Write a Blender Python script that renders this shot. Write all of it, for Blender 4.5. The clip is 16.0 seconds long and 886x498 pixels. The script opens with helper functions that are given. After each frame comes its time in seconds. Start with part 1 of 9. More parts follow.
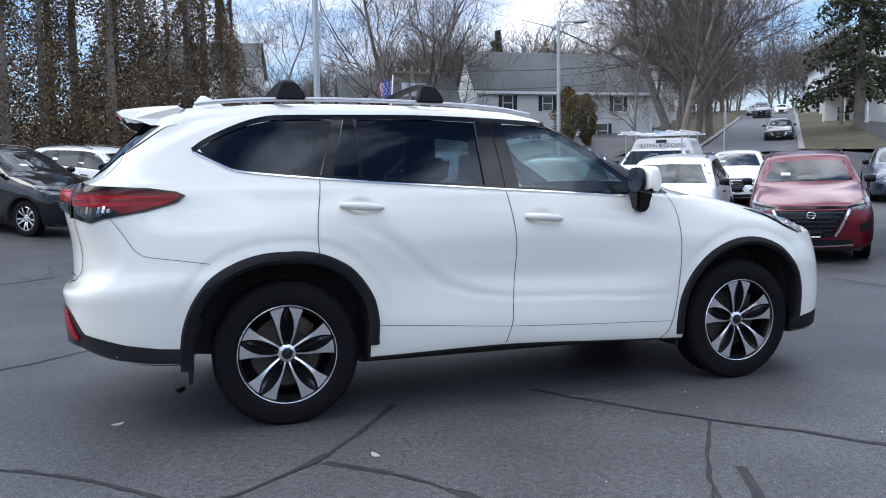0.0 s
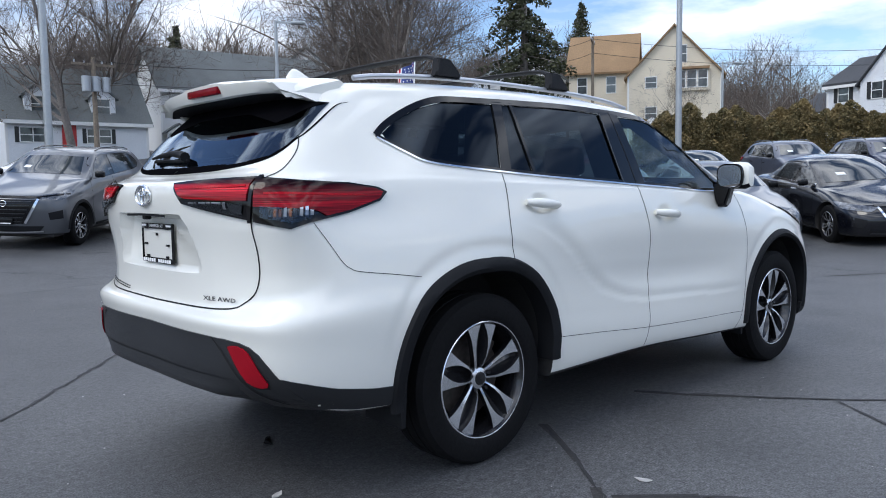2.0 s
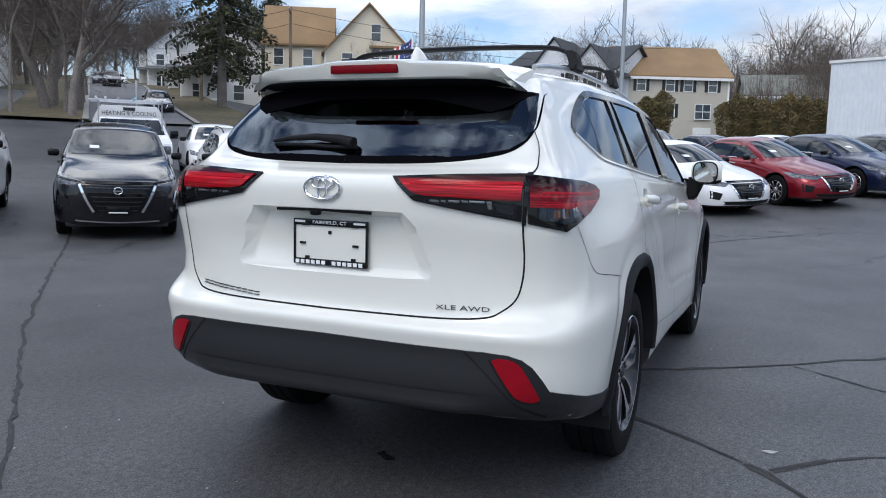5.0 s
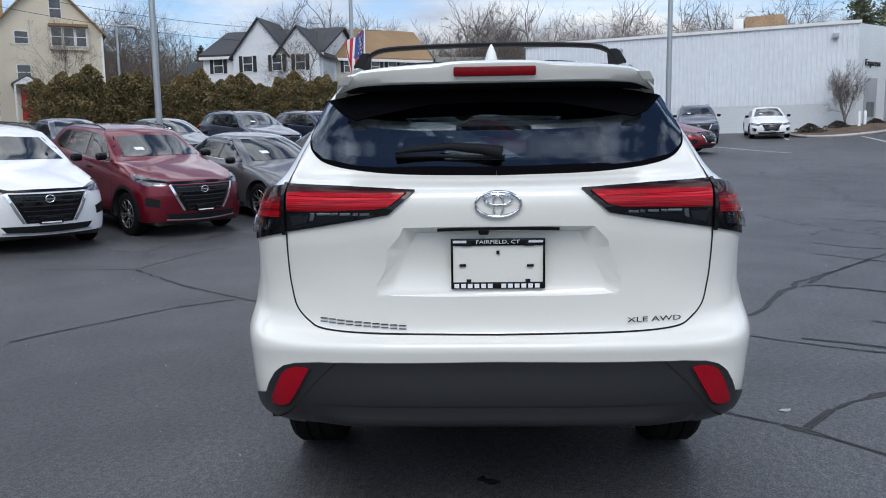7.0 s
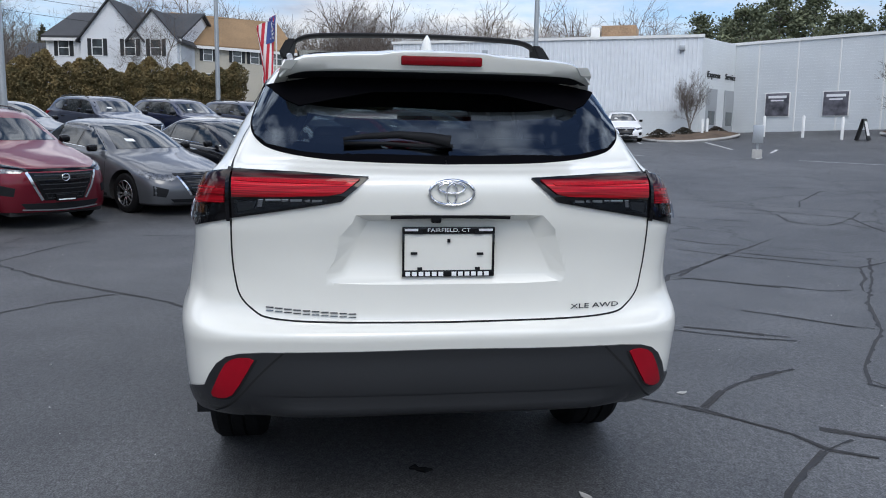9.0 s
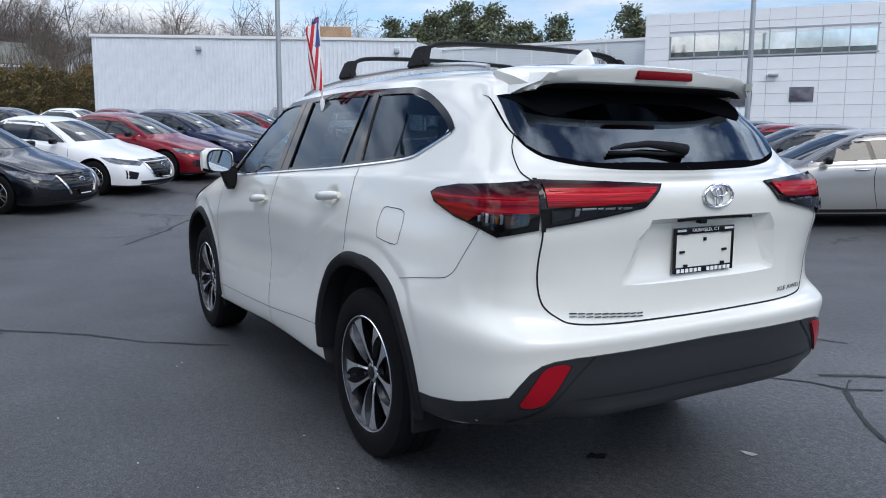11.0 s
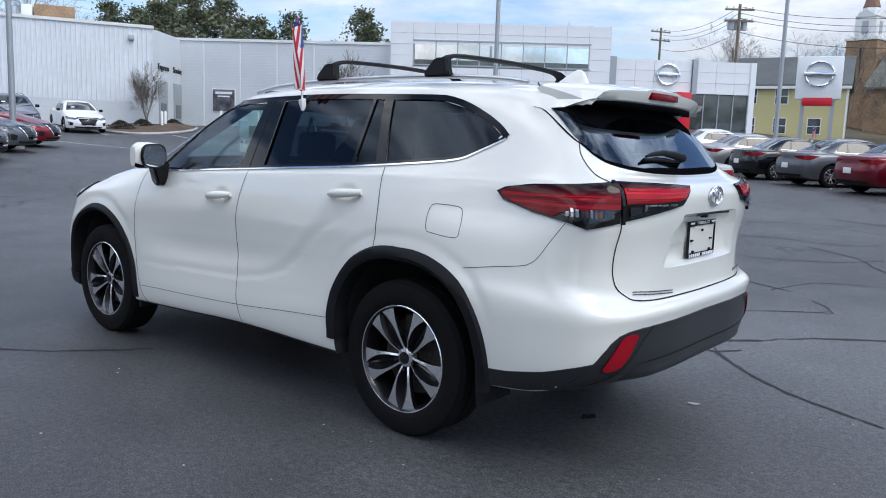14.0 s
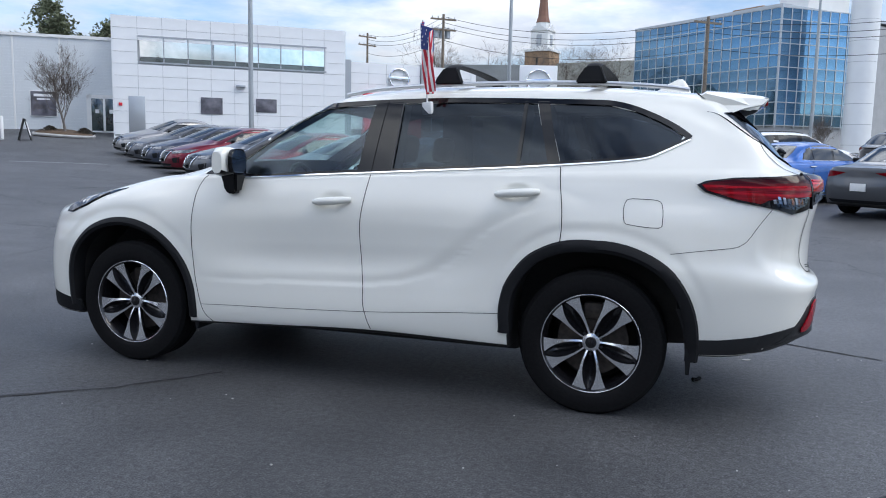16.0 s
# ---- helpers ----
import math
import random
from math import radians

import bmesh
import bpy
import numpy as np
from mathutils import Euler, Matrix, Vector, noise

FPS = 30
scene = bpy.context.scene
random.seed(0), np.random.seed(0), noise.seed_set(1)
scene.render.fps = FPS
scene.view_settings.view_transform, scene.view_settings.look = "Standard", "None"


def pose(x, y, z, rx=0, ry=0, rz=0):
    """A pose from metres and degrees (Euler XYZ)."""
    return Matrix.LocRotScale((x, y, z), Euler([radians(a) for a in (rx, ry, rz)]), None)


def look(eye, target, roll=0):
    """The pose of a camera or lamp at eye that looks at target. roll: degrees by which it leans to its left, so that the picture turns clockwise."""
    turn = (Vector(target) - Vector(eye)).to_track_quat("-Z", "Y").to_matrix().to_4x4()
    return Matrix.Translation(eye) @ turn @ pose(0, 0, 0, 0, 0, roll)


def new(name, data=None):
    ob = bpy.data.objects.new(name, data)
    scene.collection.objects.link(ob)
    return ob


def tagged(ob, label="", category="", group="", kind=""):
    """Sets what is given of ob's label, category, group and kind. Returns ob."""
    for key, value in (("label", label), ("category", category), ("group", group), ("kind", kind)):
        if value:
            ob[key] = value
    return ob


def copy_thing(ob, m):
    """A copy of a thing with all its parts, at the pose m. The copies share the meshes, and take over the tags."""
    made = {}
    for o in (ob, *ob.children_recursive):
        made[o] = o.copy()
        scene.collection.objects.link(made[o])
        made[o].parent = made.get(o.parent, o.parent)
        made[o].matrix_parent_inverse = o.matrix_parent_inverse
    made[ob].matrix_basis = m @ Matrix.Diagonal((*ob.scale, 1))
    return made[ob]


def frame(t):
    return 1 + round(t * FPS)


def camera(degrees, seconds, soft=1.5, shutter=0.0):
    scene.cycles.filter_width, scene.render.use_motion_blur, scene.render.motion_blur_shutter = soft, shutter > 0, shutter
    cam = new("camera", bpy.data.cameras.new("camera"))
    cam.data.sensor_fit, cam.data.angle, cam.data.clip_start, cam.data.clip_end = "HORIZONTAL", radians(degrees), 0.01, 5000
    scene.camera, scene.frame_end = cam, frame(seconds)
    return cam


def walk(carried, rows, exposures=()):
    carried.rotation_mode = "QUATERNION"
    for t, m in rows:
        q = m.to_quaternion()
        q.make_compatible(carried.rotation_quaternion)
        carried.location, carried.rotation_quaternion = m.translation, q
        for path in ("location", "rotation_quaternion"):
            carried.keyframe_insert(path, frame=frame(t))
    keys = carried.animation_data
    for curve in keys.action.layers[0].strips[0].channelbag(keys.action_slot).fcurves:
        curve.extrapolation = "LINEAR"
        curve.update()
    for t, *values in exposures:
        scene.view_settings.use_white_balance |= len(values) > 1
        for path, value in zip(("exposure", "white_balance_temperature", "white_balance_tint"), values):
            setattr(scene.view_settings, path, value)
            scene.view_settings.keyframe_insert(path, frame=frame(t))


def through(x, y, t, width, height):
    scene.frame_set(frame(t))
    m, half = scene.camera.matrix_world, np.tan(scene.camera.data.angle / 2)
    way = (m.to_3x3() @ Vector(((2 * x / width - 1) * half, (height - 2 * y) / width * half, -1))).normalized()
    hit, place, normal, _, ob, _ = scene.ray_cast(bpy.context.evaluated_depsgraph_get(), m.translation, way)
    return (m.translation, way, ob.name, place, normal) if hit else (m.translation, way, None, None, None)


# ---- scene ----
cam = camera(59.08, 16.0, soft=1.0)
# seconds, place in metres, yaw, pitch, roll
ROWS = [
    (0.00, -1.922, -5.001, 1.250, -18.44, -4.63, 0.61),
    (0.50, -2.525, -4.645, 1.241, -24.81, -4.34, 0.60),
    (1.00, -2.998, -4.189, 1.223, -30.96, -4.08, 0.62),
    (1.50, -3.481, -3.752, 1.208, -37.00, -4.18, 0.64),
    (2.00, -3.855, -3.303, 1.232, -42.64, -4.58, 0.82),
    (2.50, -4.131, -2.858, 1.265, -47.51, -5.23, 1.03),
    (3.00, -4.391, -2.590, 1.302, -51.33, -5.89, 1.05),
    (5.50, -5.094, -1.098, 1.336, -71.38, -6.66, -1.01),
    (6.00, -5.235, -0.582, 1.366, -77.71, -7.00, -0.18),
    (6.50, -5.149, -0.146, 1.374, -83.83, -7.49, 0.48),
    (7.00, -5.084, 0.082, 1.416, -87.88, -7.84, 0.91),
    (7.50, -5.088, 0.125, 1.429, -90.26, -8.10, 0.88),
    (8.00, -5.082, 0.116, 1.433, -91.98, -8.19, 0.45),
    (8.50, -5.088, 0.122, 1.432, -94.26, -8.19, -0.21),
    (9.00, -5.084, 0.383, 1.389, -97.86, -8.09, -0.80),
    (9.50, -5.103, 0.897, 1.410, -103.06, -8.04, -1.09),
    (10.00, -4.918, 1.415, 1.410, -109.12, -7.98, -0.76),
    (12.50, -4.249, 2.971, 1.416, -131.26, -8.01, -0.72),
    (13.00, -4.211, 2.961, 1.407, -133.14, -7.97, -1.29),
    (13.50, -4.107, 3.161, 1.380, -136.01, -7.89, -1.79),
    (14.00, -3.882, 3.606, 1.409, -140.24, -7.72, -1.94),
    (14.50, -3.450, 4.020, 1.402, -145.66, -7.57, -1.94),
    (15.00, -2.980, 4.426, 1.378, -151.40, -7.42, -1.62),
    (15.50, -2.441, 4.688, 1.358, -156.96, -7.31, -1.42),
    (16.00, -1.891, 4.929, 1.343, -162.20, -6.99, -1.18),
]
walk(cam, [(t, pose(x, y, z, 90 + pitch, roll, yaw)) for t, x, y, z, yaw, pitch, roll in ROWS], [(0.0, 1.20, 6630, 8.0), (1.5, 1.11, 6630, 8.0), (2.5, 1.00, 6630, 8.0), (3.2, 0.90, 6710, 8.0), (5.3, 0.83, 6830, 8.0), (7.5, 0.77, 6890, 8.0), (10.0, 0.83, 6830, 8.0), (12.5, 0.91, 6690, 8.0), (16.0, 0.99, 6670, 8.0)])
from mathutils.bvhtree import BVHTree
from math import sin, cos, pi, sqrt, atan2, hypot

# ---------------------------------------------------------------- light
SUN_EL, SUN_AZ = 48, 176          # degrees; azimuth counter-clockwise from +x
world = bpy.data.worlds.new("world")
scene.world = world
world.use_nodes = True
wn, wl = world.node_tree.nodes, world.node_tree.links
wn.clear()
w_out, w_bg = wn.new("ShaderNodeOutputWorld"), wn.new("ShaderNodeBackground")
w_sky, w_co, w_map = wn.new("ShaderNodeTexSky"), wn.new("ShaderNodeTexCoord"), wn.new("ShaderNodeMapping")
w_sky.sky_type, w_sky.sun_disc = "NISHITA", False
w_sky.sun_elevation, w_sky.sun_rotation = radians(SUN_EL), radians(90 - SUN_AZ)
w_map.inputs["Scale"].default_value = (1.6, 1.6, 6.0)
w_map.inputs["Location"].default_value = (0.7, 0.2, 0.4)
w_n1, w_n2 = wn.new("ShaderNodeTexNoise"), wn.new("ShaderNodeTexNoise")
w_n1.inputs["Scale"].default_value, w_n1.inputs["Detail"].default_value, w_n1.inputs["Roughness"].default_value = 1.5, 7, 0.56
w_n2.inputs["Scale"].default_value, w_n2.inputs["Detail"].default_value, w_n2.inputs["Roughness"].default_value = 2.6, 6, 0.6
w_mask, w_tone = wn.new("ShaderNodeValToRGB"), wn.new("ShaderNodeValToRGB")
w_mask.color_ramp.elements[0].position, w_mask.color_ramp.elements[1].position = 0.45, 0.60
w_tone.color_ramp.elements[0].position, w_tone.color_ramp.elements[1].position = 0.32, 0.68
w_tone.color_ramp.elements[0].color, w_tone.color_ramp.elements[1].color = (0.40, 0.46, 0.60, 1), (0.82, 0.86, 0.94, 1)
w_gain, w_mix = wn.new("ShaderNodeMix"), wn.new("ShaderNodeMix")
w_gain.data_type = w_mix.data_type = "RGBA"
w_gain.blend_type = "MULTIPLY"
w_gain.inputs[0].default_value, w_gain.inputs[7].default_value = 1.0, (0.074, 0.082, 0.097, 1)
wl.new(w_co.outputs["Generated"], w_map.inputs["Vector"])
for n in (w_n1, w_n2):
    wl.new(w_map.outputs["Vector"], n.inputs["Vector"])
wl.new(w_n1.outputs["Fac"], w_mask.inputs["Fac"])
wl.new(w_n2.outputs["Fac"], w_tone.inputs["Fac"])
wl.new(w_sky.outputs["Color"], w_gain.inputs[6])
wl.new(w_mask.outputs["Color"], w_mix.inputs[0])
wl.new(w_gain.outputs[2], w_mix.inputs[6])
# an overcast sky is brighter overhead than at the horizon
w_sep, w_up, w_lift = wn.new("ShaderNodeSeparateXYZ"), wn.new("ShaderNodeMapRange"), wn.new("ShaderNodeVectorMath")
w_up.inputs["From Min"].default_value, w_up.inputs["From Max"].default_value = 0.10, 0.50
w_up.inputs["To Min"].default_value, w_up.inputs["To Max"].default_value = 0.52, 2.0
w_lift.operation = "SCALE"
wl.new(w_co.outputs["Generated"], w_sep.inputs[0])
wl.new(w_sep.outputs["Z"], w_up.inputs["Value"])
wl.new(w_tone.outputs["Color"], w_lift.inputs[0])
wl.new(w_up.outputs["Result"], w_lift.inputs["Scale"])
wl.new(w_lift.outputs["Vector"], w_mix.inputs[7])
wl.new(w_mix.outputs[2], w_bg.inputs["Color"])
wl.new(w_bg.outputs["Background"], w_out.inputs["Surface"])
w_bg.inputs["Strength"].default_value = 1.0

sun = new("sun", bpy.data.lights.new("sun", "SUN"))
sun.data.energy, sun.data.angle, sun.data.color = 0.5, radians(24), (1.0, 0.97, 0.93)
sun.matrix_world = look((40 * cos(radians(SUN_AZ)), 40 * sin(radians(SUN_AZ)), 40 * math.tan(radians(SUN_EL))), (0, 0, 0))


# ---------------------------------------------------------------- materials
def material(name, rgb, rough=0.5, metal=0.0, coat=0.0, var=0.12, grain=30.0, stain=1.2, bump=0.0, spec=0.5, second=None, alpha=1.0, per_object=0.0):
    m = bpy.data.materials.new(name)
    m.use_nodes = True
    nt = m.node_tree
    b = nt.nodes["Principled BSDF"]
    b.inputs["Roughness"].default_value, b.inputs["Metallic"].default_value = rough, metal
    b.inputs["Coat Weight"].default_value, b.inputs["Coat Roughness"].default_value = coat, 0.04
    b.inputs["Specular IOR Level"].default_value = spec
    co = nt.nodes.new("ShaderNodeTexCoord")
    n1, n2 = nt.nodes.new("ShaderNodeTexNoise"), nt.nodes.new("ShaderNodeTexNoise")
    n1.inputs["Scale"].default_value, n1.inputs["Detail"].default_value = grain, 4
    n2.inputs["Scale"].default_value, n2.inputs["Detail"].default_value = stain, 5
    for n in (n1, n2):
        nt.links.new(co.outputs["Object"], n.inputs["Vector"])
    add = nt.nodes.new("ShaderNodeMath")
    add.operation = "ADD"
    nt.links.new(n1.outputs["Fac"], add.inputs[0])
    nt.links.new(n2.outputs["Fac"], add.inputs[1])
    last = add.outputs[0]
    if per_object:
        info, mul, sm = nt.nodes.new("ShaderNodeObjectInfo"), nt.nodes.new("ShaderNodeMath"), nt.nodes.new("ShaderNodeMath")
        mul.operation, sm.operation = "MULTIPLY_ADD", "ADD"
        mul.inputs[1].default_value, mul.inputs[2].default_value = per_object, -per_object / 2
        nt.links.new(info.outputs["Random"], mul.inputs[0])
        nt.links.new(last, sm.inputs[0])
        nt.links.new(mul.outputs[0], sm.inputs[1])
        last = sm.outputs[0]
    rng = nt.nodes.new("ShaderNodeMapRange")
    rng.inputs["From Min"].default_value, rng.inputs["From Max"].default_value = 0.7, 1.3
    nt.links.new(last, rng.inputs["Value"])
    mix = nt.nodes.new("ShaderNodeMix")
    mix.data_type = "RGBA"
    lo = [c * (1 - var) for c in rgb]
    hi = second if second else [min(1, c * (1 + var)) for c in rgb]
    mix.inputs[6].default_value, mix.inputs[7].default_value = (*lo, 1), (*hi, 1)
    nt.links.new(rng.outputs["Result"], mix.inputs[0])
    nt.links.new(mix.outputs[2], b.inputs["Base Color"])
    if bump:
        bp = nt.nodes.new("ShaderNodeBump")
        bp.inputs["Strength"].default_value, bp.inputs["Distance"].default_value = bump, 0.01
        nt.links.new(n1.outputs["Fac"], bp.inputs["Height"])
        nt.links.new(bp.outputs["Normal"], b.inputs["Normal"])
    if alpha < 1:
        b.inputs["Alpha"].default_value = alpha
    return m


def paint(name, rgb, metal=0.0, rough=0.32):
    return material(name, rgb, rough, metal, 0.75, 0.05, 220, 0.9, spec=0.2)


def tint_glass(name, rgb, through, rough=0.02, gloss=0.036):
    """Tinted pane: a share of the light goes through, the rest mirrors by the angle."""
    m = bpy.data.materials.new(name)
    m.use_nodes = True
    nt = m.node_tree
    nt.nodes.clear()
    out, mix = nt.nodes.new("ShaderNodeOutputMaterial"), nt.nodes.new("ShaderNodeMixShader")
    tr, gl, lw = nt.nodes.new("ShaderNodeBsdfTransparent"), nt.nodes.new("ShaderNodeBsdfGlossy"), nt.nodes.new("ShaderNodeLayerWeight")
    pw, fr = nt.nodes.new("ShaderNodeMath"), nt.nodes.new("ShaderNodeMath")
    pw.operation, fr.operation = "POWER", "MULTIPLY_ADD"
    pw.inputs[1].default_value, fr.inputs[1].default_value, fr.inputs[2].default_value = 5.0, 0.92, gloss
    tr.inputs["Color"].default_value = (*[c * through for c in rgb], 1)
    # blue of a mirrored sky is put into the gloss colour
    gl.inputs["Roughness"].default_value, gl.inputs["Color"].default_value = rough, (0.74, 0.86, 1.0, 1)
    lw.inputs["Blend"].default_value = 0.5
    nt.links.new(lw.outputs["Facing"], pw.inputs[0])
    nt.links.new(pw.outputs[0], fr.inputs[0])
    nt.links.new(fr.outputs[0], mix.inputs[0])
    nt.links.new(tr.outputs[0], mix.inputs[1])
    nt.links.new(gl.outputs[0], mix.inputs[2])
    nt.links.new(mix.outputs[0], out.inputs["Surface"])
    return m


PEARL = material("pearl_white_paint", (0.785, 0.775, 0.71), 0.30, 0.0, 1.0, 0.012, 900, 0.6)
BLACK_PLASTIC = material("grained_black_plastic", (0.0125, 0.013, 0.0145), 0.62, var=0.2, grain=400, bump=0.15, spec=0.12)
GREY_PLASTIC = material("grained_grey_plastic", (0.017, 0.018, 0.020), 0.33, var=0.15, grain=500, bump=0.12, spec=0.5)
GLOSS_BLACK = material("gloss_black_trim", (0.005, 0.005, 0.006), 0.06, var=0.1, spec=0.32)
FRIT = material("black_glass_border", (0.004, 0.004, 0.005), 0.5, var=0.05, spec=0.0)
SEAM = material("panel_gap", (0.006, 0.006, 0.006), 0.9, var=0.1)
RUBBER = material("tyre_rubber", (0.0062, 0.0062, 0.0068), 0.75, var=0.3, grain=60, bump=0.2, spec=0.14)
MACHINED = material("machined_alloy", (0.80, 0.81, 0.83), 0.20, 0.9, var=0.05, grain=300)
DARK_ALLOY = material("dark_painted_alloy", (0.010, 0.010, 0.012), 0.25, 0.2, 0.35, var=0.15)
CHROME = material("chrome", (0.82, 0.83, 0.85), 0.10, 1.0, var=0.03)
# chrome with the dark ground's reflection put into its colour
BADGE = material("chrome_with_dark_reflection", (0.22, 0.22, 0.23), 0.15, 1.0, var=0.1)
SATIN = material("satin_metal", (0.55, 0.56, 0.58), 0.32, 0.9, var=0.05)
RED_LENS = material("red_lens", (0.165, 0.003, 0.007), 0.12, 0.0, 0.0, 0.2, 40, 4, spec=0.12)
RED_BRIGHT = material("red_lens_bright", (0.42, 0.007, 0.016), 0.12, 0.0, 0.0, 0.25, 90, 8, spec=0.12)
CLEAR_LENS = material("clear_lens_over_reflector", (0.14, 0.125, 0.11), 0.12, 0.6, 0.3, 0.95, 110, 60)
REFLECTOR = material("red_reflector", (0.29, 0.004, 0.013), 0.15, 0.0, 0.0, 0.12, 300, 20, spec=0.2)
AMBER_DIM = material("amber_reflector", (0.45, 0.16, 0.05), 0.15, 0.8, var=0.2)
INTERIOR = material("dark_cabin_trim", (0.022, 0.021, 0.021), 0.75, var=0.25)
SEAT = material("grey_leather_seat", (0.075, 0.072, 0.070), 0.5, var=0.15, grain=120, bump=0.1)
TINT = tint_glass("dark_tinted_glass", (0.75, 0.8, 0.85), 0.14, gloss=0.085)
TINT_SIDE = tint_glass("dark_tinted_side_glass", (0.58, 0.78, 1.0), 0.12, gloss=0.030)
CLEAR = tint_glass("clear_car_glass", (0.78, 0.95, 0.93), 0.88, gloss=0.055)
TINT_LAMP = tint_glass("clear_lamp_cover", (0.95, 0.95, 0.95), 0.62, gloss=0.05)


def banded_lens(name, stops, z0=1.16, z1=1.275):
    """Moulded lamp lens: red bands of differing depth along the lamp, finely fluted."""
    m = material(name, (0.2, 0.004, 0.008), 0.06, spec=0.22)
    nt = m.node_tree
    b = nt.nodes["Principled BSDF"]
    co, sep, mr, rp = (nt.nodes.new("ShaderNode" + k) for k in ("TexCoord", "SeparateXYZ", "MapRange", "ValToRGB"))
    mr.inputs["From Min"].default_value, mr.inputs["From Max"].default_value = z0, z1
    while len(rp.color_ramp.elements) < len(stops):
        rp.color_ramp.elements.new(0.5)
    for e, (p, v) in zip(rp.color_ramp.elements, stops):
        e.position, e.color = p, (v, v * 0.020, v * 0.042, 1)
    sc, flute, fr, mx = (nt.nodes.new("ShaderNode" + k) for k in ("Mapping", "TexNoise", "MapRange", "Mix"))
    sc.inputs["Scale"].default_value = (5, 5, 260)
    flute.inputs["Scale"].default_value, flute.inputs["Detail"].default_value = 1.0, 3
    fr.inputs["From Min"].default_value, fr.inputs["From Max"].default_value = 0.32, 0.68
    fr.inputs["To Min"].default_value, fr.inputs["To Max"].default_value = 0.35, 1.45
    mx.data_type, mx.blend_type = "RGBA", "MULTIPLY"
    mx.inputs[0].default_value = 1.0
    for a, c in ((co.outputs["Object"], sep.inputs[0]), (sep.outputs["Z"], mr.inputs["Value"]), (mr.outputs["Result"], rp.inputs["Fac"]), (co.outputs["Object"], sc.inputs["Vector"]), (sc.outputs["Vector"], flute.inputs["Vector"]), (flute.outputs["Fac"], fr.inputs["Value"]), (rp.outputs["Color"], mx.inputs[6]), (fr.outputs["Result"], mx.inputs[7]), (mx.outputs[2], b.inputs["Base Color"])):
        nt.links.new(a, c)
    return m


CORNER_LENS = banded_lens("smoked_red_lens", ((0.0, .17), (.16, .32), (.30, .12), (.42, .34), (.52, .13), (.66, .05), (.82, .012), (1.0, .008)))
GATE_LENS = banded_lens("fluted_red_lens", ((.20, .07), (.34, .26), (.50, .42), (.66, .62), (.76, .42), (.84, .06), (1.0, .008)))
WHITE_TEXT = material("white_print", (0.85, 0.85, 0.85), 0.5, var=0.02)


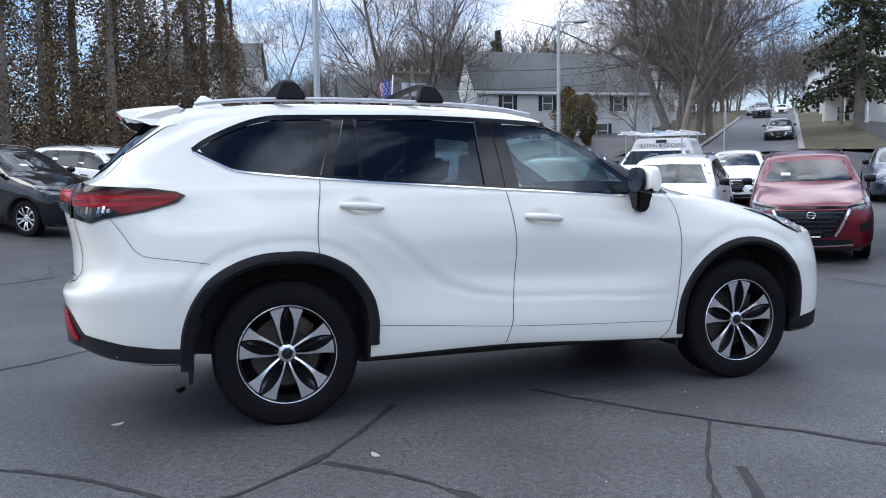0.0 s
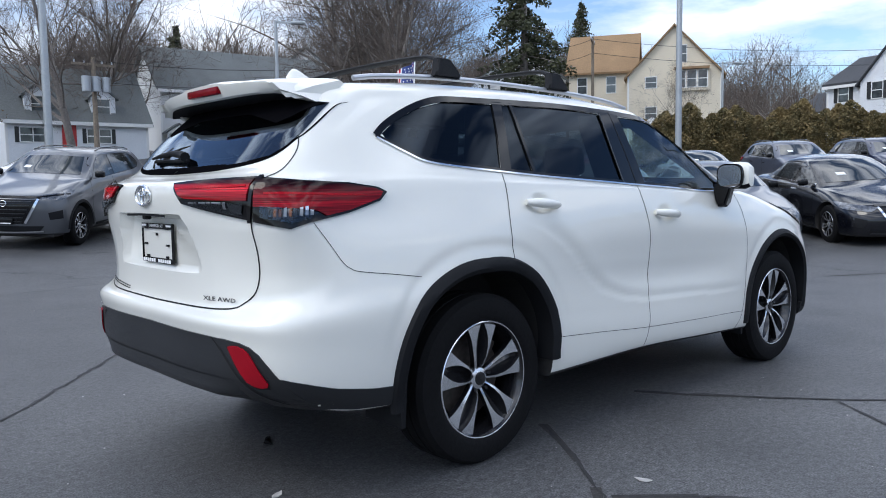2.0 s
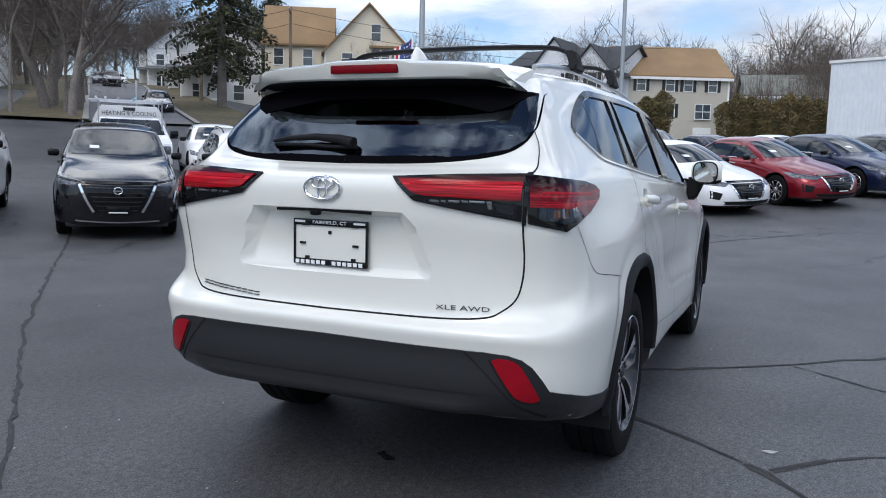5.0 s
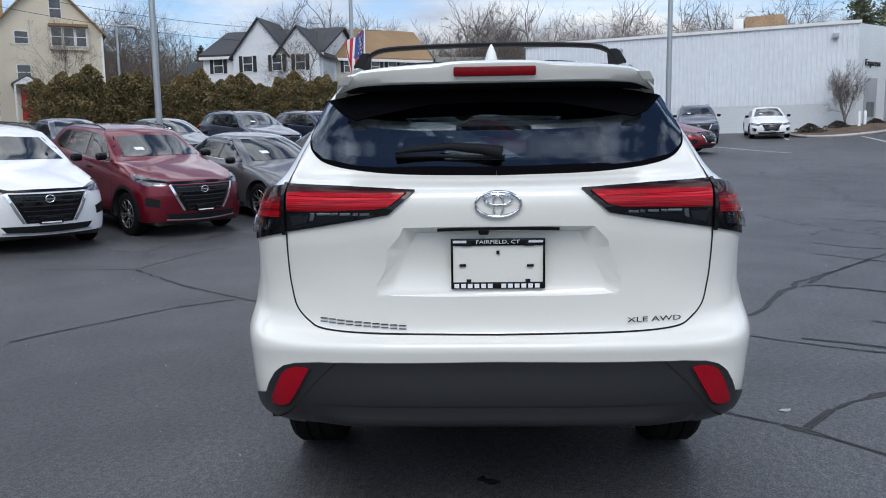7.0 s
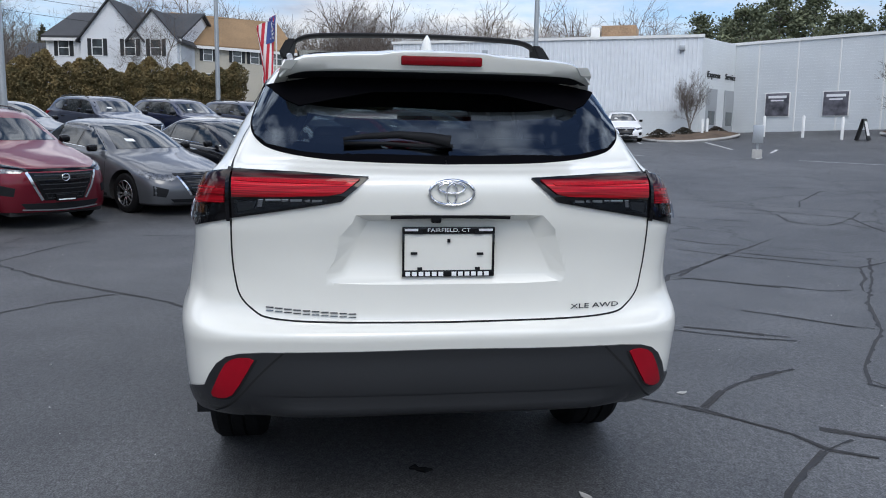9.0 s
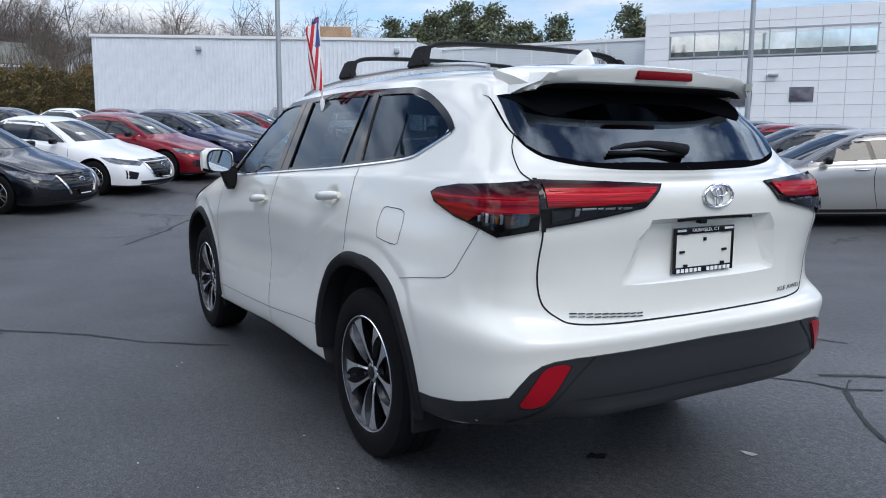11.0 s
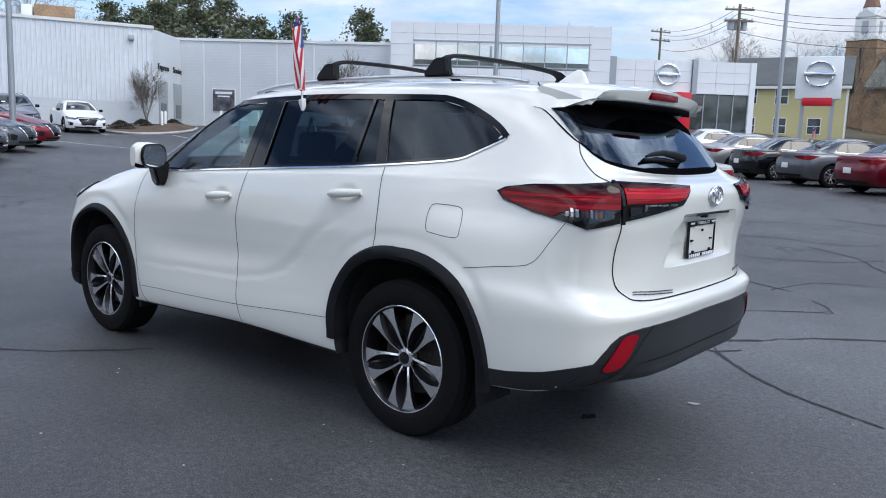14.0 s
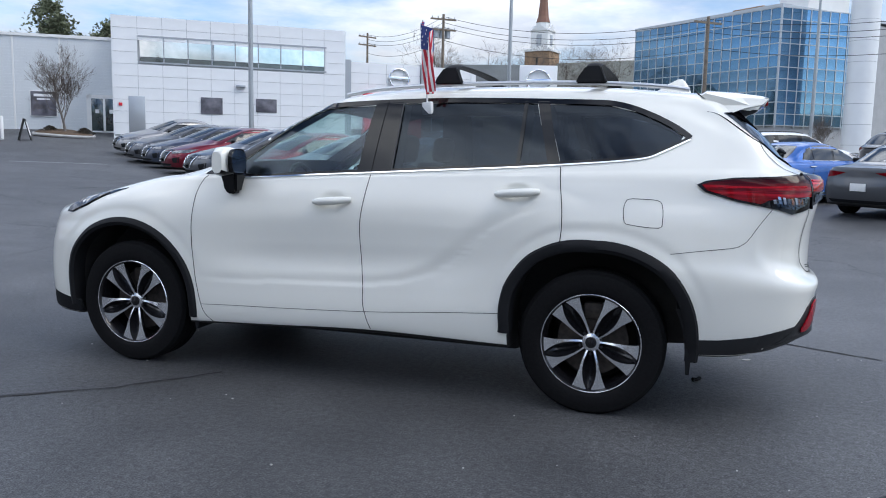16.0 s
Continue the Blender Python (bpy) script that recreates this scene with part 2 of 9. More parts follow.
def asphalt():
    m = bpy.data.materials.new("worn_asphalt")
    m.use_nodes = True
    nt = m.node_tree
    b = nt.nodes["Principled BSDF"]
    co = nt.nodes.new("ShaderNodeTexCoord")

    def noise_tex(scale, detail, rough=0.55):
        n = nt.nodes.new("ShaderNodeTexNoise")
        n.inputs["Scale"].default_value, n.inputs["Detail"].default_value, n.inputs["Roughness"].default_value = scale, detail, rough
        nt.links.new(co.outputs["Object"], n.inputs["Vector"])
        return n

    def ramp(src, p0, p1, c0, c1):
        r = nt.nodes.new("ShaderNodeValToRGB")
        r.color_ramp.elements[0].position, r.color_ramp.elements[1].position = p0, p1
        r.color_ramp.elements[0].color, r.color_ramp.elements[1].color = (*c0, 1), (*c1, 1)
        nt.links.new(src, r.inputs["Fac"])
        return r.outputs["Color"]

    def mul(a, c, fac=1.0):
        x = nt.nodes.new("ShaderNodeMix")
        x.data_type, x.blend_type = "RGBA", "MULTIPLY"
        x.inputs[0].default_value = fac
        nt.links.new(a, x.inputs[6])
        nt.links.new(c, x.inputs[7])
        return x.outputs[2]

    big, mid, fine, grit = noise_tex(0.16, 4), noise_tex(1.3, 6, 0.62), noise_tex(30, 4, 0.7), noise_tex(110, 2)
    col = ramp(big.outputs["Fac"], 0.35, 0.65, (0.038, 0.039, 0.043), (0.076, 0.077, 0.082))
    col = mul(col, ramp(mid.outputs["Fac"], 0.30, 0.72, (0.74, 0.74, 0.74), (1.18, 1.18, 1.17)))
    col = mul(col, ramp(fine.outputs["Fac"], 0.28, 0.72, (0.38, 0.38, 0.38), (1.65, 1.65, 1.62)))
    col = mul(col, ramp(grit.outputs["Fac"], 0.36, 0.78, (0.5, 0.5, 0.5), (2.3, 2.3, 2.24)))
    # a paler patch with a ragged edge beside the parking place
    off, far, edge, pale = (nt.nodes.new("ShaderNode" + k) for k in ("VectorMath", "VectorMath", "Math", "MapRange"))
    off.inputs[1].default_value = (3.3, 2.3, 0.0)
    off.operation, far.operation, edge.operation = "ADD", "LENGTH", "MULTIPLY_ADD"
    edge.inputs[1].default_value = 2.2
    nt.links.new(co.outputs["Object"], off.inputs[0])
    nt.links.new(off.outputs[0], far.inputs[0])
    nt.links.new(mid.outputs["Fac"], edge.inputs[0])
    nt.links.new(far.outputs["Value"], edge.inputs[2])
    pale.inputs["From Min"].default_value, pale.inputs["From Max"].default_value = 1.9, 3.6
    pale.inputs["To Min"].default_value, pale.inputs["To Max"].default_value = 1.5, 1.0
    nt.links.new(edge.outputs[0], pale.inputs["Value"])
    col = mul(col, pale.outputs["Result"])
    warp, add = noise_tex(0.9, 5, 0.6), nt.nodes.new("ShaderNodeVectorMath")
    add.operation = "MULTIPLY_ADD"
    add.inputs[1].default_value = (1.7, 1.7, 0.0)
    nt.links.new(warp.outputs["Color"], add.inputs[0])
    nt.links.new(co.outputs["Object"], add.inputs[2])
    vor, dist, lim = nt.nodes.new("ShaderNodeTexVoronoi"), nt.nodes.new("ShaderNodeVectorMath"), nt.nodes.new("ShaderNodeMapRange")
    vor.voronoi_dimensions, vor.feature = "2D", "DISTANCE_TO_EDGE"
    vor.inputs["Scale"].default_value = 0.36
    nt.links.new(add.outputs[0], vor.inputs["Vector"])
    dist.operation = "LENGTH"
    nt.links.new(co.outputs["Object"], dist.inputs[0])
    lim.inputs["From Min"].default_value, lim.inputs["From Max"].default_value = 5.5, 7.5
    nt.links.new(dist.outputs["Value"], lim.inputs["Value"])
    some, line = noise_tex(0.11, 2), nt.nodes.new("ShaderNodeMapRange")
    line.inputs["From Min"].default_value, line.inputs["From Max"].default_value = 0.004, 0.013
    line.inputs["To Min"].default_value, line.inputs["To Max"].default_value = 1.0, 0.0
    nt.links.new(vor.outputs["Distance"], line.inputs["Value"])
    pick, m1, m2 = nt.nodes.new("ShaderNodeMapRange"), nt.nodes.new("ShaderNodeMath"), nt.nodes.new("ShaderNodeMath")
    pick.inputs["From Min"].default_value, pick.inputs["From Max"].default_value = 0.34, 0.46
    nt.links.new(some.outputs["Fac"], pick.inputs["Value"])
    m1.operation = m2.operation = "MULTIPLY"
    nt.links.new(line.outputs["Result"], m1.inputs[0])
    nt.links.new(pick.outputs["Result"], m1.inputs[1])
    nt.links.new(m1.outputs[0], m2.inputs[0])
    nt.links.new(lim.outputs["Result"], m2.inputs[1])
    old = nt.nodes.new("ShaderNodeMix")
    old.data_type = "RGBA"
    old.inputs[7].default_value = (0.012, 0.012, 0.013, 1)
    nt.links.new(m2.outputs[0], old.inputs[0])
    nt.links.new(col, old.inputs[6])
    nt.links.new(old.outputs[2], b.inputs["Base Color"])
    b.inputs["Roughness"].default_value = 0.56
    b.inputs["Specular IOR Level"].default_value = 0.5
    ad = nt.nodes.new("ShaderNodeMath")
    ad.operation = "ADD"
    nt.links.new(fine.outputs["Fac"], ad.inputs[0])
    nt.links.new(grit.outputs["Fac"], ad.inputs[1])
    bp = nt.nodes.new("ShaderNodeBump")
    bp.inputs["Strength"].default_value, bp.inputs["Distance"].default_value = 0.55, 0.006
    nt.links.new(ad.outputs[0], bp.inputs["Height"])
    nt.links.new(bp.outputs["Normal"], b.inputs["Normal"])
    return m


ASPHALT = asphalt()


# ---------------------------------------------------------------- building helpers
def mesh_of(name, bm, *mats, smooth=None):
    me = bpy.data.meshes.new(name)
    bm.normal_update()
    bm.to_mesh(me)
    bm.free()
    for m in mats:
        me.materials.append(m)
    if smooth is not None:
        me.polygons.foreach_set("use_smooth", [True] * len(me.polygons))
        me.set_sharp_from_angle(angle=radians(smooth))
    return me


def thing(name, bm=None, *mats, at=None, label="", category="", group="", kind="", smooth=None):
    ob = new(name, mesh_of(name, bm, *mats, smooth=smooth) if bm else None)
    if at is not None:
        ob.matrix_world = at
    return tagged(ob, label, category, group, kind)


def part(name, bm, mat, parent, label="", smooth=35):
    mats = mat if isinstance(mat, (list, tuple)) else [mat]
    ob = new(name, mesh_of(name, bm, *mats, smooth=smooth))
    ob.parent = parent
    return tagged(ob, label)


def add_box(bm, x0, x1, y0, y1, z0, z1, bevel=0.0, mi=0, m=None):
    r = bmesh.ops.create_cube(bm, size=1.0)
    bmesh.ops.transform(bm, matrix=Matrix.Translation(((x0 + x1) / 2, (y0 + y1) / 2, (z0 + z1) / 2)) @ Matrix.Diagonal((x1 - x0, y1 - y0, z1 - z0, 1)), verts=r["verts"])
    vs = r["verts"]
    if bevel:
        es = list({e for v in vs for e in v.link_edges})
        out = bmesh.ops.bevel(bm, geom=es, offset=bevel, segments=2, affect="EDGES", profile=0.5)
        vs = list({v for f in out["faces"] for v in f.verts} | {v for v in vs if v.is_valid})
    if m is not None:
        bmesh.ops.transform(bm, matrix=m, verts=vs)
    if mi:
        for f in {f for v in vs for f in v.link_faces}:
            f.material_index = mi
    return vs


def box_bm(*a, **k):
    bm = bmesh.new()
    add_box(bm, *a, **k)
    return bm


def add_tube(bm, pts, rad, n=6, closed_ends=True, mi=0):
    """A tube along points; rad is one radius or one for each point."""
    rs = rad if isinstance(rad, (list, tuple)) else [rad] * len(pts)
    pts = [Vector(p) for p in pts]
    rings = []
    for i, p in enumerate(pts):
        d = (pts[min(i + 1, len(pts) - 1)] - pts[max(i - 1, 0)]).normalized()
        a = d.cross(Vector((0, 0, 1)) if abs(d.z) < 0.9 else Vector((1, 0, 0))).normalized()
        b = d.cross(a)
        rings.append([bm.verts.new(p + (a * cos(2 * pi * k / n) + b * sin(2 * pi * k / n)) * rs[i]) for k in range(n)])
    for r0, r1 in zip(rings, rings[1:]):
        for k in range(n):
            f = bm.faces.new((r0[k], r0[(k + 1) % n], r1[(k + 1) % n], r1[k]))
            f.material_index = mi
    if closed_ends:
        bm.faces.new(rings[0]).material_index = mi
        bm.faces.new(rings[-1][::-1]).material_index = mi


def add_lathe(bm, profile, n=40, axis="y", mi=0, close=False):
    """Turns (r, h) round the axis."""
    rings = []
    for r, h in profile:
        ring = []
        for k in range(n):
            a = 2 * pi * k / n
            ring.append(bm.verts.new((r * cos(a), h, r * sin(a)) if axis == "y" else (r * cos(a), r * sin(a), h)))
        rings.append(ring)
    for r0, r1 in zip(rings, rings[1:]):
        for k in range(n):
            bm.faces.new((r0[k], r0[(k + 1) % n], r1[(k + 1) % n], r1[k])).material_index = mi
    if close:
        for r in (rings[0], rings[-1]):
            bm.faces.new(r).material_index = mi


def add_prism(bm, poly, h0, h1, axis="y", mi=0):
    """Extrudes a 2D outline along an axis: y takes (x, z), x takes (y, z), z takes (x, y)."""
    def at3(p, h):
        return {"y": (p[0], h, p[1]), "x": (h, p[0], p[1]), "z": (p[0], p[1], h)}[axis]
    a = [bm.verts.new(at3(p, h0)) for p in poly]
    b = [bm.verts.new(at3(p, h1)) for p in poly]
    n = len(poly)
    fs = [bm.faces.new(a), bm.faces.new(b[::-1])] + [bm.faces.new((a[i], b[i], b[(i + 1) % n], a[(i + 1) % n])) for i in range(n)]
    for f in fs:
        f.material_index = mi
    return fs


def prism_bm(poly, h0, h1, axis="y"):
    bm = bmesh.new()
    add_prism(bm, poly, h0, h1, axis)
    bmesh.ops.recalc_face_normals(bm, faces=bm.faces)
    return bm


def spline(pts, sub, closed=False):
    """Points on a smooth curve through pts."""
    P = np.array(pts, float)
    n, out = len(P), []
    for i in range(n if closed else n - 1):
        p1, p2 = P[i], P[(i + 1) % n]
        p0 = P[(i - 1) % n] if closed or i > 0 else 2 * p1 - p2
        p3 = P[(i + 2) % n] if closed or i + 2 < n else 2 * p2 - p1
        for k in range(sub):
            t = k / sub
            out.append(0.5 * (2 * p1 + (p2 - p0) * t + (2 * p0 - 5 * p1 + 4 * p2 - p3) * t * t + (3 * p1 - p0 - 3 * p2 + p3) * t ** 3))
    if not closed:
        out.append(P[-1])
    return out


# ---------------------------------------------------------------- ground
def rise(x, y):
    """Height of the lot, which dips where the white car stands."""
    r, a = hypot(x, y), atan2(y, x)
    z = float(np.interp(r, (0, 8, 9.5, 11.4, 13, 15, 17.5, 20, 25, 40, 50, 60, 80, 120, 180, 400, 3000), (0, 0, 0.09, 0.22, 0.36, 0.50, 0.66, 0.78, 0.95, 1.55, 2.1, 2.7, 4.2, 8.0, 15, 22, 30)))
    south = max(0.0, -sin(a)) ** 1.5 * (1 if x < 12 else max(0.0, 1 - (x - 12) / 20))
    # the slope is steeper where the road climbs
    deg = math.degrees(a)
    z += float(np.interp(deg, (33, 39, 62, 80), (0, 1, 1, 0))) * float(np.interp(r, (26, 40, 66, 87, 130, 180, 400), (0, 1.2, 2.6, 3.4, 3.0, 2.0, 0)))
    z *= 1 - 0.42 * south
    # the lot climbs towards the showroom
    return z + 0.60 * float(np.interp(deg, (-98, -74, -42, -28, 4), (0, 1, 1, .12, 0))) * float(np.interp(r, (26, 37, 60, 120), (0, 1, 1, 0)))


def ground_sheet():
    bm = bmesh.new()
    radii = [0, 2, 4, 6, 7, 8, 9, 10, 11, 12, 13, 14, 15, 16.5, 18, 20, 22.5, 25, 29, 34, 40, 45, 50, 55, 60, 70, 80, 100, 120, 150, 180, 260, 400, 900, 3000]
    n, rings = 96, []
    for r in radii[1:]:
        rings.append([bm.verts.new((r * cos(2 * pi * k / n), r * sin(2 * pi * k / n), rise(r * cos(2 * pi * k / n), r * sin(2 * pi * k / n)))) for k in range(n)])
    c = bm.verts.new((0, 0, 0))
    for k in range(n):
        bm.faces.new((c, rings[0][k], rings[0][(k + 1) % n]))
    for i, (r0, r1) in enumerate(zip(rings, rings[1:])):
        for k in range(n):
            f = bm.faces.new((r0[k], r1[k], r1[(k + 1) % n], r0[(k + 1) % n]))
            f.material_index = 1 if radii[i + 1] >= 70 else 0
    return bm


GRASS = material("winter_grass_and_litter", (0.085, 0.075, 0.04), 0.9, var=0.45, grain=3, stain=0.15, second=(0.15, 0.12, 0.06))
thing("ground", ground_sheet(), ASPHALT, GRASS, label="worn dark grey asphalt lot rising to winter grass", category="ground", kind="structure", smooth=60)


# ---------------------------------------------------------------- car bodies
def loft(net, su, sv):
    """A smooth net through rows of points that run from the rear centre round the side to the front centre."""
    rows = []
    for row in net:
        row = [list(p) for p in row]
        ext = [[row[1][0], -row[1][1], row[1][2]]] + row + [[row[-2][0], -row[-2][1], row[-2][2]]]
        full = spline(ext, su)
        rows.append(full[su:-su])
    cols = []
    for j in range(len(rows[0])):
        cols.append(spline([r[j] for r in rows], sv))
    return np.array(cols).transpose(1, 0, 2)


def body_bm(net, su=5, sv=4):
    g = loft(net, su, sv)
    bm = bmesh.new()
    nr, nc = g.shape[:2]
    for s in (1, -1):
        vs = [[bm.verts.new((g[i, j, 0], s * max(0.0, g[i, j, 1]), g[i, j, 2])) for j in range(nc)] for i in range(nr)]
        for i in range(nr - 1):
            for j in range(nc - 1):
                q = (vs[i][j], vs[i][j + 1], vs[i + 1][j + 1], vs[i + 1][j])
                bm.faces.new(q if s < 0 else q[::-1]).material_index = 1 if i < sv else 0
        if s > 0:
            low = vs[0]
        else:
            for j in range(nc - 1):
                bm.faces.new((low[j], low[j + 1], vs[0][j + 1], vs[0][j])).material_index = 1
    bmesh.ops.remove_doubles(bm, verts=bm.verts, dist=0.0008)
    bmesh.ops.dissolve_degenerate(bm, edges=bm.edges, dist=0.0005)
    bmesh.ops.recalc_face_normals(bm, faces=bm.faces)
    return bm


def carve(bm, cutters, mats):
    """Takes solid cutters, each with its own material slot, out of a body; gives the mesh."""
    base = new("body", mesh_of("body", bm, *mats))
    tmp = []
    for cb in cutters:
        c = new("cutter", mesh_of("cutter", cb, *mats))
        tmp.append(c)
        mod = base.modifiers.new("cut", "BOOLEAN")
        mod.operation, mod.solver, mod.object = "DIFFERENCE", "EXACT", c
        mod.material_mode = "INDEX"
    dg = bpy.context.evaluated_depsgraph_get()
    me = bpy.data.meshes.new_from_object(base.evaluated_get(dg))
    for o in (base, *tmp):
        d = o.data
        bpy.data.objects.remove(o)
        bpy.data.meshes.remove(d)
    return me


class Skin:
    """Lays outlines on a body's surface, from the side, the rear, the front, above, or a slant."""

    def __init__(self, bm):
        bm.normal_update()
        self.tree = BVHTree.FromBMesh(bm)

    def drop(self, p, way, off):
        """way: 'L' 'R' take (x, z); 'B' 'F' take (y, z); 'T' takes (x, y); ('slant', a) takes (u, z) with a in degrees round z."""
        if way in ("L", "R"):
            s = 1 if way == "L" else -1
            o, d = Vector((p[0], 3 * s, p[1])), Vector((0, -s, 0))
        elif way in ("B", "F"):
            s = -1 if way == "B" else 1
            o, d = Vector((5 * s, p[0], p[1])), Vector((-s, 0, 0))
        elif way == "T":
            o, d = Vector((p[0], p[1], 4)), Vector((0, 0, -1))
        else:
            a = radians(way[1])
            out = Vector((cos(a), sin(a), 0))
            o = out * 6 + Vector((-sin(a), cos(a), 0)) * p[0] + Vector((0, 0, p[1]))
            d = -out
        hit, nrm, _, _ = self.tree.ray_cast(o, d)
        if hit is None:
            hit, nrm, _, _ = self.tree.find_nearest(o + d * 4)
        if nrm.dot(d) > 0:
            nrm = -nrm
        return hit + nrm * off, nrm

    def patch(self, poly, way, off=0.003, step=0.06, thick=0.01, bm=None, mi=0):
        """A plate with the outline poly that follows the surface."""
        flat = bmesh.new()
        f = flat.faces.new([flat.verts.new((p[0], p[1], 0)) for p in poly])
        xs, ys = [p[0] for p in poly], [p[1] for p in poly]
        for lo, hi, nrm in ((min(xs), max(xs), (1, 0, 0)), (min(ys), max(ys), (0, 1, 0))):
            k = int((hi - lo) / step)
            for i in range(1, k + 1):
                c = lo + (hi - lo) * i / (k + 1)
                bmesh.ops.bisect_plane(flat, geom=flat.verts[:] + flat.edges[:] + flat.faces[:], plane_co=(c, 0, 0) if nrm[0] else (0, c, 0), plane_no=nrm)
        bmesh.ops.triangulate(flat, faces=[f for f in flat.faces if len(f.verts) > 4])
        bm = bm or bmesh.new()
        flat.verts.index_update()
        top, low = {}, {}
        for v in flat.verts:
            p, n = self.drop(v.co, way, off)
            top[v.index] = bm.verts.new(p)
            if v.is_boundary:
                low[v.index] = bm.verts.new(p - n * thick)
        out_dir = self.drop(poly[0], way, 0)[1]
        made = []
        for f in flat.faces:
            made.append(bm.faces.new([top[v.index] for v in f.verts]))
        for e in flat.edges:
            if e.is_boundary:
                a, b = e.verts
                made.append(bm.faces.new((top[a.index], top[b.index], low[b.index], low[a.index])))
        flat.free()
        bmesh.ops.recalc_face_normals(bm, faces=made)
        for f in made:
            f.normal_update()
        big = max(made, key=lambda f: f.calc_area())
        if big.normal.dot(out_dir) < 0:
            bmesh.ops.reverse_faces(bm, faces=made)
        for f in made:
            f.material_index = mi
        return bm

    def ribbon(self, pts, way, width, off=0.0015, thick=0.0, bm=None, mi=0, sub=3, smooth=True):
        """A strip of that width along a line on the surface."""
        pts = [np.array(p, float) for p in (spline(pts, sub) if smooth else pts)]
        bm = bm or bmesh.new()
        rows = []
        for i, p in enumerate(pts):
            d = pts[min(i + 1, len(pts) - 1)] - pts[max(i - 1, 0)]
            d = d / (np.linalg.norm(d) + 1e-9)
            nrm = np.array((-d[1], d[0])) * width / 2
            a, na = self.drop(p + nrm, way, off)
            b, nb = self.drop(p - nrm, way, off)
            row = [a, b]
            if thick:
                row = [a - na * thick, a, b, b - nb * thick]
            rows.append([bm.verts.new(q) for q in row])
        made = []
        for r0, r1 in zip(rows, rows[1:]):
            for k in range(len(r0) - 1):
                made.append(bm.faces.new((r0[k], r0[k + 1], r1[k + 1], r1[k])))
        bmesh.ops.recalc_face_normals(bm, faces=made)
        for f in made:
            f.normal_update()
        od = self.drop(pts[0], way, 0)[1]
        mid = made[len(made) // 2 // (3 if thick else 1) * (3 if thick else 1) + (1 if thick else 0)] if len(made) > 3 else made[0]
        if mid.normal.dot(od) < 0:
            bmesh.ops.reverse_faces(bm, faces=made)
        for f in made:
            f.material_index = mi
        return bm


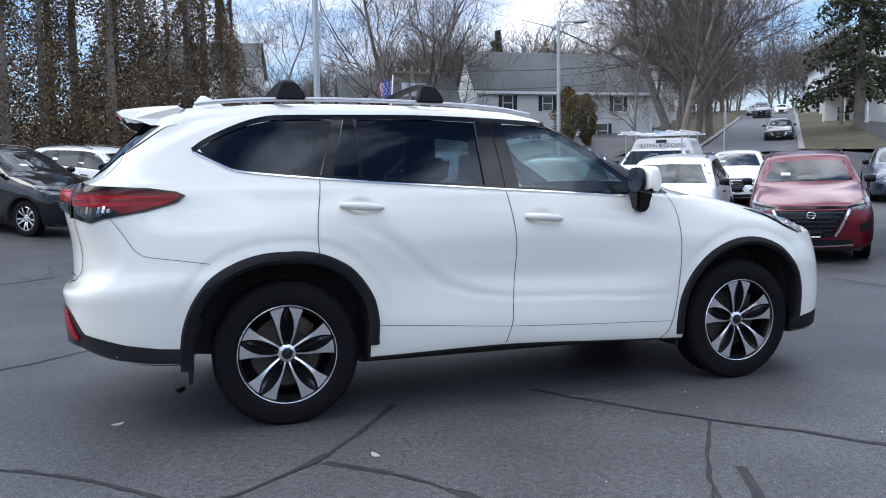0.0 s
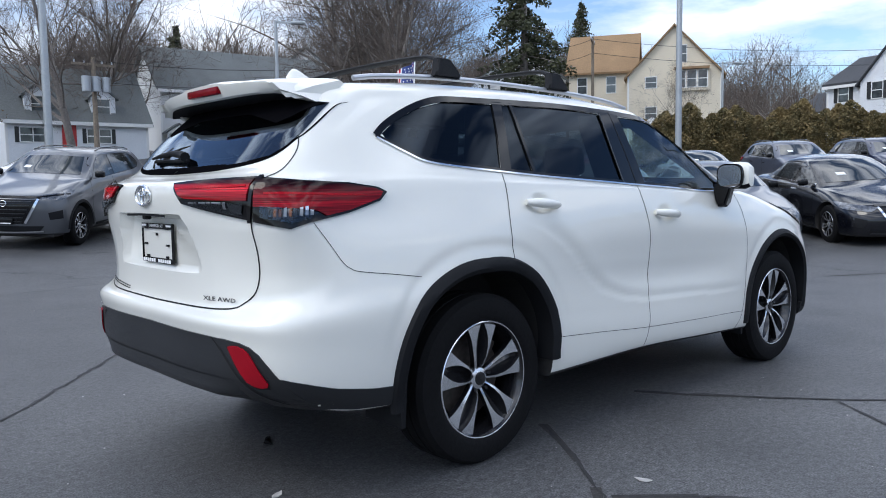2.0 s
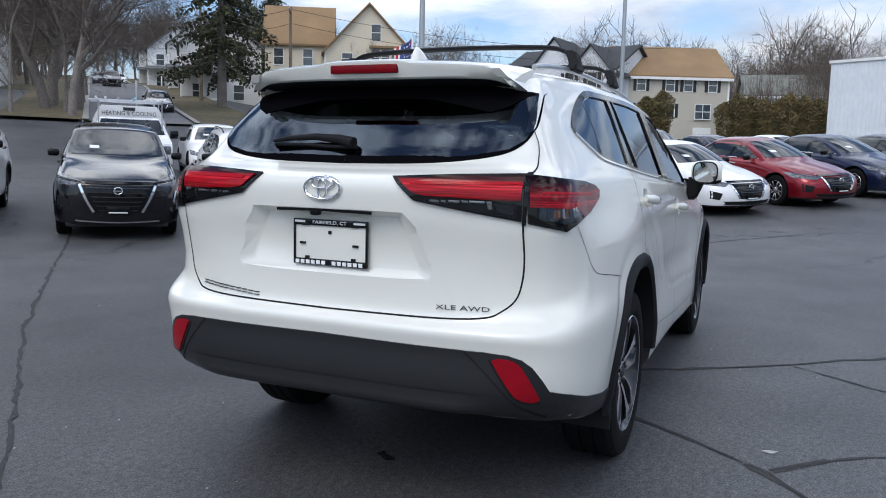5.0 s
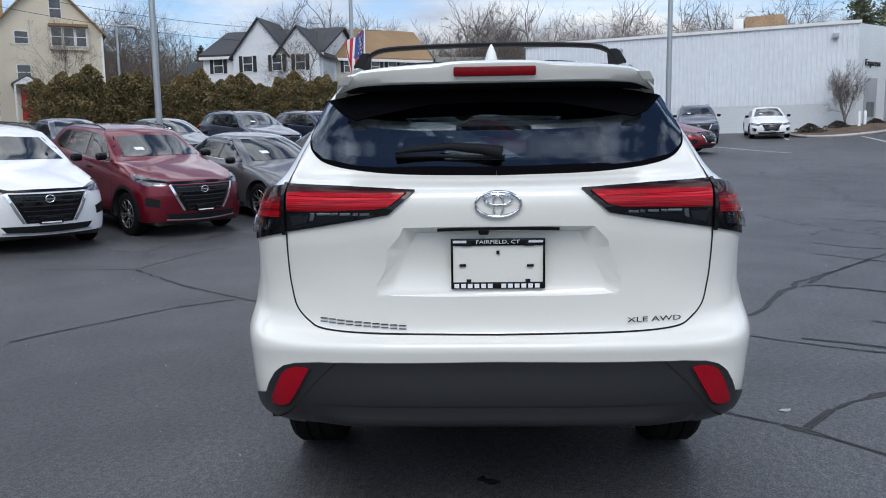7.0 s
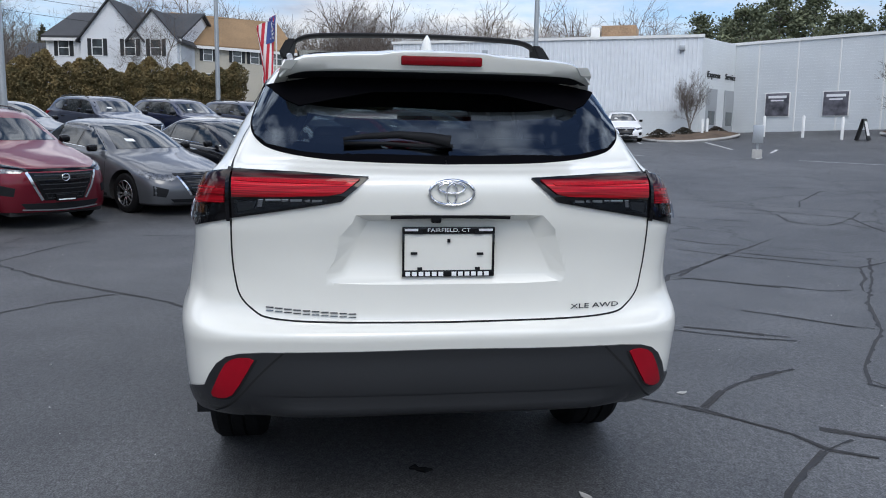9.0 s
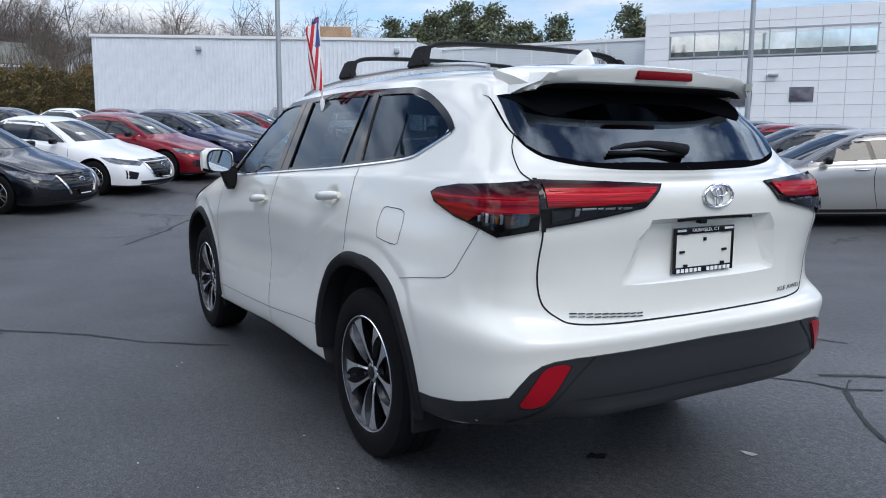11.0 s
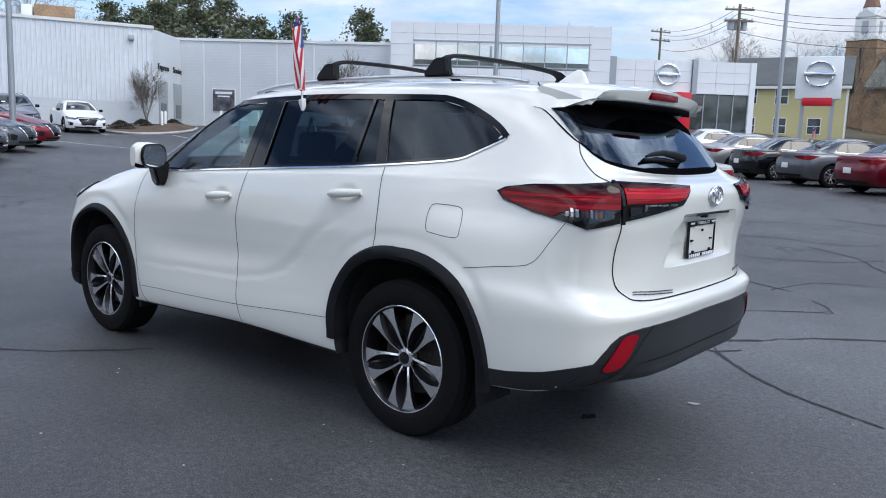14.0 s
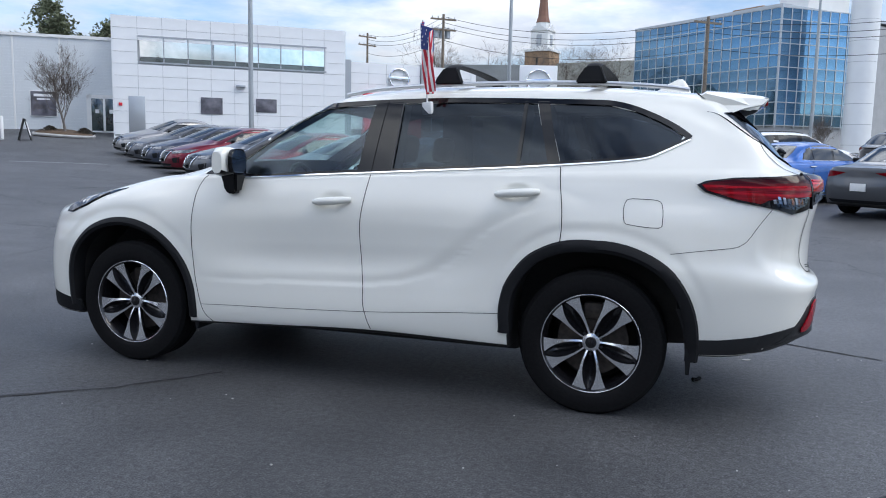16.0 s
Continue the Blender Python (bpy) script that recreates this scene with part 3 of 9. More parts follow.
def wheel(parent, x, y, z, r, rim_r, width, style="blades", face=MACHINED, turn=0.0):
    """tyre, rim and brake; y > 0 faces left."""
    s = 1 if y > 0 else -1
    w = new("wheel")
    w.parent = parent
    w.matrix_local = pose(x, y - s * width / 2, z, 0, turn * s, 0 if s > 0 else 180)
    h = width / 2
    seg = 56 if style == "blades" else 28
    bm = bmesh.new()
    add_lathe(bm, [(rim_r - 0.012, -h * 0.8), (rim_r + 0.01, -h), (r - 0.05, -h), (r - 0.018, -h * 0.93), (r, -h * 0.72), (r, -h * 0.3), (r - 0.008, -h * 0.27), (r - 0.008, -h * 0.22), (r, -h * 0.19),
                   (r, h * 0.19), (r - 0.008, h * 0.22), (r - 0.008, h * 0.27), (r, h * 0.3), (r, h * 0.72), (r - 0.018, h * 0.93), (r - 0.05, h), (rim_r + 0.03, h * 1.01), (rim_r + 0.008, h * 0.96), (rim_r - 0.012, h * 0.8)], seg)
    part("tyre", bm, RUBBER, w, "black rubber tyre", 30)
    bm = bmesh.new()
    add_lathe(bm, [(rim_r + 0.003, h * 0.94), (rim_r, h * 0.965), (rim_r - 0.004, h * 0.955)], seg, mi=0)
    add_lathe(bm, [(rim_r - 0.004, h * 0.955), (rim_r - 0.014, h * 0.84), (rim_r - 0.035, h * 0.1), (rim_r - 0.03, -h * 0.9)], seg, mi=1)
    R = rim_r - 0.012

    def blade(a0, a1, r0, r1, w0, w1, z0, z1, mi, deep=0.03):
        """One face of a spoke between two radii, swung from angle a0 to a1."""
        k = 5
        top = []
        for i in range(k + 1):
            t = i / k
            rr, aa, ww = r0 + (r1 - r0) * t, a0 + (a1 - a0) * t, w0 + (w1 - w0) * t
            zz = z0 + (z1 - z0) * t + 0.010 * sin(pi * t)
            e, f = Vector((cos(aa), 0, sin(aa))), Vector((-sin(aa), 0, cos(aa)))
            top.append([bm.verts.new(e * rr + f * q + Vector((0, yy, 0))) for q, yy in ((-ww / 2, zz - deep), (-ww / 2, zz), (ww / 2, zz), (ww / 2, zz - deep))])
        for p, q in zip(top, top[1:]):
            for j, m in ((0, 1), (1, mi), (2, 1)):
                bm.faces.new((p[j], q[j], q[j + 1], p[j + 1])).material_index = m
    hz, rz = h * 0.62, h * 0.86
    if style == "blades":
        # five dark leaf-shaped pockets, each between two narrow machined edges that flare at the lip
        prof = ((0.040, 0.012, 0.022), (0.065, 0.021, 0.031), (0.095, 0.030, 0.041), (0.140, 0.037, 0.053), (0.178, 0.035, 0.064), (0.212, 0.027, 0.078), (R, 0.012, 0.094))
        for i in range(5):
            a = -pi / 2 + 2 * pi * i / 5
            e, f = Vector((cos(a), 0, sin(a))), Vector((-sin(a), 0, cos(a)))
            for q in (-1, 1):
                strip = []
                for k, (rr, w0, w1) in enumerate(prof):
                    zz = hz + (rz - hz) * k / 6 + 0.010 * sin(pi * k / 6)
                    strip.append([bm.verts.new(e * rr + f * (q * w) + Vector((0, yy, 0))) for w, yy in ((0.0, zz - 0.016 - 0.014 * sin(pi * k / 6)), (w0 * 0.45, zz - 0.030 * sin(pi * k / 6) - 0.012), (w0 - 0.004, zz - 0.010), (w0, zz), (w1, zz - 0.003), (w1 - 0.004, zz - 0.034))])
                for p, s2 in zip(strip, strip[1:]):
                    for j, mm in ((0, 1), (1, 1), (2, 1), (3, 0), (4, 1)):
                        bm.faces.new((p[j], s2[j], s2[j + 1], p[j + 1]) if q > 0 else (p[j + 1], s2[j + 1], s2[j], p[j])).material_index = mm
    elif style == "ten":
        for i in range(5):
            a = -pi / 2 + 2 * pi * i / 5
            for q in (-1, 1):
                blade(a + q * 0.20, a + q * 0.24, 0.05, R, 0.024, 0.036, hz, rz, 0)
    else:
        for i in range(9):
            a = 2 * pi * i / 9
            blade(a, a + 0.12, 0.05, R, 0.05, 0.07, hz, rz, 0 if i % 3 else 0)
    hub = 0.05 if style == "blades" else 0.078
    add_lathe(bm, [(hub, hz - 0.03), (hub - 0.003, hz + 0.002), (hub - 0.012, hz + 0.006), (0.030, hz + 0.008)], 24, mi=0)
    for i in range(5):
        a = -pi / 2 + 2 * pi * i / 5
        c = Vector((0.058 * cos(a), 0, 0.058 * sin(a)))
        add_tube(bm, [c + Vector((0, hz - 0.01, 0)), c + Vector((0, hz + 0.014, 0))], 0.009, 6, mi=1)
    bmesh.ops.recalc_face_normals(bm, faces=bm.faces)
    rim = part("rim", bm, (face, DARK_ALLOY), w, "machined alloy rim with dark pockets" if style == "blades" else "alloy rim", 30)
    cb = bmesh.new()
    add_lathe(cb, [(0.031, hz + 0.004), (0.029, hz + 0.014), (0.0005, hz + 0.019)], 20)
    part("centre_cap", cb, DARK_ALLOY if style == "blades" else SATIN, w)
    db = bmesh.new()
    add_lathe(db, [(rim_r * 0.72, -h * 0.05), (rim_r * 0.72, h * 0.05), (0.05, h * 0.08), (0.05, h * 0.3)], seg // 2 + 8)
    add_box(db, -0.05, 0.05, -h * 0.1, h * 0.25, rim_r * 0.45, rim_r * 0.78, 0.01)
    part("brake_disc", db, BRAKE, w)
    bb = bmesh.new()
    add_lathe(bb, [(rim_r - 0.03, -h * 0.85), (0.01, -h * 0.85)], seg // 2 + 4)
    part("wheel_back", bb, INTERIOR, w)
    return w


MIRROR = material("mirror_glass", (0.70, 0.71, 0.73), 0.03, 1.0, var=0.02)
BRAKE = material("rusty_brake_iron", (0.10, 0.085, 0.075), 0.6, 0.6, var=0.4, grain=40)

# ---------------------------------------------------------------- the white car
HERO_NET = [
    # floor edge
    [(-2.30, 0, .385), (-2.30, .40, .385), (-2.26, .66, .385), (-2.16, .78, .375), (-2.05, .82, .36), (-1.85, .85, .35), (-1.425, .86, .32), (-.95, .87, .31), (-.2, .87, .315), (.45, .87, .30), (.95, .87, .28), (1.425, .86, .26), (1.85, .82, .26), (2.08, .70, .26), (2.2, .45, .26), (2.28, 0, .26)],
    # lower edge
    [(-2.40, 0, .415), (-2.40, .40, .415), (-2.36, .68, .41), (-2.24, .835, .395), (-2.1, .89, .375), (-1.85, .92, .365), (-1.425, .925, .335), (-.95, .932, .335), (-.2, .93, .345), (.45, .928, .32), (.95, .925, .30), (1.425, .925, .28), (1.85, .90, .28), (2.12, .79, .28), (2.28, .48, .28), (2.36, 0, .28)],
    [(-2.522, 0, .50), (-2.518, .40, .50), (-2.470, .69, .50), (-2.35, .850, .485), (-2.15, .922, .47), (-1.85, .940, .46), (-1.425, .945, .48), (-.95, .95, .50), (-.2, .947, .452), (.45, .946, .43), (.95, .945, .41), (1.425, .945, .42), (1.85, .925, .40), (2.13, .81, .40), (2.30, .5, .40), (2.385, 0, .40)],
    [(-2.535, 0, .66), (-2.53, .40, .66), (-2.485, .71, .66), (-2.375, .866, .65), (-2.15, .938, .64), (-1.85, .955, .65), (-1.425, .95, .64), (-.95, .942, .62), (-.2, .935, .58), (.45, .936, .56), (.95, .945, .56), (1.425, .95, .58), (1.85, .93, .56), (2.14, .81, .54), (2.32, .5, .54), (2.40, 0, .54)],
    [(-2.545, 0, .735), (-2.54, .40, .735), (-2.495, .71, .735), (-2.385, .866, .735), (-2.17, .938, .75), (-1.85, .953, .77), (-1.425, .950, .77), (-.95, .932, .76), (-.2, .910, .73), (.45, .912, .71), (.95, .94, .71), (1.425, .95, .73), (1.85, .925, .70), (2.14, .80, .68), (2.33, .5, .68), (2.41, 0, .68)],
    [(-2.495, 0, .785), (-2.49, .40, .785), (-2.445, .70, .79), (-2.335, .858, .82), (-2.13, .915, .85), (-1.85, .935, .86), (-1.425, .946, .87), (-.95, .929, .86), (-.2, .916, .84), (.45, .918, .82), (.95, .937, .81), (1.425, .945, .81), (1.85, .915, .78), (2.13, .79, .76), (2.32, .5, .76), (2.40, 0, .76)],
    [(-2.50, 0, .97), (-2.49, .40, .97), (-2.435, .70, .97), (-2.325, .852, .99), (-2.12, .890, 1.01), (-1.85, .908, 1.02), (-1.425, .928, 1.01), (-.95, .925, .99), (-.2, .922, .97), (.45, .925, .95), (.95, .932, .93), (1.425, .932, .90), (1.85, .895, .86), (2.12, .77, .84), (2.31, .5, .84), (2.39, 0, .84)],
    [(-2.53, 0, 1.13), (-2.52, .40, 1.13), (-2.44, .71, 1.125), (-2.335, .842, 1.125), (-2.13, .860, 1.13), (-1.85, .872, 1.13), (-1.425, .902, 1.12), (-.95, .908, 1.10), (-.2, .908, 1.08), (.45, .908, 1.06), (.95, .905, 1.04), (1.425, .90, 1.02), (1.85, .86, .97), (2.08, .75, .93), (2.26, .5, .93), (2.34, 0, .93)],
    [(-2.525, 0, 1.245), (-2.515, .40, 1.245), (-2.425, .705, 1.245), (-2.30, .81, 1.245), (-2.1, .83, 1.245), (-1.85, .843, 1.24), (-1.425, .867, 1.235), (-.95, .875, 1.22), (-.2, .878, 1.19), (.45, .88, 1.16), (.95, .868, 1.14), (1.35, .835, 1.115), (1.72, .775, 1.05), (1.98, .655, .995), (2.13, .42, .985), (2.18, 0, .985)],
    [(-2.44, 0, 1.285), (-2.425, .40, 1.29), (-2.34, .68, 1.297), (-2.25, .762, 1.30), (-2.09, .795, 1.30), (-1.85, .815, 1.295), (-1.425, .848, 1.275), (-.95, .86, 1.25), (-.2, .866, 1.215), (.45, .868, 1.185), (.92, .857, 1.17), (1.2, .78, 1.17), (1.48, .68, 1.13), (1.66, .54, 1.10), (1.78, .32, 1.09), (1.80, 0, 1.09)],
    [(-2.372, 0, 1.318), (-2.355, .40, 1.325), (-2.288, .642, 1.345), (-2.218, .720, 1.36), (-2.07, .760, 1.36), (-1.85, .782, 1.355), (-1.425, .825, 1.32), (-.95, .842, 1.29), (-.2, .852, 1.245), (.45, .856, 1.21), (.88, .842, 1.195), (1.0, .74, 1.205), (1.09, .60, 1.215), (1.15, .42, 1.225), (1.19, .2, 1.23), (1.2, 0, 1.23)],
    [(-2.25, 0, 1.45), (-2.235, .40, 1.455), (-2.196, .618, 1.458), (-2.140, .674, 1.462), (-2.0, .706, 1.47), (-1.85, .722, 1.465), (-1.425, .757, 1.465), (-.95, .768, 1.46), (-.2, .775, 1.44), (.30, .775, 1.42), (.50, .762, 1.42), (.57, .66, 1.425), (.63, .5, 1.43), (.67, .35, 1.435), (.70, .18, 1.44), (.70, 0, 1.44)],
    [(-2.10, 0, 1.60), (-2.09, .38, 1.60), (-2.055, .565, 1.592), (-1.992, .630, 1.587), (-1.85, .637, 1.595), (-1.7, .655, 1.61), (-1.425, .675, 1.63), (-.95, .682, 1.64), (-.4, .688, 1.638), (0, .69, 1.622), (.15, .682, 1.612), (.2, .6, 1.617), (.25, .48, 1.622), (.28, .33, 1.63), (.30, .17, 1.632), (.30, 0, 1.635)],
    [(-2.06, 0, 1.665), (-2.05, .36, 1.66), (-2.0, .49, 1.655), (-1.94, .55, 1.655), (-1.83, .575, 1.665), (-1.7, .59, 1.675), (-1.425, .60, 1.69), (-.95, .605, 1.70), (-.4, .608, 1.695), (-.05, .607, 1.675), (.05, .60, 1.665), (.09, .52, 1.67), (.12, .42, 1.68), (.14, .3, 1.685), (.15, .15, 1.69), (.15, 0, 1.69)],
    [(-1.97, 0, 1.705), (-1.97, .25, 1.70), (-1.94, .33, 1.695), (-1.9, .37, 1.695), (-1.8, .39, 1.70), (-1.65, .40, 1.71), (-1.4, .41, 1.725), (-.95, .41, 1.733), (-.45, .41, 1.73), (-.2, .41, 1.715), (-.12, .4, 1.71), (-.1, .35, 1.71), (-.08, .28, 1.715), (-.06, .2, 1.72), (-.06, .1, 1.722), (-.06, 0, 1.722)],
    [(-1.93, 0, 1.715), (-1.93, .0, 1.715), (-1.9, .0, 1.717), (-1.85, .0, 1.72), (-1.75, .0, 1.725), (-1.6, .0, 1.732), (-1.35, .0, 1.742), (-.95, .0, 1.748), (-.5, .0, 1.744), (-.3, .0, 1.736), (-.22, .0, 1.732), (-.2, .0, 1.731), (-.18, .0, 1.73), (-.16, .0, 1.729), (-.16, .0, 1.729), (-.16, 0, 1.729)],
]

# window outlines on the side (x, z)
WIN_F = [(.79, 1.190), (.60, 1.190), (.30, 1.208), (-.078, 1.231), (-.10, 1.42), (-.128, 1.604), (.075, 1.598), (.17, 1.584), (.25, 1.556), (.36, 1.496), (.455, 1.434), (.61, 1.315), (.70, 1.243)]
WIN_R = [(-.283, 1.244), (-.60, 1.263), (-.985, 1.287), (-.992, 1.45), (-.994, 1.619), (-.60, 1.624), (-.293, 1.613), (-.290, 1.43)]
WIN_V = [(-1.006, 1.288), (-1.158, 1.300), (-1.11, 1.46), (-1.064, 1.617), (-1.010, 1.619), (-1.008, 1.45)]
WIN_Q = [(-1.222, 1.305), (-1.40, 1.319), (-1.50, 1.328), (-1.63, 1.346), (-1.73, 1.381), (-1.815, 1.432), (-1.827, 1.454), (-1.74, 1.511), (-1.60, 1.572), (-1.447, 1.609), (-1.30, 1.615), (-1.127, 1.615), (-1.17, 1.46)]
BELT = [(-1.862, 1.436), (-1.727, 1.368), (-1.645, 1.336), (-1.475, 1.315), (-1.212, 1.293), (-.9, 1.270), (-.5, 1.246), (-.16, 1.225), (.21, 1.203), (.55, 1.180), (.82, 1.180)]
WIN_B = [(0, 1.326), (.30, 1.332), (.48, 1.346), (.60, 1.372), (.642, 1.402), (.652, 1.435), (.640, 1.50), (.615, 1.565), (.40, 1.595), (0, 1.605)]
GLASS_F = [(.70, 1.262), (.30, 1.275), (-.30, 1.275), (-.70, 1.262), (-.60, 1.44), (-.53, 1.575), (0, 1.595), (.53, 1.575), (.60, 1.44)]


# outer edge of the arch trim: degrees from straight ahead, and radius round the hub
ARCH_R = ((-10, .485), (8, .492), (31, .545), (52, .568), (70, .562), (90, .546), (116, .560), (133, .572), (150, .560), (170, .540), (190, .53))
ARCH_F = ((-10, .475), (8, .485), (35, .548), (57, .560), (75, .548), (90, .535), (112, .520), (132, .508), (155, .498), (172, .490), (190, .488))


def arch_radius(prof, a):
    return float(np.interp(math.degrees(a) if a > -.5 else math.degrees(a) + 360, [p[0] for p in prof], [p[1] for p in prof]))


def hero():
    car = tagged(new("suv"), "pearl white midsize SUV with black arches and roof rack", "car")
    bm = body_bm(HERO_NET, 26, 10)
    # the curved crease over both doors, with a hollow above it
    crease = [Vector((x, z)) for x, z in spline([(-1.22, 1.09), (-.97, 1.0), (-.83, .905), (-.70, .785), (-.56, .688), (-.38, .632), (-.165, .605), (.1, .594), (.5, .573), (.92, .563)], 4)]
    for v in bm.verts:
        if abs(v.co.y) > .8 and -1.25 < v.co.x < .97 and .45 < v.co.z < 1.15:
            p = Vector((v.co.x, v.co.z))
            best, d = 9.0, 0.0
            for a, b in zip(crease, crease[1:]):
                ab = b - a
                t = max(0.0, min(1.0, (p - a).dot(ab) / ab.length_squared))
                off = p - (a + ab * t)
                if off.length < best:
                    best, d = off.length, off.length * (1 if ab.x * off.y - ab.y * off.x > 0 else -1)
            fade = max(0.0, min(1.0, (v.co.x + 1.22) / .3)) * max(0.0, min(1.0, (.96 - v.co.x) / .25)) * max(0.0, min(1.0, (1.15 - v.co.z) / .2))
            if d > 0:
                q = min(1.0, d / float(np.interp(p.x, (-1.2, -.75, -.3), (.16, .10, .06))))
                dent = -float(np.interp(p.x, (-1.2, -.6, -.2), (.017, .016, .008))) * q * q * (3 - 2 * q) * math.exp(-d / .22)
            else:
                dent = .004 * math.exp(d / .05)
            v.co.y += math.copysign(dent * fade, v.co.y)
    # finger hollows behind the door handles
    for v in bm.verts:
        for x, z in ((-1.013, 1.142), (.047, 1.062)):
            q = ((v.co.x - x) / .075) ** 2 + ((v.co.z - z - .004) / .048) ** 2
            if abs(v.co.y) > .8 and q < 1:
                v.co.y -= math.copysign(.016 * (1 - q), v.co.y)
    # the swollen lip over each arch, which turns in towards the wheel
    for v in bm.verts:
        if abs(v.co.y) > .78 and .36 < v.co.z < 1.2:
            for x, prof in ((-1.425, ARCH_R), (1.425, ARCH_F)):
                r, a = hypot(v.co.x - x, v.co.z - .375), atan2(v.co.z - .375, v.co.x - x)
                d = r - arch_radius(prof, a) - .085
                if -.3 < d < .3:
                    up = max(0.0, min(1.0, (v.co.z - .5) / .25))
                    swell = .004 * (1 - d / .3) ** 2 if d > 0 else .004 - .009 * min(1.0, -d / .085)
                    v.co.y += math.copysign(swell * up, v.co.y)
    # the shoulder of the rear bumper, which steps out at each corner
    for v in bm.verts:
        if v.co.x < -2.19 and abs(v.co.y) > .5 and .7 < v.co.z < 1.09:
            c = Vector((v.co.x + 2.0, abs(v.co.y) - .55))
            edge = float(np.interp(v.co.x, (-2.53, -2.48, -2.37, -2.27, -2.20), (.735, .730, .758, .785, .830)))
            q = max(0.0, min(1.0, (v.co.z - edge) / .085))
            deep = .024 * q * q * (3 - 2 * q) * max(0.0, min(1.0, (1.08 - v.co.z) / .17)) * max(0.0, min(1.0, (-2.19 - v.co.x) / .14)) * max(0.0, min(1.0, (abs(v.co.y) - .5) / .2))
            c.normalize()
            v.co.x -= c.x * deep
            v.co.y -= math.copysign(c.y * deep, v.co.y)
    skin = Skin(bm)
    # the pressed recess round the number plate
    rim_o = [(-.305, 1.130), (.305, 1.130), (.36, 1.06), (.428, .930), (.424, .912), (.400, .898), (-.400, .898), (-.424, .912), (-.428, .930), (-.36, 1.06)]
    rim_i = [(-.272, 1.112), (.272, 1.112), (.305, 1.05), (.362, .945), (.357, .930), (.340, .922), (-.340, .922), (-.357, .930), (-.362, .945), (-.305, 1.05)]
    rc = bmesh.new()
    deep = .030
    lay = [[], []]
    for o, q in zip(rim_o, rim_i):
        xo = skin.drop(o, "B", 0)[0].x
        k = .03 / deep
        lay[0].append(rc.verts.new((xo - .03, o[0] + (o[0] - q[0]) * k, o[1] + (o[1] - q[1]) * k)))
        lay[1].append(rc.verts.new((-2.470 - .05 * max(0.0, q[1] - 1.0) + .02 * max(0.0, 1.0 - q[1]), q[0], q[1])))
    for k in range(10):
        rc.faces.new((lay[0][k], lay[0][(k + 1) % 10], lay[1][(k + 1) % 10], lay[1][k]))
    rc.faces.new(lay[0])
    rc.faces.new(lay[1])
    cut = [rc]
    for x, prof in ((-1.425, ARCH_R), (1.425, ARCH_F)):
        for s in (1, -1):
            c = bmesh.new()
            pts = [(x + (arch_radius(prof, a) - .050) * cos(a), .375 + (arch_radius(prof, a) - .050) * sin(a)) for a in [pi * k / 36 for k in range(37)]] + [(x - .43, .1), (x + .43, .1)]
            add_prism(c, pts, s * .60, s * 1.3, "y", 1)
            cut.append(c)
    cab = bmesh.new()
    prof = [(-2.28, .92), (-.93, .92), (-.93, .62), (.93, .62), (.95, 1.14), (.22, 1.585), (-.5, 1.645), (-1.9, 1.63), (-2.10, 1.53), (-2.33, 1.33), (-2.36, 1.2)]
    add_prism(cab, prof, -.82, .82, "y", 1)
    for v in cab.verts:
        t = max(0, v.co.z - 1.15) / .5
        v.co.y *= (.82 - .27 * min(1, t)) / .82
        if v.co.x < -2.0:
            v.co.y *= .70
    cut.append(cab)
    for s in (1, -1):
        for w in (WIN_F, WIN_R, WIN_V, WIN_Q):
            c = bmesh.new()
            add_prism(c, w, s * .45, s * 1.2, "y", 1)
            cut.append(c)
    c = bmesh.new()
    add_prism(c, WIN_B + [(-y, z) for y, z in WIN_B[-2:0:-1]], -2.8, -1.80, "x", 1)
    cut.append(c)
    c = bmesh.new()
    add_prism(c, GLASS_F, .10, 1.6, "x", 1)
    cut.append(c)
    for c in cut:
        bmesh.ops.recalc_face_normals(c, faces=c.faces)
    me = carve(bm, cut, (PEARL, INTERIOR))
    me.polygons.foreach_set("use_smooth", [True] * len(me.polygons))
    me.set_sharp_from_angle(angle=radians(32))
    body = new("body", me)
    body.parent = car
    tagged(body, "pearl white painted steel body")

    for s, way in ((1, "L"), (-1, "R")):
        # panes
        for nm, w, g in (("front_window", WIN_F, CLEAR), ("rear_window", WIN_R, TINT_SIDE), ("vent_window", WIN_V, TINT_SIDE), ("quarter_window", WIN_Q, TINT_SIDE)):
            part(nm, skin.patch(w, way, -.004, .08, .004), g, car, "clear door glass" if g is CLEAR else "dark tinted glass", 50)
        # black surround and pillars
        fr = bmesh.new()
        top = [(.17, 1.602), (.06, 1.614), (-.16, 1.626), (-.55, 1.638), (-.87, 1.637), (-1.16, 1.632), (-1.36, 1.628), (-1.47, 1.621), (-1.58, 1.594), (-1.70, 1.545), (-1.80, 1.492), (-1.862, 1.446)]
        skin.ribbon([(x, z - .002) for x, z in top], way, .027, .004, .008, bm=fr)
        skin.ribbon([(x, z + .011) for x, z in BELT], way, .014, .004, .010, bm=fr)
        skin.patch([(-.078, 1.226), (-.283, 1.238), (-.290, 1.43), (-.293, 1.625), (-.128, 1.615), (-.10, 1.42)], way, .004, .06, .010, bm=fr)
        skin.patch([(-1.158, 1.292), (-1.222, 1.300), (-1.17, 1.46), (-1.127, 1.63), (-1.064, 1.63), (-1.11, 1.46)], way, .004, .06, .010, bm=fr)
        skin.ribbon([(-.995, 1.278), (-1.0, 1.45), (-1.002, 1.63)], way, .020, .004, .010, bm=fr)
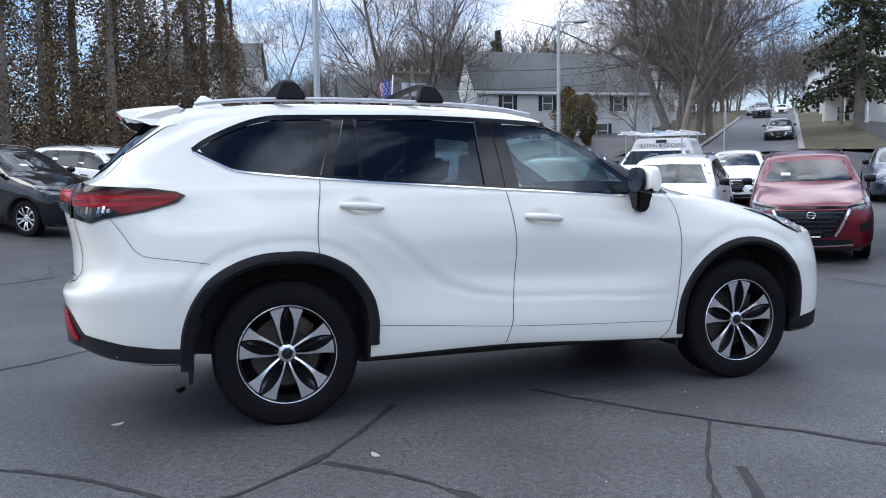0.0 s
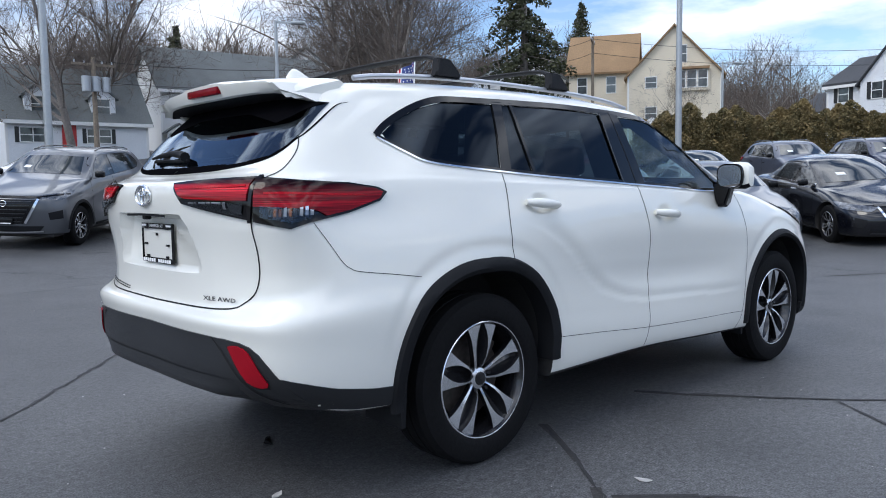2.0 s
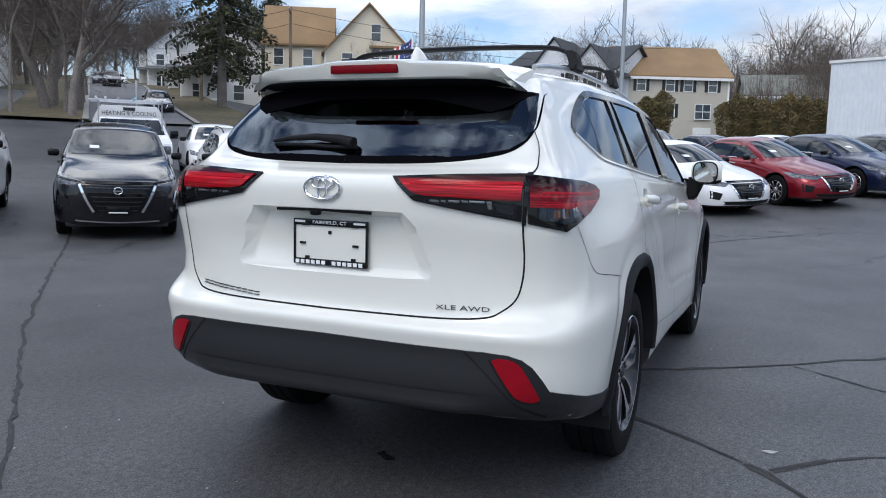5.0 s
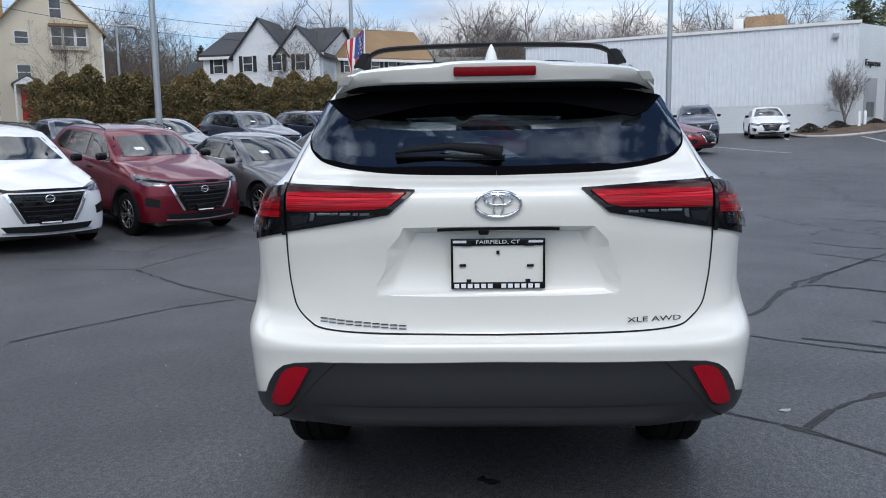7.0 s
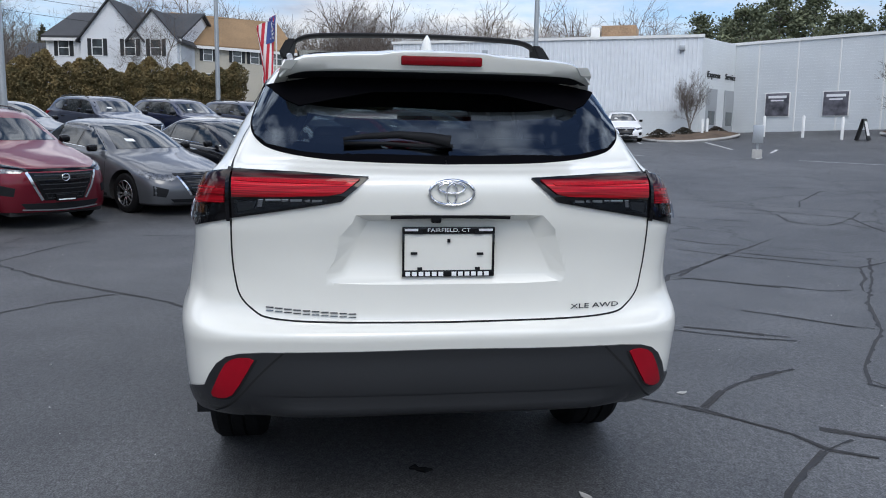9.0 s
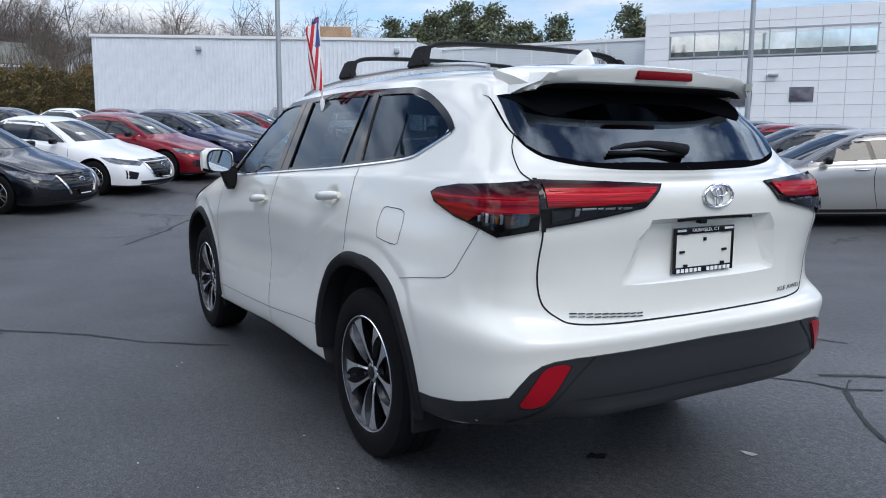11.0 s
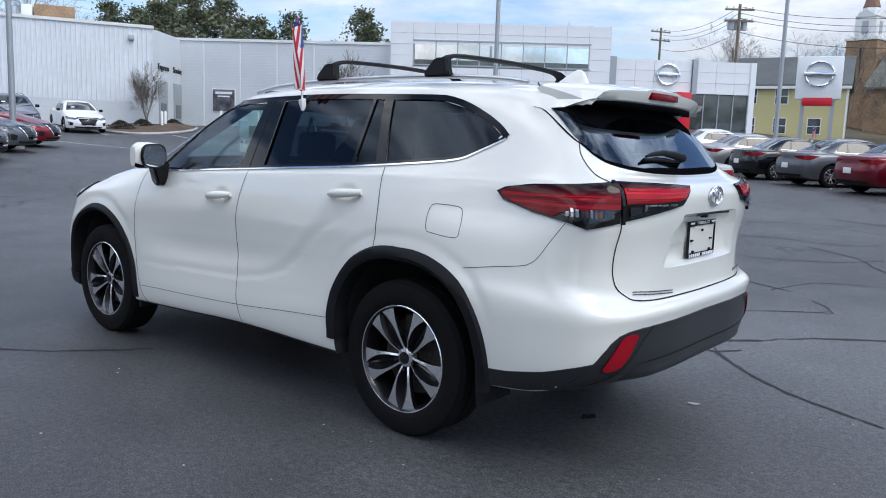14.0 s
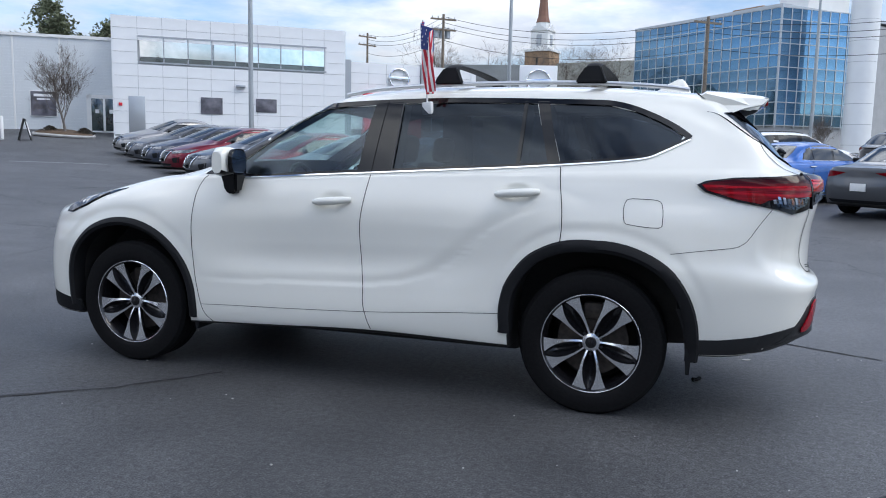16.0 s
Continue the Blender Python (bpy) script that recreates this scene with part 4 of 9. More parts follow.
        skin.patch([(.25, 1.558), (.36, 1.498), (.455, 1.436), (.61, 1.317), (.70, 1.245), (.78, 1.190), (.93, 1.188), (.78, 1.290), (.65, 1.385), (.52, 1.470), (.40, 1.542), (.28, 1.597), (.15, 1.620), (.13, 1.594), (.18, 1.582)], way, .004, .03, .010, bm=fr)
        part("window_surround", fr, GLOSS_BLACK, car, "gloss black window surround", 40)
        # reflection off the window trim, drawn as a thin grey strip
        part("trim_glint", skin.ribbon([(-.286, 1.246), (-.294, 1.43), (-.297, 1.61)], way, .008, .006, .004), GREY_PLASTIC, car, "thin grey strip painted as a reflection off the trim")
        part("panel_gap", skin.ribbon([(-.165, 1.226), (-.182, 1.43), (-.203, 1.628)], way, .005, .0052), SEAM, car, "dark gap between the doors")
        # bright belt strip
        part("belt_strip", skin.ribbon(BELT, way, .007, .007, .006), CHROME, car, "bright metal strip under the windows")
        # panel gaps
        for line in ([(-1.225, 1.285), (-1.233, 1.20), (-1.25, 1.08), (-1.255, .98), (-1.25, .90)],
                     [(-.165, 1.215), (-.145, 1.10), (-.125, .95), (-.128, .80), (-.15, .60), (-.155, .50), (-.175, .42), (-.20, .35)],
                     [(.90, 1.185), (.928, 1.15), (.954, 1.09), (.965, .989), (.967, .817), (.945, .60), (.915, .45), (.885, .36), (.83, .305)],
                     [(-2.258, 1.105), (-2.207, 1.033), (-2.156, .955), (-2.125, .928), (-2.085, .913), (-1.94, .892), (-1.80, .870)],
                     [(-.955, .505), (-.6, .482), (-.2, .452), (.3, .43), (.7, .418), (.905, .41)]):
            part("panel_gap", skin.ribbon(line, way, .0026 if line[0][0] < -2 or line[0][1] < .6 else .0044, .0012, sub=6), SEAM, car, "dark gap between body panels")
        part("fuel_door_gap", skin.ribbon([(-1.60, 1.135), (-1.72, 1.13), (-1.748, 1.10), (-1.752, 1.03), (-1.735, .995), (-1.60, 1.005), (-1.568, 1.02), (-1.56, 1.08), (-1.572, 1.125), (-1.60, 1.135)], way, .003, .0012), SEAM, car, "outline of the fuel door") if s > 0 else None
        # arches
        for x, prof, wide, a0, a1 in ((-1.425, ARCH_R, .064, .06, 3.22), (1.425, ARCH_F, .052, -.10, 3.25)):
            fl = bmesh.new()
            rows = []
            for k in range(41):
                a = a0 + (a1 - a0) * k / 40
                rr1 = arch_radius(prof, a)
                r0 = rr1 - wide
                pin = skin.drop((x + (r0 + .02) * cos(a), .375 + (r0 + .02) * sin(a)), way, 0)[0]
                pout = skin.drop((x + rr1 * cos(a), .375 + rr1 * sin(a)), way, 0)[0]
                yo = max(abs(pin.y), abs(pout.y))
                row = [(x + r0 * cos(a), s * (yo - .09), .375 + r0 * sin(a)), (x + r0 * cos(a), s * (yo + .008), .375 + r0 * sin(a)),
                       (x + (r0 + .02) * cos(a), s * (yo + .020), .375 + (r0 + .02) * sin(a)), (x + (rr1 - .012) * cos(a), s * (abs(pout.y) + .017), .375 + (rr1 - .012) * sin(a)),
                       (x + rr1 * cos(a), s * (abs(pout.y) - .002), .375 + rr1 * sin(a))]
                rows.append([fl.verts.new(p) for p in row])
            for p, q in zip(rows, rows[1:]):
                for j in range(4):
                    fl.faces.new((p[j], p[j + 1], q[j + 1], q[j]))
            bmesh.ops.recalc_face_normals(fl, faces=fl.faces)
            part("wheel_arch", fl, BLACK_PLASTIC, car, "grained black plastic wheel arch", 45)
        # mud flaps
        for x, z0, z1, yo in ((-1.908, .270, .60, .940), (.955, .25, .50, .92)):
            mf = bmesh.new()
            zm = z0 + (z1 - z0) * .6
            add_prism(mf, [(x + .065, z1), (x + .035, z1), (x - .022, zm), (x - .012, z0), (x + .006, z0), (x + .022, zm)], s * .70, s * yo, "y")
            bmesh.ops.recalc_face_normals(mf, faces=mf.faces)
            part("mud_flap", mf, BLACK_PLASTIC, car, "black mud flap")
        # handles
        for x, z in ((-1.013, 1.140), (.047, 1.060)):
            h = bmesh.new()
            p0, p1 = skin.drop((x + .115, z - .008), way, .012)[0], skin.drop((x - .115, z + .012), way, .012)[0]
            out = Vector((0, s * .022, 0))
            add_tube(h, [p0, p0 * .8 + p1 * .2 + out, p0 * .5 + p1 * .5 + out * 1.1, p0 * .2 + p1 * .8 + out, p1], [.013, .022, .024, .022, .015], 10)
            part("door_handle", h, PEARL, car, "body-coloured door handle", 60)
        # mirror
        mr = bmesh.new()
        prof = [(.0, .0, .075, .055), (.03, .002, .095, .074), (.10, .004, .10, .082), (.16, .002, .095, .080), (.190, -.002, .062, .060)]
        rings = []
        for d, dz, hx, hz in prof:
            rings.append([mr.verts.new((.655 + .052 * math.copysign(abs(cos(a)) ** .6, cos(a)) * hx / .1 + .10 * d, s * (.915 + d), 1.268 + dz + hz * math.copysign(abs(sin(a)) ** .7, sin(a)))) for a in [2 * pi * k / 20 for k in range(20)]])
        for r0, r1 in zip(rings, rings[1:]):
            for k in range(20):
                f = mr.faces.new((r0[k], r0[(k + 1) % 20], r1[(k + 1) % 20], r1[k]))
                c = f.calc_center_median()
                f.material_index = 1 if c.z < 1.222 else 0
        for r in (rings[0], rings[-1]):
            mr.faces.new(r)
        bmesh.ops.recalc_face_normals(mr, faces=mr.faces)
        mirror = part("door_mirror", mr, (PEARL, GLOSS_BLACK), car, "white door mirror with black base", 50)
        ft = bmesh.new()
        add_prism(ft, [(.605, 1.235), (.72, 1.235), (.745, 1.19), (.735, 1.10), (.69, 1.075), (.650, 1.09)], s * .885, s * 1.02, "y")
        for v in ft.verts:
            if abs(v.co.y) > .95 and v.co.z < 1.2:
                v.co.y -= s * .07
        bmesh.ops.recalc_face_normals(ft, faces=ft.faces)
        bmesh.ops.bevel(ft, geom=ft.edges[:], offset=.012, segments=2, affect="EDGES")
        part("mirror_foot", ft, GLOSS_BLACK, mirror)
        for nm, ry, rz, x0, x1, mat in (("mirror_rim", .082, .074, .594, .612, GLOSS_BLACK), ("mirror_glass", .074, .066, .590, .598, MIRROR)):
            mg = bmesh.new()
            add_prism(mg, [(s * 1.006 + ry * math.copysign(abs(cos(a)) ** .62, cos(a)), 1.270 + rz * math.copysign(abs(sin(a)) ** .72, sin(a))) for a in [2 * pi * k / 28 for k in range(28)]], x0, x1, "x")
            bmesh.ops.recalc_face_normals(mg, faces=mg.faces)
            part(nm, mg, mat, mirror, "black mirror rim" if mat is GLOSS_BLACK else "mirror glass")
        # tail lamps: the corner and the liftgate pieces
        sl = ("slant", 180 - s * 45)
        def su(x, y):
            a = radians(sl[1])
            return -sin(a) * x + cos(a) * (y * s)
        corner = [(-2.428, .722, 1.272), (-2.30, .838, 1.258), (-2.10, .85, 1.25), (-1.955, .85, 1.232), (-1.905, .848, 1.213), (-1.95, .86, 1.178), (-2.10, .86, 1.135), (-2.27, .85, 1.105), (-2.335, .835, 1.085), (-2.42, .728, 1.112)]
        part("tail_lamp_housing", skin.patch([(su(x, y), z) for x, y, z in corner], sl, .010, .04, .02), GLOSS_BLACK, car, "black tail lamp housing", 40)
        lens = [(-2.42, .732, 1.262), (-2.30, .838, 1.250), (-2.10, .85, 1.242), (-1.97, .85, 1.225), (-1.93, .848, 1.212), (-1.958, .86, 1.186), (-2.10, .86, 1.144), (-2.20, .855, 1.127), (-2.238, .853, 1.146), (-2.28, .85, 1.154), (-2.42, .732, 1.168)]
        part("red_lens", skin.patch([(su(x, y), z) for x, y, z in lens], sl, .016, .02, .008), CORNER_LENS, car, "glossy red tail lamp lens", 40)
        streak = [(-2.39, .755, 1.215), (-2.30, .838, 1.211), (-2.10, .85, 1.205), (-2.01, .85, 1.200), (-2.10, .86, 1.200), (-2.30, .838, 1.205), (-2.39, .755, 1.209)]
        part("light_guide", skin.patch([(su(x, y), z) for x, y, z in streak], sl, .0185, .04, .003), RED_BRIGHT, car, "bright red light guide", 40)
        turn_l = [(-2.40, .752, 1.168), (-2.28, .85, 1.149), (-2.240, .853, 1.138), (-2.27, .85, 1.118), (-2.33, .835, 1.105), (-2.40, .752, 1.128)]
        part("indicator_lens", skin.patch([(su(x, y), z) for x, y, z in turn_l], sl, .012, .03, .006), GLOSS_BLACK, car, "dark bowl of the indicator", 40)
        u0, u1 = sorted((su(-2.385, .765), su(-2.250, .852)))
        w = u1 - u0
        for i in range(9):
            f0 = .03 + .105 * i
            f1 = f0 + .062
            z0, z1 = 1.131 - .004 * sin(pi * f0), 1.163 - .012 * f0 + .003 * (i % 2)
            ends = [(u0 + w * f if s > 0 else u1 - w * f) for f in (f0, f1)]
            part("lamp_facet", skin.patch([(ends[0], z0), (ends[1], z0 + .002), (ends[1], z1 - .002), (ends[0], z1)], sl, .0155 + .002 * (i % 3), .05, .003), (SATIN, CHROME, SATIN, GREY_PLASTIC, AMBER_DIM, SATIN, AMBER_DIM, AMBER_DIM, GREY_PLASTIC)[i], car, "bright reflector facet")
        part("lamp_cover", skin.patch([(su(x, y), z) for x, y, z in turn_l], sl, .0215, .03, .002), TINT_LAMP, car, "clear lamp cover", 40)
        gate = [(.272, 1.254), (.50, 1.265), (.718, 1.272), (.716, 1.118), (.60, 1.138), (.36, 1.180)]
        part("gate_lamp_housing", skin.patch([(s * y, z) for y, z in gate], "B", .010, .05, .02), GLOSS_BLACK, car, "black lamp housing on the liftgate", 40)
        glens = [(.30, 1.247), (.50, 1.256), (.712, 1.262), (.710, 1.188), (.60, 1.190), (.40, 1.198), (.355, 1.207)]
        part("red_lens", skin.patch([(s * y, z) for y, z in glens], "B", .016, .02, .008), GATE_LENS, car, "glossy red tail lamp lens", 40)
        gs = [(.34, 1.238), (.50, 1.240), (.70, 1.243), (.70, 1.236), (.50, 1.233), (.35, 1.231)]
        part("light_guide", skin.patch([(s * y, z) for y, z in gs], "B", .0185, .05, .003), RED_BRIGHT, car, "bright red light guide", 40)
        rev = [(.43, 1.184), (.56, 1.180), (.62, 1.172), (.62, 1.150), (.52, 1.163), (.43, 1.176)]
        part("reversing_lens", skin.patch([(s * y, z) for y, z in rev], "B", .012, .03, .006), GLOSS_BLACK, car, "dark bowl of the reversing lamp", 40)
        part("lamp_facet", skin.patch([(s * y, z) for y, z in ((.632, 1.176), (.695, 1.172), (.690, 1.140), (.640, 1.152))], "B", .0155, .05, .003), GREY_PLASTIC, car, "grey reflector bowl")
        part("lamp_facet", skin.patch([(s * y, z) for y, z in ((.606, 1.184), (.622, 1.184), (.626, 1.158), (.612, 1.160))], "B", .0175, .05, .003), CHROME, car, "bright reflector facet")
        for i, (y0, y1) in enumerate(((.420, .452), (.458, .474), (.484, .520), (.526, .548), (.552, .600))):
            part("lamp_facet", skin.patch([(s * y0, 1.180), (s * y1, 1.178), (s * y1, 1.185), (s * y0, 1.186)], "B", .0165 + .001 * (i % 2), .05, .003), (SATIN, CHROME)[i % 2], car, "bright reflector facet")
        part("lamp_cover", skin.patch([(s * y, z) for y, z in ((.40, 1.186), (.56, 1.183), (.70, 1.180), (.70, 1.130), (.52, 1.160), (.40, 1.178))], "B", .0215, .03, .002), TINT_LAMP, car, "clear lamp cover", 40)
        part("lamp_joint", skin.ribbon([(s * .723, 1.108), (s * .725, 1.18), (s * .723, 1.270)], "B", .012, .0180, .012), GLOSS_BLACK, car, "black joint between the lamp halves")
        # liftgate gap down the side and round the corner
        part("panel_gap", skin.ribbon([(s * .722, 1.115), (s * .724, 1.0), (s * .718, .92), (s * .70, .85), (s * .655, .805), (s * .60, .782), (s * .45, .772), (s * .2, .768), (0, .766)], "B", .006, .0012, sub=6), SEAM, car, "dark gap round the liftgate")
        # slanted side gap from the roof to the lamp
        side = [(skin.drop(p, way, 0)[0], p[1]) for p in ((-2.190, 1.436), (-2.204, 1.405), (-2.219, 1.380), (-2.255, 1.341), (-2.310, 1.299))]
        part("panel_gap", skin.ribbon([(su(q.x, abs(q.y)), z) for q, z in side] + [(su(-2.400, .742), 1.270)], sl, .0042, .0014, sub=6), SEAM, car, "dark gap beside the liftgate")
        # reflector in a black bezel
        bz = [(.545, .676), (.62, .676), (.70, .669), (.745, .655), (.778, .628), (.805, .585), (.828, .535), (.846, .485), (.86, .435), (.80, .425), (.735, .478), (.66, .56)]
        part("reflector_bezel", skin.patch([(s * y, z) for y, z in bz], "B", .0052, .05, .012), GREY_PLASTIC, car, "grey bezel round the reflector", 40)
        rf = [(.648, .650), (.665, .657), (.695, .657), (.722, .650), (.742, .634), (.762, .598), (.780, .558), (.795, .522), (.790, .510), (.770, .508), (.745, .512), (.722, .526), (.700, .558), (.672, .606)]
        part("reflector", skin.patch([(s * y, z) for y, z in rf], "B", .013, .03, .006), REFLECTOR, car, "red rear reflector", 40)
        part("panel_gap", skin.ribbon([(s * y, z) for y, z in ((.552, .677), (.64, .590), (.725, .492), (.80, .432))], "B", .007, .0075, sub=4), SEAM, car, "dark gap beside the reflector")
        part("panel_gap", skin.ribbon([(s * y, z) for y, z in ((.640, .652), (.668, .602), (.698, .552), (.722, .520), (.75, .505), (.795, .504))], "B", .006, .0085, sub=4), SEAM, car, "dark gap round the reflector")
        # side part of the lower cladding
        wrap = [(-2.45, .735, .545), (-2.43, .79, .540), (-2.39, .83, .536), (-2.30, .868, .513), (-2.22, .895, .490), (-2.20, .88, .40), (-2.30, .82, .40), (-2.38, .72, .412), (-2.44, .70, .47)]
        part("lower_cladding", skin.patch([(su(x, y), z) for x, y, z in wrap], sl, .0045, .04, .02), GREY_PLASTIC, car, "grained grey lower cladding", 40)
        part("lower_cladding", skin.patch([(-1.905, .448), (-2.05, .458), (-2.20, .482), (-2.30, .505), (-2.36, .525), (-2.36, .46), (-2.26, .41), (-2.12, .385), (-1.905, .372)], way, .004, .05, .02), GREY_PLASTIC, car, "grained grey lower cladding", 40)
        part("front_cladding", skin.patch([(1.82, .36), (2.0, .385), (2.10, .40), (2.10, .30), (1.95, .285), (1.82, .285)], way, .004, .05, .02), BLACK_PLASTIC, car, "black front lip", 40)
        # headlamp
        hl = [(1.50, 1.085), (1.68, 1.055), (1.86, 1.02), (1.95, .955), (1.97, .92), (1.90, .918), (1.78, .965), (1.66, 1.03)]
        part("headlamp_housing", skin.patch(hl, way, .004, .05, .01), GLOSS_BLACK, car, "dark headlamp housing", 40)
        hl2 = [(1.64, 1.05), (1.86, 1.01), (1.945, .95), (1.955, .93), (1.90, .928), (1.79, .97), (1.70, 1.02)]
        part("headlamp_lens", skin.patch(hl2, way, .008, .05, .005), CLEAR_LENS, car, "clear headlamp lens", 40)
        # roof rail
        rl = bmesh.new()
        pts = [(.10, .598, 1.675), (-.10, .592, 1.708), (-.5, .585, 1.732), (-1.0, .582, 1.740), (-1.4, .578, 1.735), (-1.7, .565, 1.718), (-1.84, .555, 1.700)]
        add_tube(rl, [(x, s * y, z) for x, y, z in spline(pts, 3)], .012, 8)
        part("roof_rail", rl, SATIN, car, "satin roof rail", 60)
    # cross bars
    for x, z in ((-.53, 1.745), (-1.335, 1.745)):
        cb = bmesh.new()
        line = [(x, y, 1.858 - .012 * (y / .5) ** 2 - .060 * abs(y / .588) ** 16) for y in np.linspace(-.575, .575, 41)]
        rings = []
        for p in line:
            rings.append([cb.verts.new((p[0] + .040 * cos(a), p[1], p[2] + .011 * sin(a))) for a in [2 * pi * k / 12 for k in range(12)]])
        for r0, r1 in zip(rings, rings[1:]):
            for k in range(12):
                cb.faces.new((r0[k], r0[(k + 1) % 12], r1[(k + 1) % 12], r1[k]))
        bar = part("cross_bar", cb, BLACK_PLASTIC, car, "black roof rack cross bar", 60)
        for s in (1, -1):
            ft = bmesh.new()
            add_prism(ft, [(x - .085, z - .012), (x + .085, z - .012), (x + .075, z + .02), (x + .035, z + .082), (x - .045, z + .082), (x - .07, z + .02)], s * .572, s * .618, "y")
            for v in ft.verts:
                if v.co.z > z + .05:
                    v.co.y -= s * .022
            bmesh.ops.recalc_face_normals(ft, faces=ft.faces)
            bmesh.ops.bevel(ft, geom=ft.edges[:], offset=.008, segments=2, affect="EDGES")
            part("rack_foot", ft, BLACK_PLASTIC, bar, "black rack foot", 40)
    # rear glass
    half = [(.30, 1.319), (.49, 1.333), (.612, 1.358), (.658, 1.392), (.670, 1.43), (.668, 1.455), (.657, 1.495), (.643, 1.54), (.632, 1.575), (.40, 1.61)]
    part("rear_glass", skin.patch([(.0, 1.313)] + half + [(0, 1.622)] + [(-y, z) for y, z in half[::-1]], "B", .005, .030, .006), TINT, car, "dark tinted rear glass", 60)
    for q in (1, -1):
        edge = [(0, 1.322), (.30, 1.328), (.48, 1.343), (.592, 1.366), (.640, 1.398), (.652, 1.43), (.652, 1.455), (.643, 1.495), (.630, 1.54), (.618, 1.575)]
        part("glass_border", skin.ribbon([(q * y, z) for y, z in edge], "B", .048, .0025, .006, sub=6), FRIT, car, "black border of the rear glass", 60)
        part("glass_border", skin.patch([(0, 1.553), (q * .235, 1.548), (q * .40, 1.515), (q * .505, 1.492), (q * .56, 1.515), (q * .630, 1.572), (q * .40, 1.606), (0, 1.618)], "B", .0075, .030, .003), FRIT, car, "black band along the top of the rear glass", 60)
    part("windscreen", skin.patch(GLASS_F, "F", .001, .08, .004), CLEAR, car, "clear windscreen", 60)
    # spoiler
    sp = bmesh.new()
    secs = []
    for y in np.linspace(-.575, .575, 41):
        e = abs(y) / .595
        hump = .009 / (1 + math.exp((abs(y) - .185) / .012))
        xt = -2.262 + .085 * e ** 4
        fall = max(0.0, (e - .82) / .15) ** 1.6
        zt = 1.686 - .02 * e ** 1.5 - .012 * e ** 8 - .050 * fall + hump
        x0 = -1.90 - .03 * (1 - e)
        zr = 1.722 - .040 * e ** 2.4 - .008 * e ** 10
        zu = 1.622 - .012 * e ** 6 - .022 * fall
        secs.append([sp.verts.new(p) for p in ((x0, y, zr - .01), (x0 - .02, y, zr + .002), ((x0 + xt) / 2, y, (zr + zt) / 2 + .006), (xt + .03, y, zt + .003), (xt + .004, y, zt - .006), (xt + .006, y, zt - .016), (xt + .030, y, zu + .006), (xt + .045, y, zu), (-2.11 + .05 * e, y, 1.606 - .006 * e ** 2), (-2.02 + .03 * e, y, 1.60 - .006 * e))])
    for p, q in zip(secs, secs[1:]):
        for j in range(9):
            sp.faces.new((p[j], p[j + 1], q[j + 1], q[j])).material_index = 1 if j >= 7 else 0
    for q in (secs[0], secs[-1]):
        sp.faces.new(q)
    bmesh.ops.recalc_face_normals(sp, faces=sp.faces)
    spoiler = part("spoiler", sp, (PEARL, BLACK_PLASTIC), car, "white roof spoiler", 30)
    for s in (1, -1):
        fin = bmesh.new()
        add_prism(fin, [(-1.90, 1.672), (-2.04, 1.664), (-2.20, 1.655), (-2.228, 1.652), (-2.205, 1.624), (-2.117, 1.603), (-2.008, 1.560), (-1.932, 1.636)], s * .582, s * .622, "y")
        for v in fin.verts:
            v.co.y -= s * .80 * (v.co.z - 1.56)
        bmesh.ops.recalc_face_normals(fin, faces=fin.faces)
        part("spoiler_side", fin, PEARL, spoiler)
        sg = bmesh.new()
        add_tube(sg, [(x, s * (.624 - .80 * (z - 1.56)), z) for x, z in ((-1.866, 1.699), (-1.900, 1.668), (-1.932, 1.637), (-1.970, 1.598), (-2.008, 1.559))], .0035, 6)
        part("panel_gap", sg, SEAM, car, "dark gap beside the liftgate")
    part("high_brake_lamp", box_bm(-2.262, -2.21, -.146, .146, 1.643, 1.676, .006), RED_LENS, spoiler, "red high brake lamp")
    # wiper
    wp = bmesh.new()
    line = [Vector(skin.drop((y, z), "B", .03)[0]) for y, z in ((-.02, 1.355), (.05, 1.368), (.16, 1.378), (.28, 1.370), (.35, 1.360))]
    add_tube(wp, line, [.022, .018, .013, .010, .006], 8)
    add_tube(wp, [Vector(skin.drop((y, 1.352 + .006 * (y > .1)), "B", .012)[0]) for y in (-.03, .1, .2, .35)], .008, 6)
    part("rear_wiper", wp, BLACK_PLASTIC, car, "black rear wiper", 60)
    # antenna fin
    an = bmesh.new()
    rows = []
    for t in np.linspace(0, 1, 7):
        hgt, hw, ln = .085 * t, .032 * (1 - t) ** .7 + .003, .10 * (1 - t) ** .8 + .012
        rows.append([an.verts.new((-1.735 - .045 * t + ln * cos(a), hw * sin(a), 1.722 + hgt)) for a in [2 * pi * k / 14 for k in range(14)]])
    for r0, r1 in zip(rows, rows[1:]):
        for k in range(14):
            an.faces.new((r0[k], r0[(k + 1) % 14], r1[(k + 1) % 14], r1[k]))
    an.faces.new(rows[-1])
    part("antenna_fin", an, PEARL, car, "white shark fin antenna", 60)
    # rear bumper cladding
    cl = [(-.548, .677), (0, .682), (.548, .677), (.66, .562), (.735, .478), (.80, .432), (.70, .426), (.40, .430), (0, .432), (-.40, .430), (-.70, .426), (-.80, .432), (-.735, .478), (-.66, .562)]
    cb = skin.patch(cl, "B", .005, .022, .02)
    part("bumper_cladding", cb, GREY_PLASTIC, car, "grained dark grey bumper cladding with a lip below", 50)
    lip, prev = bmesh.new(), None
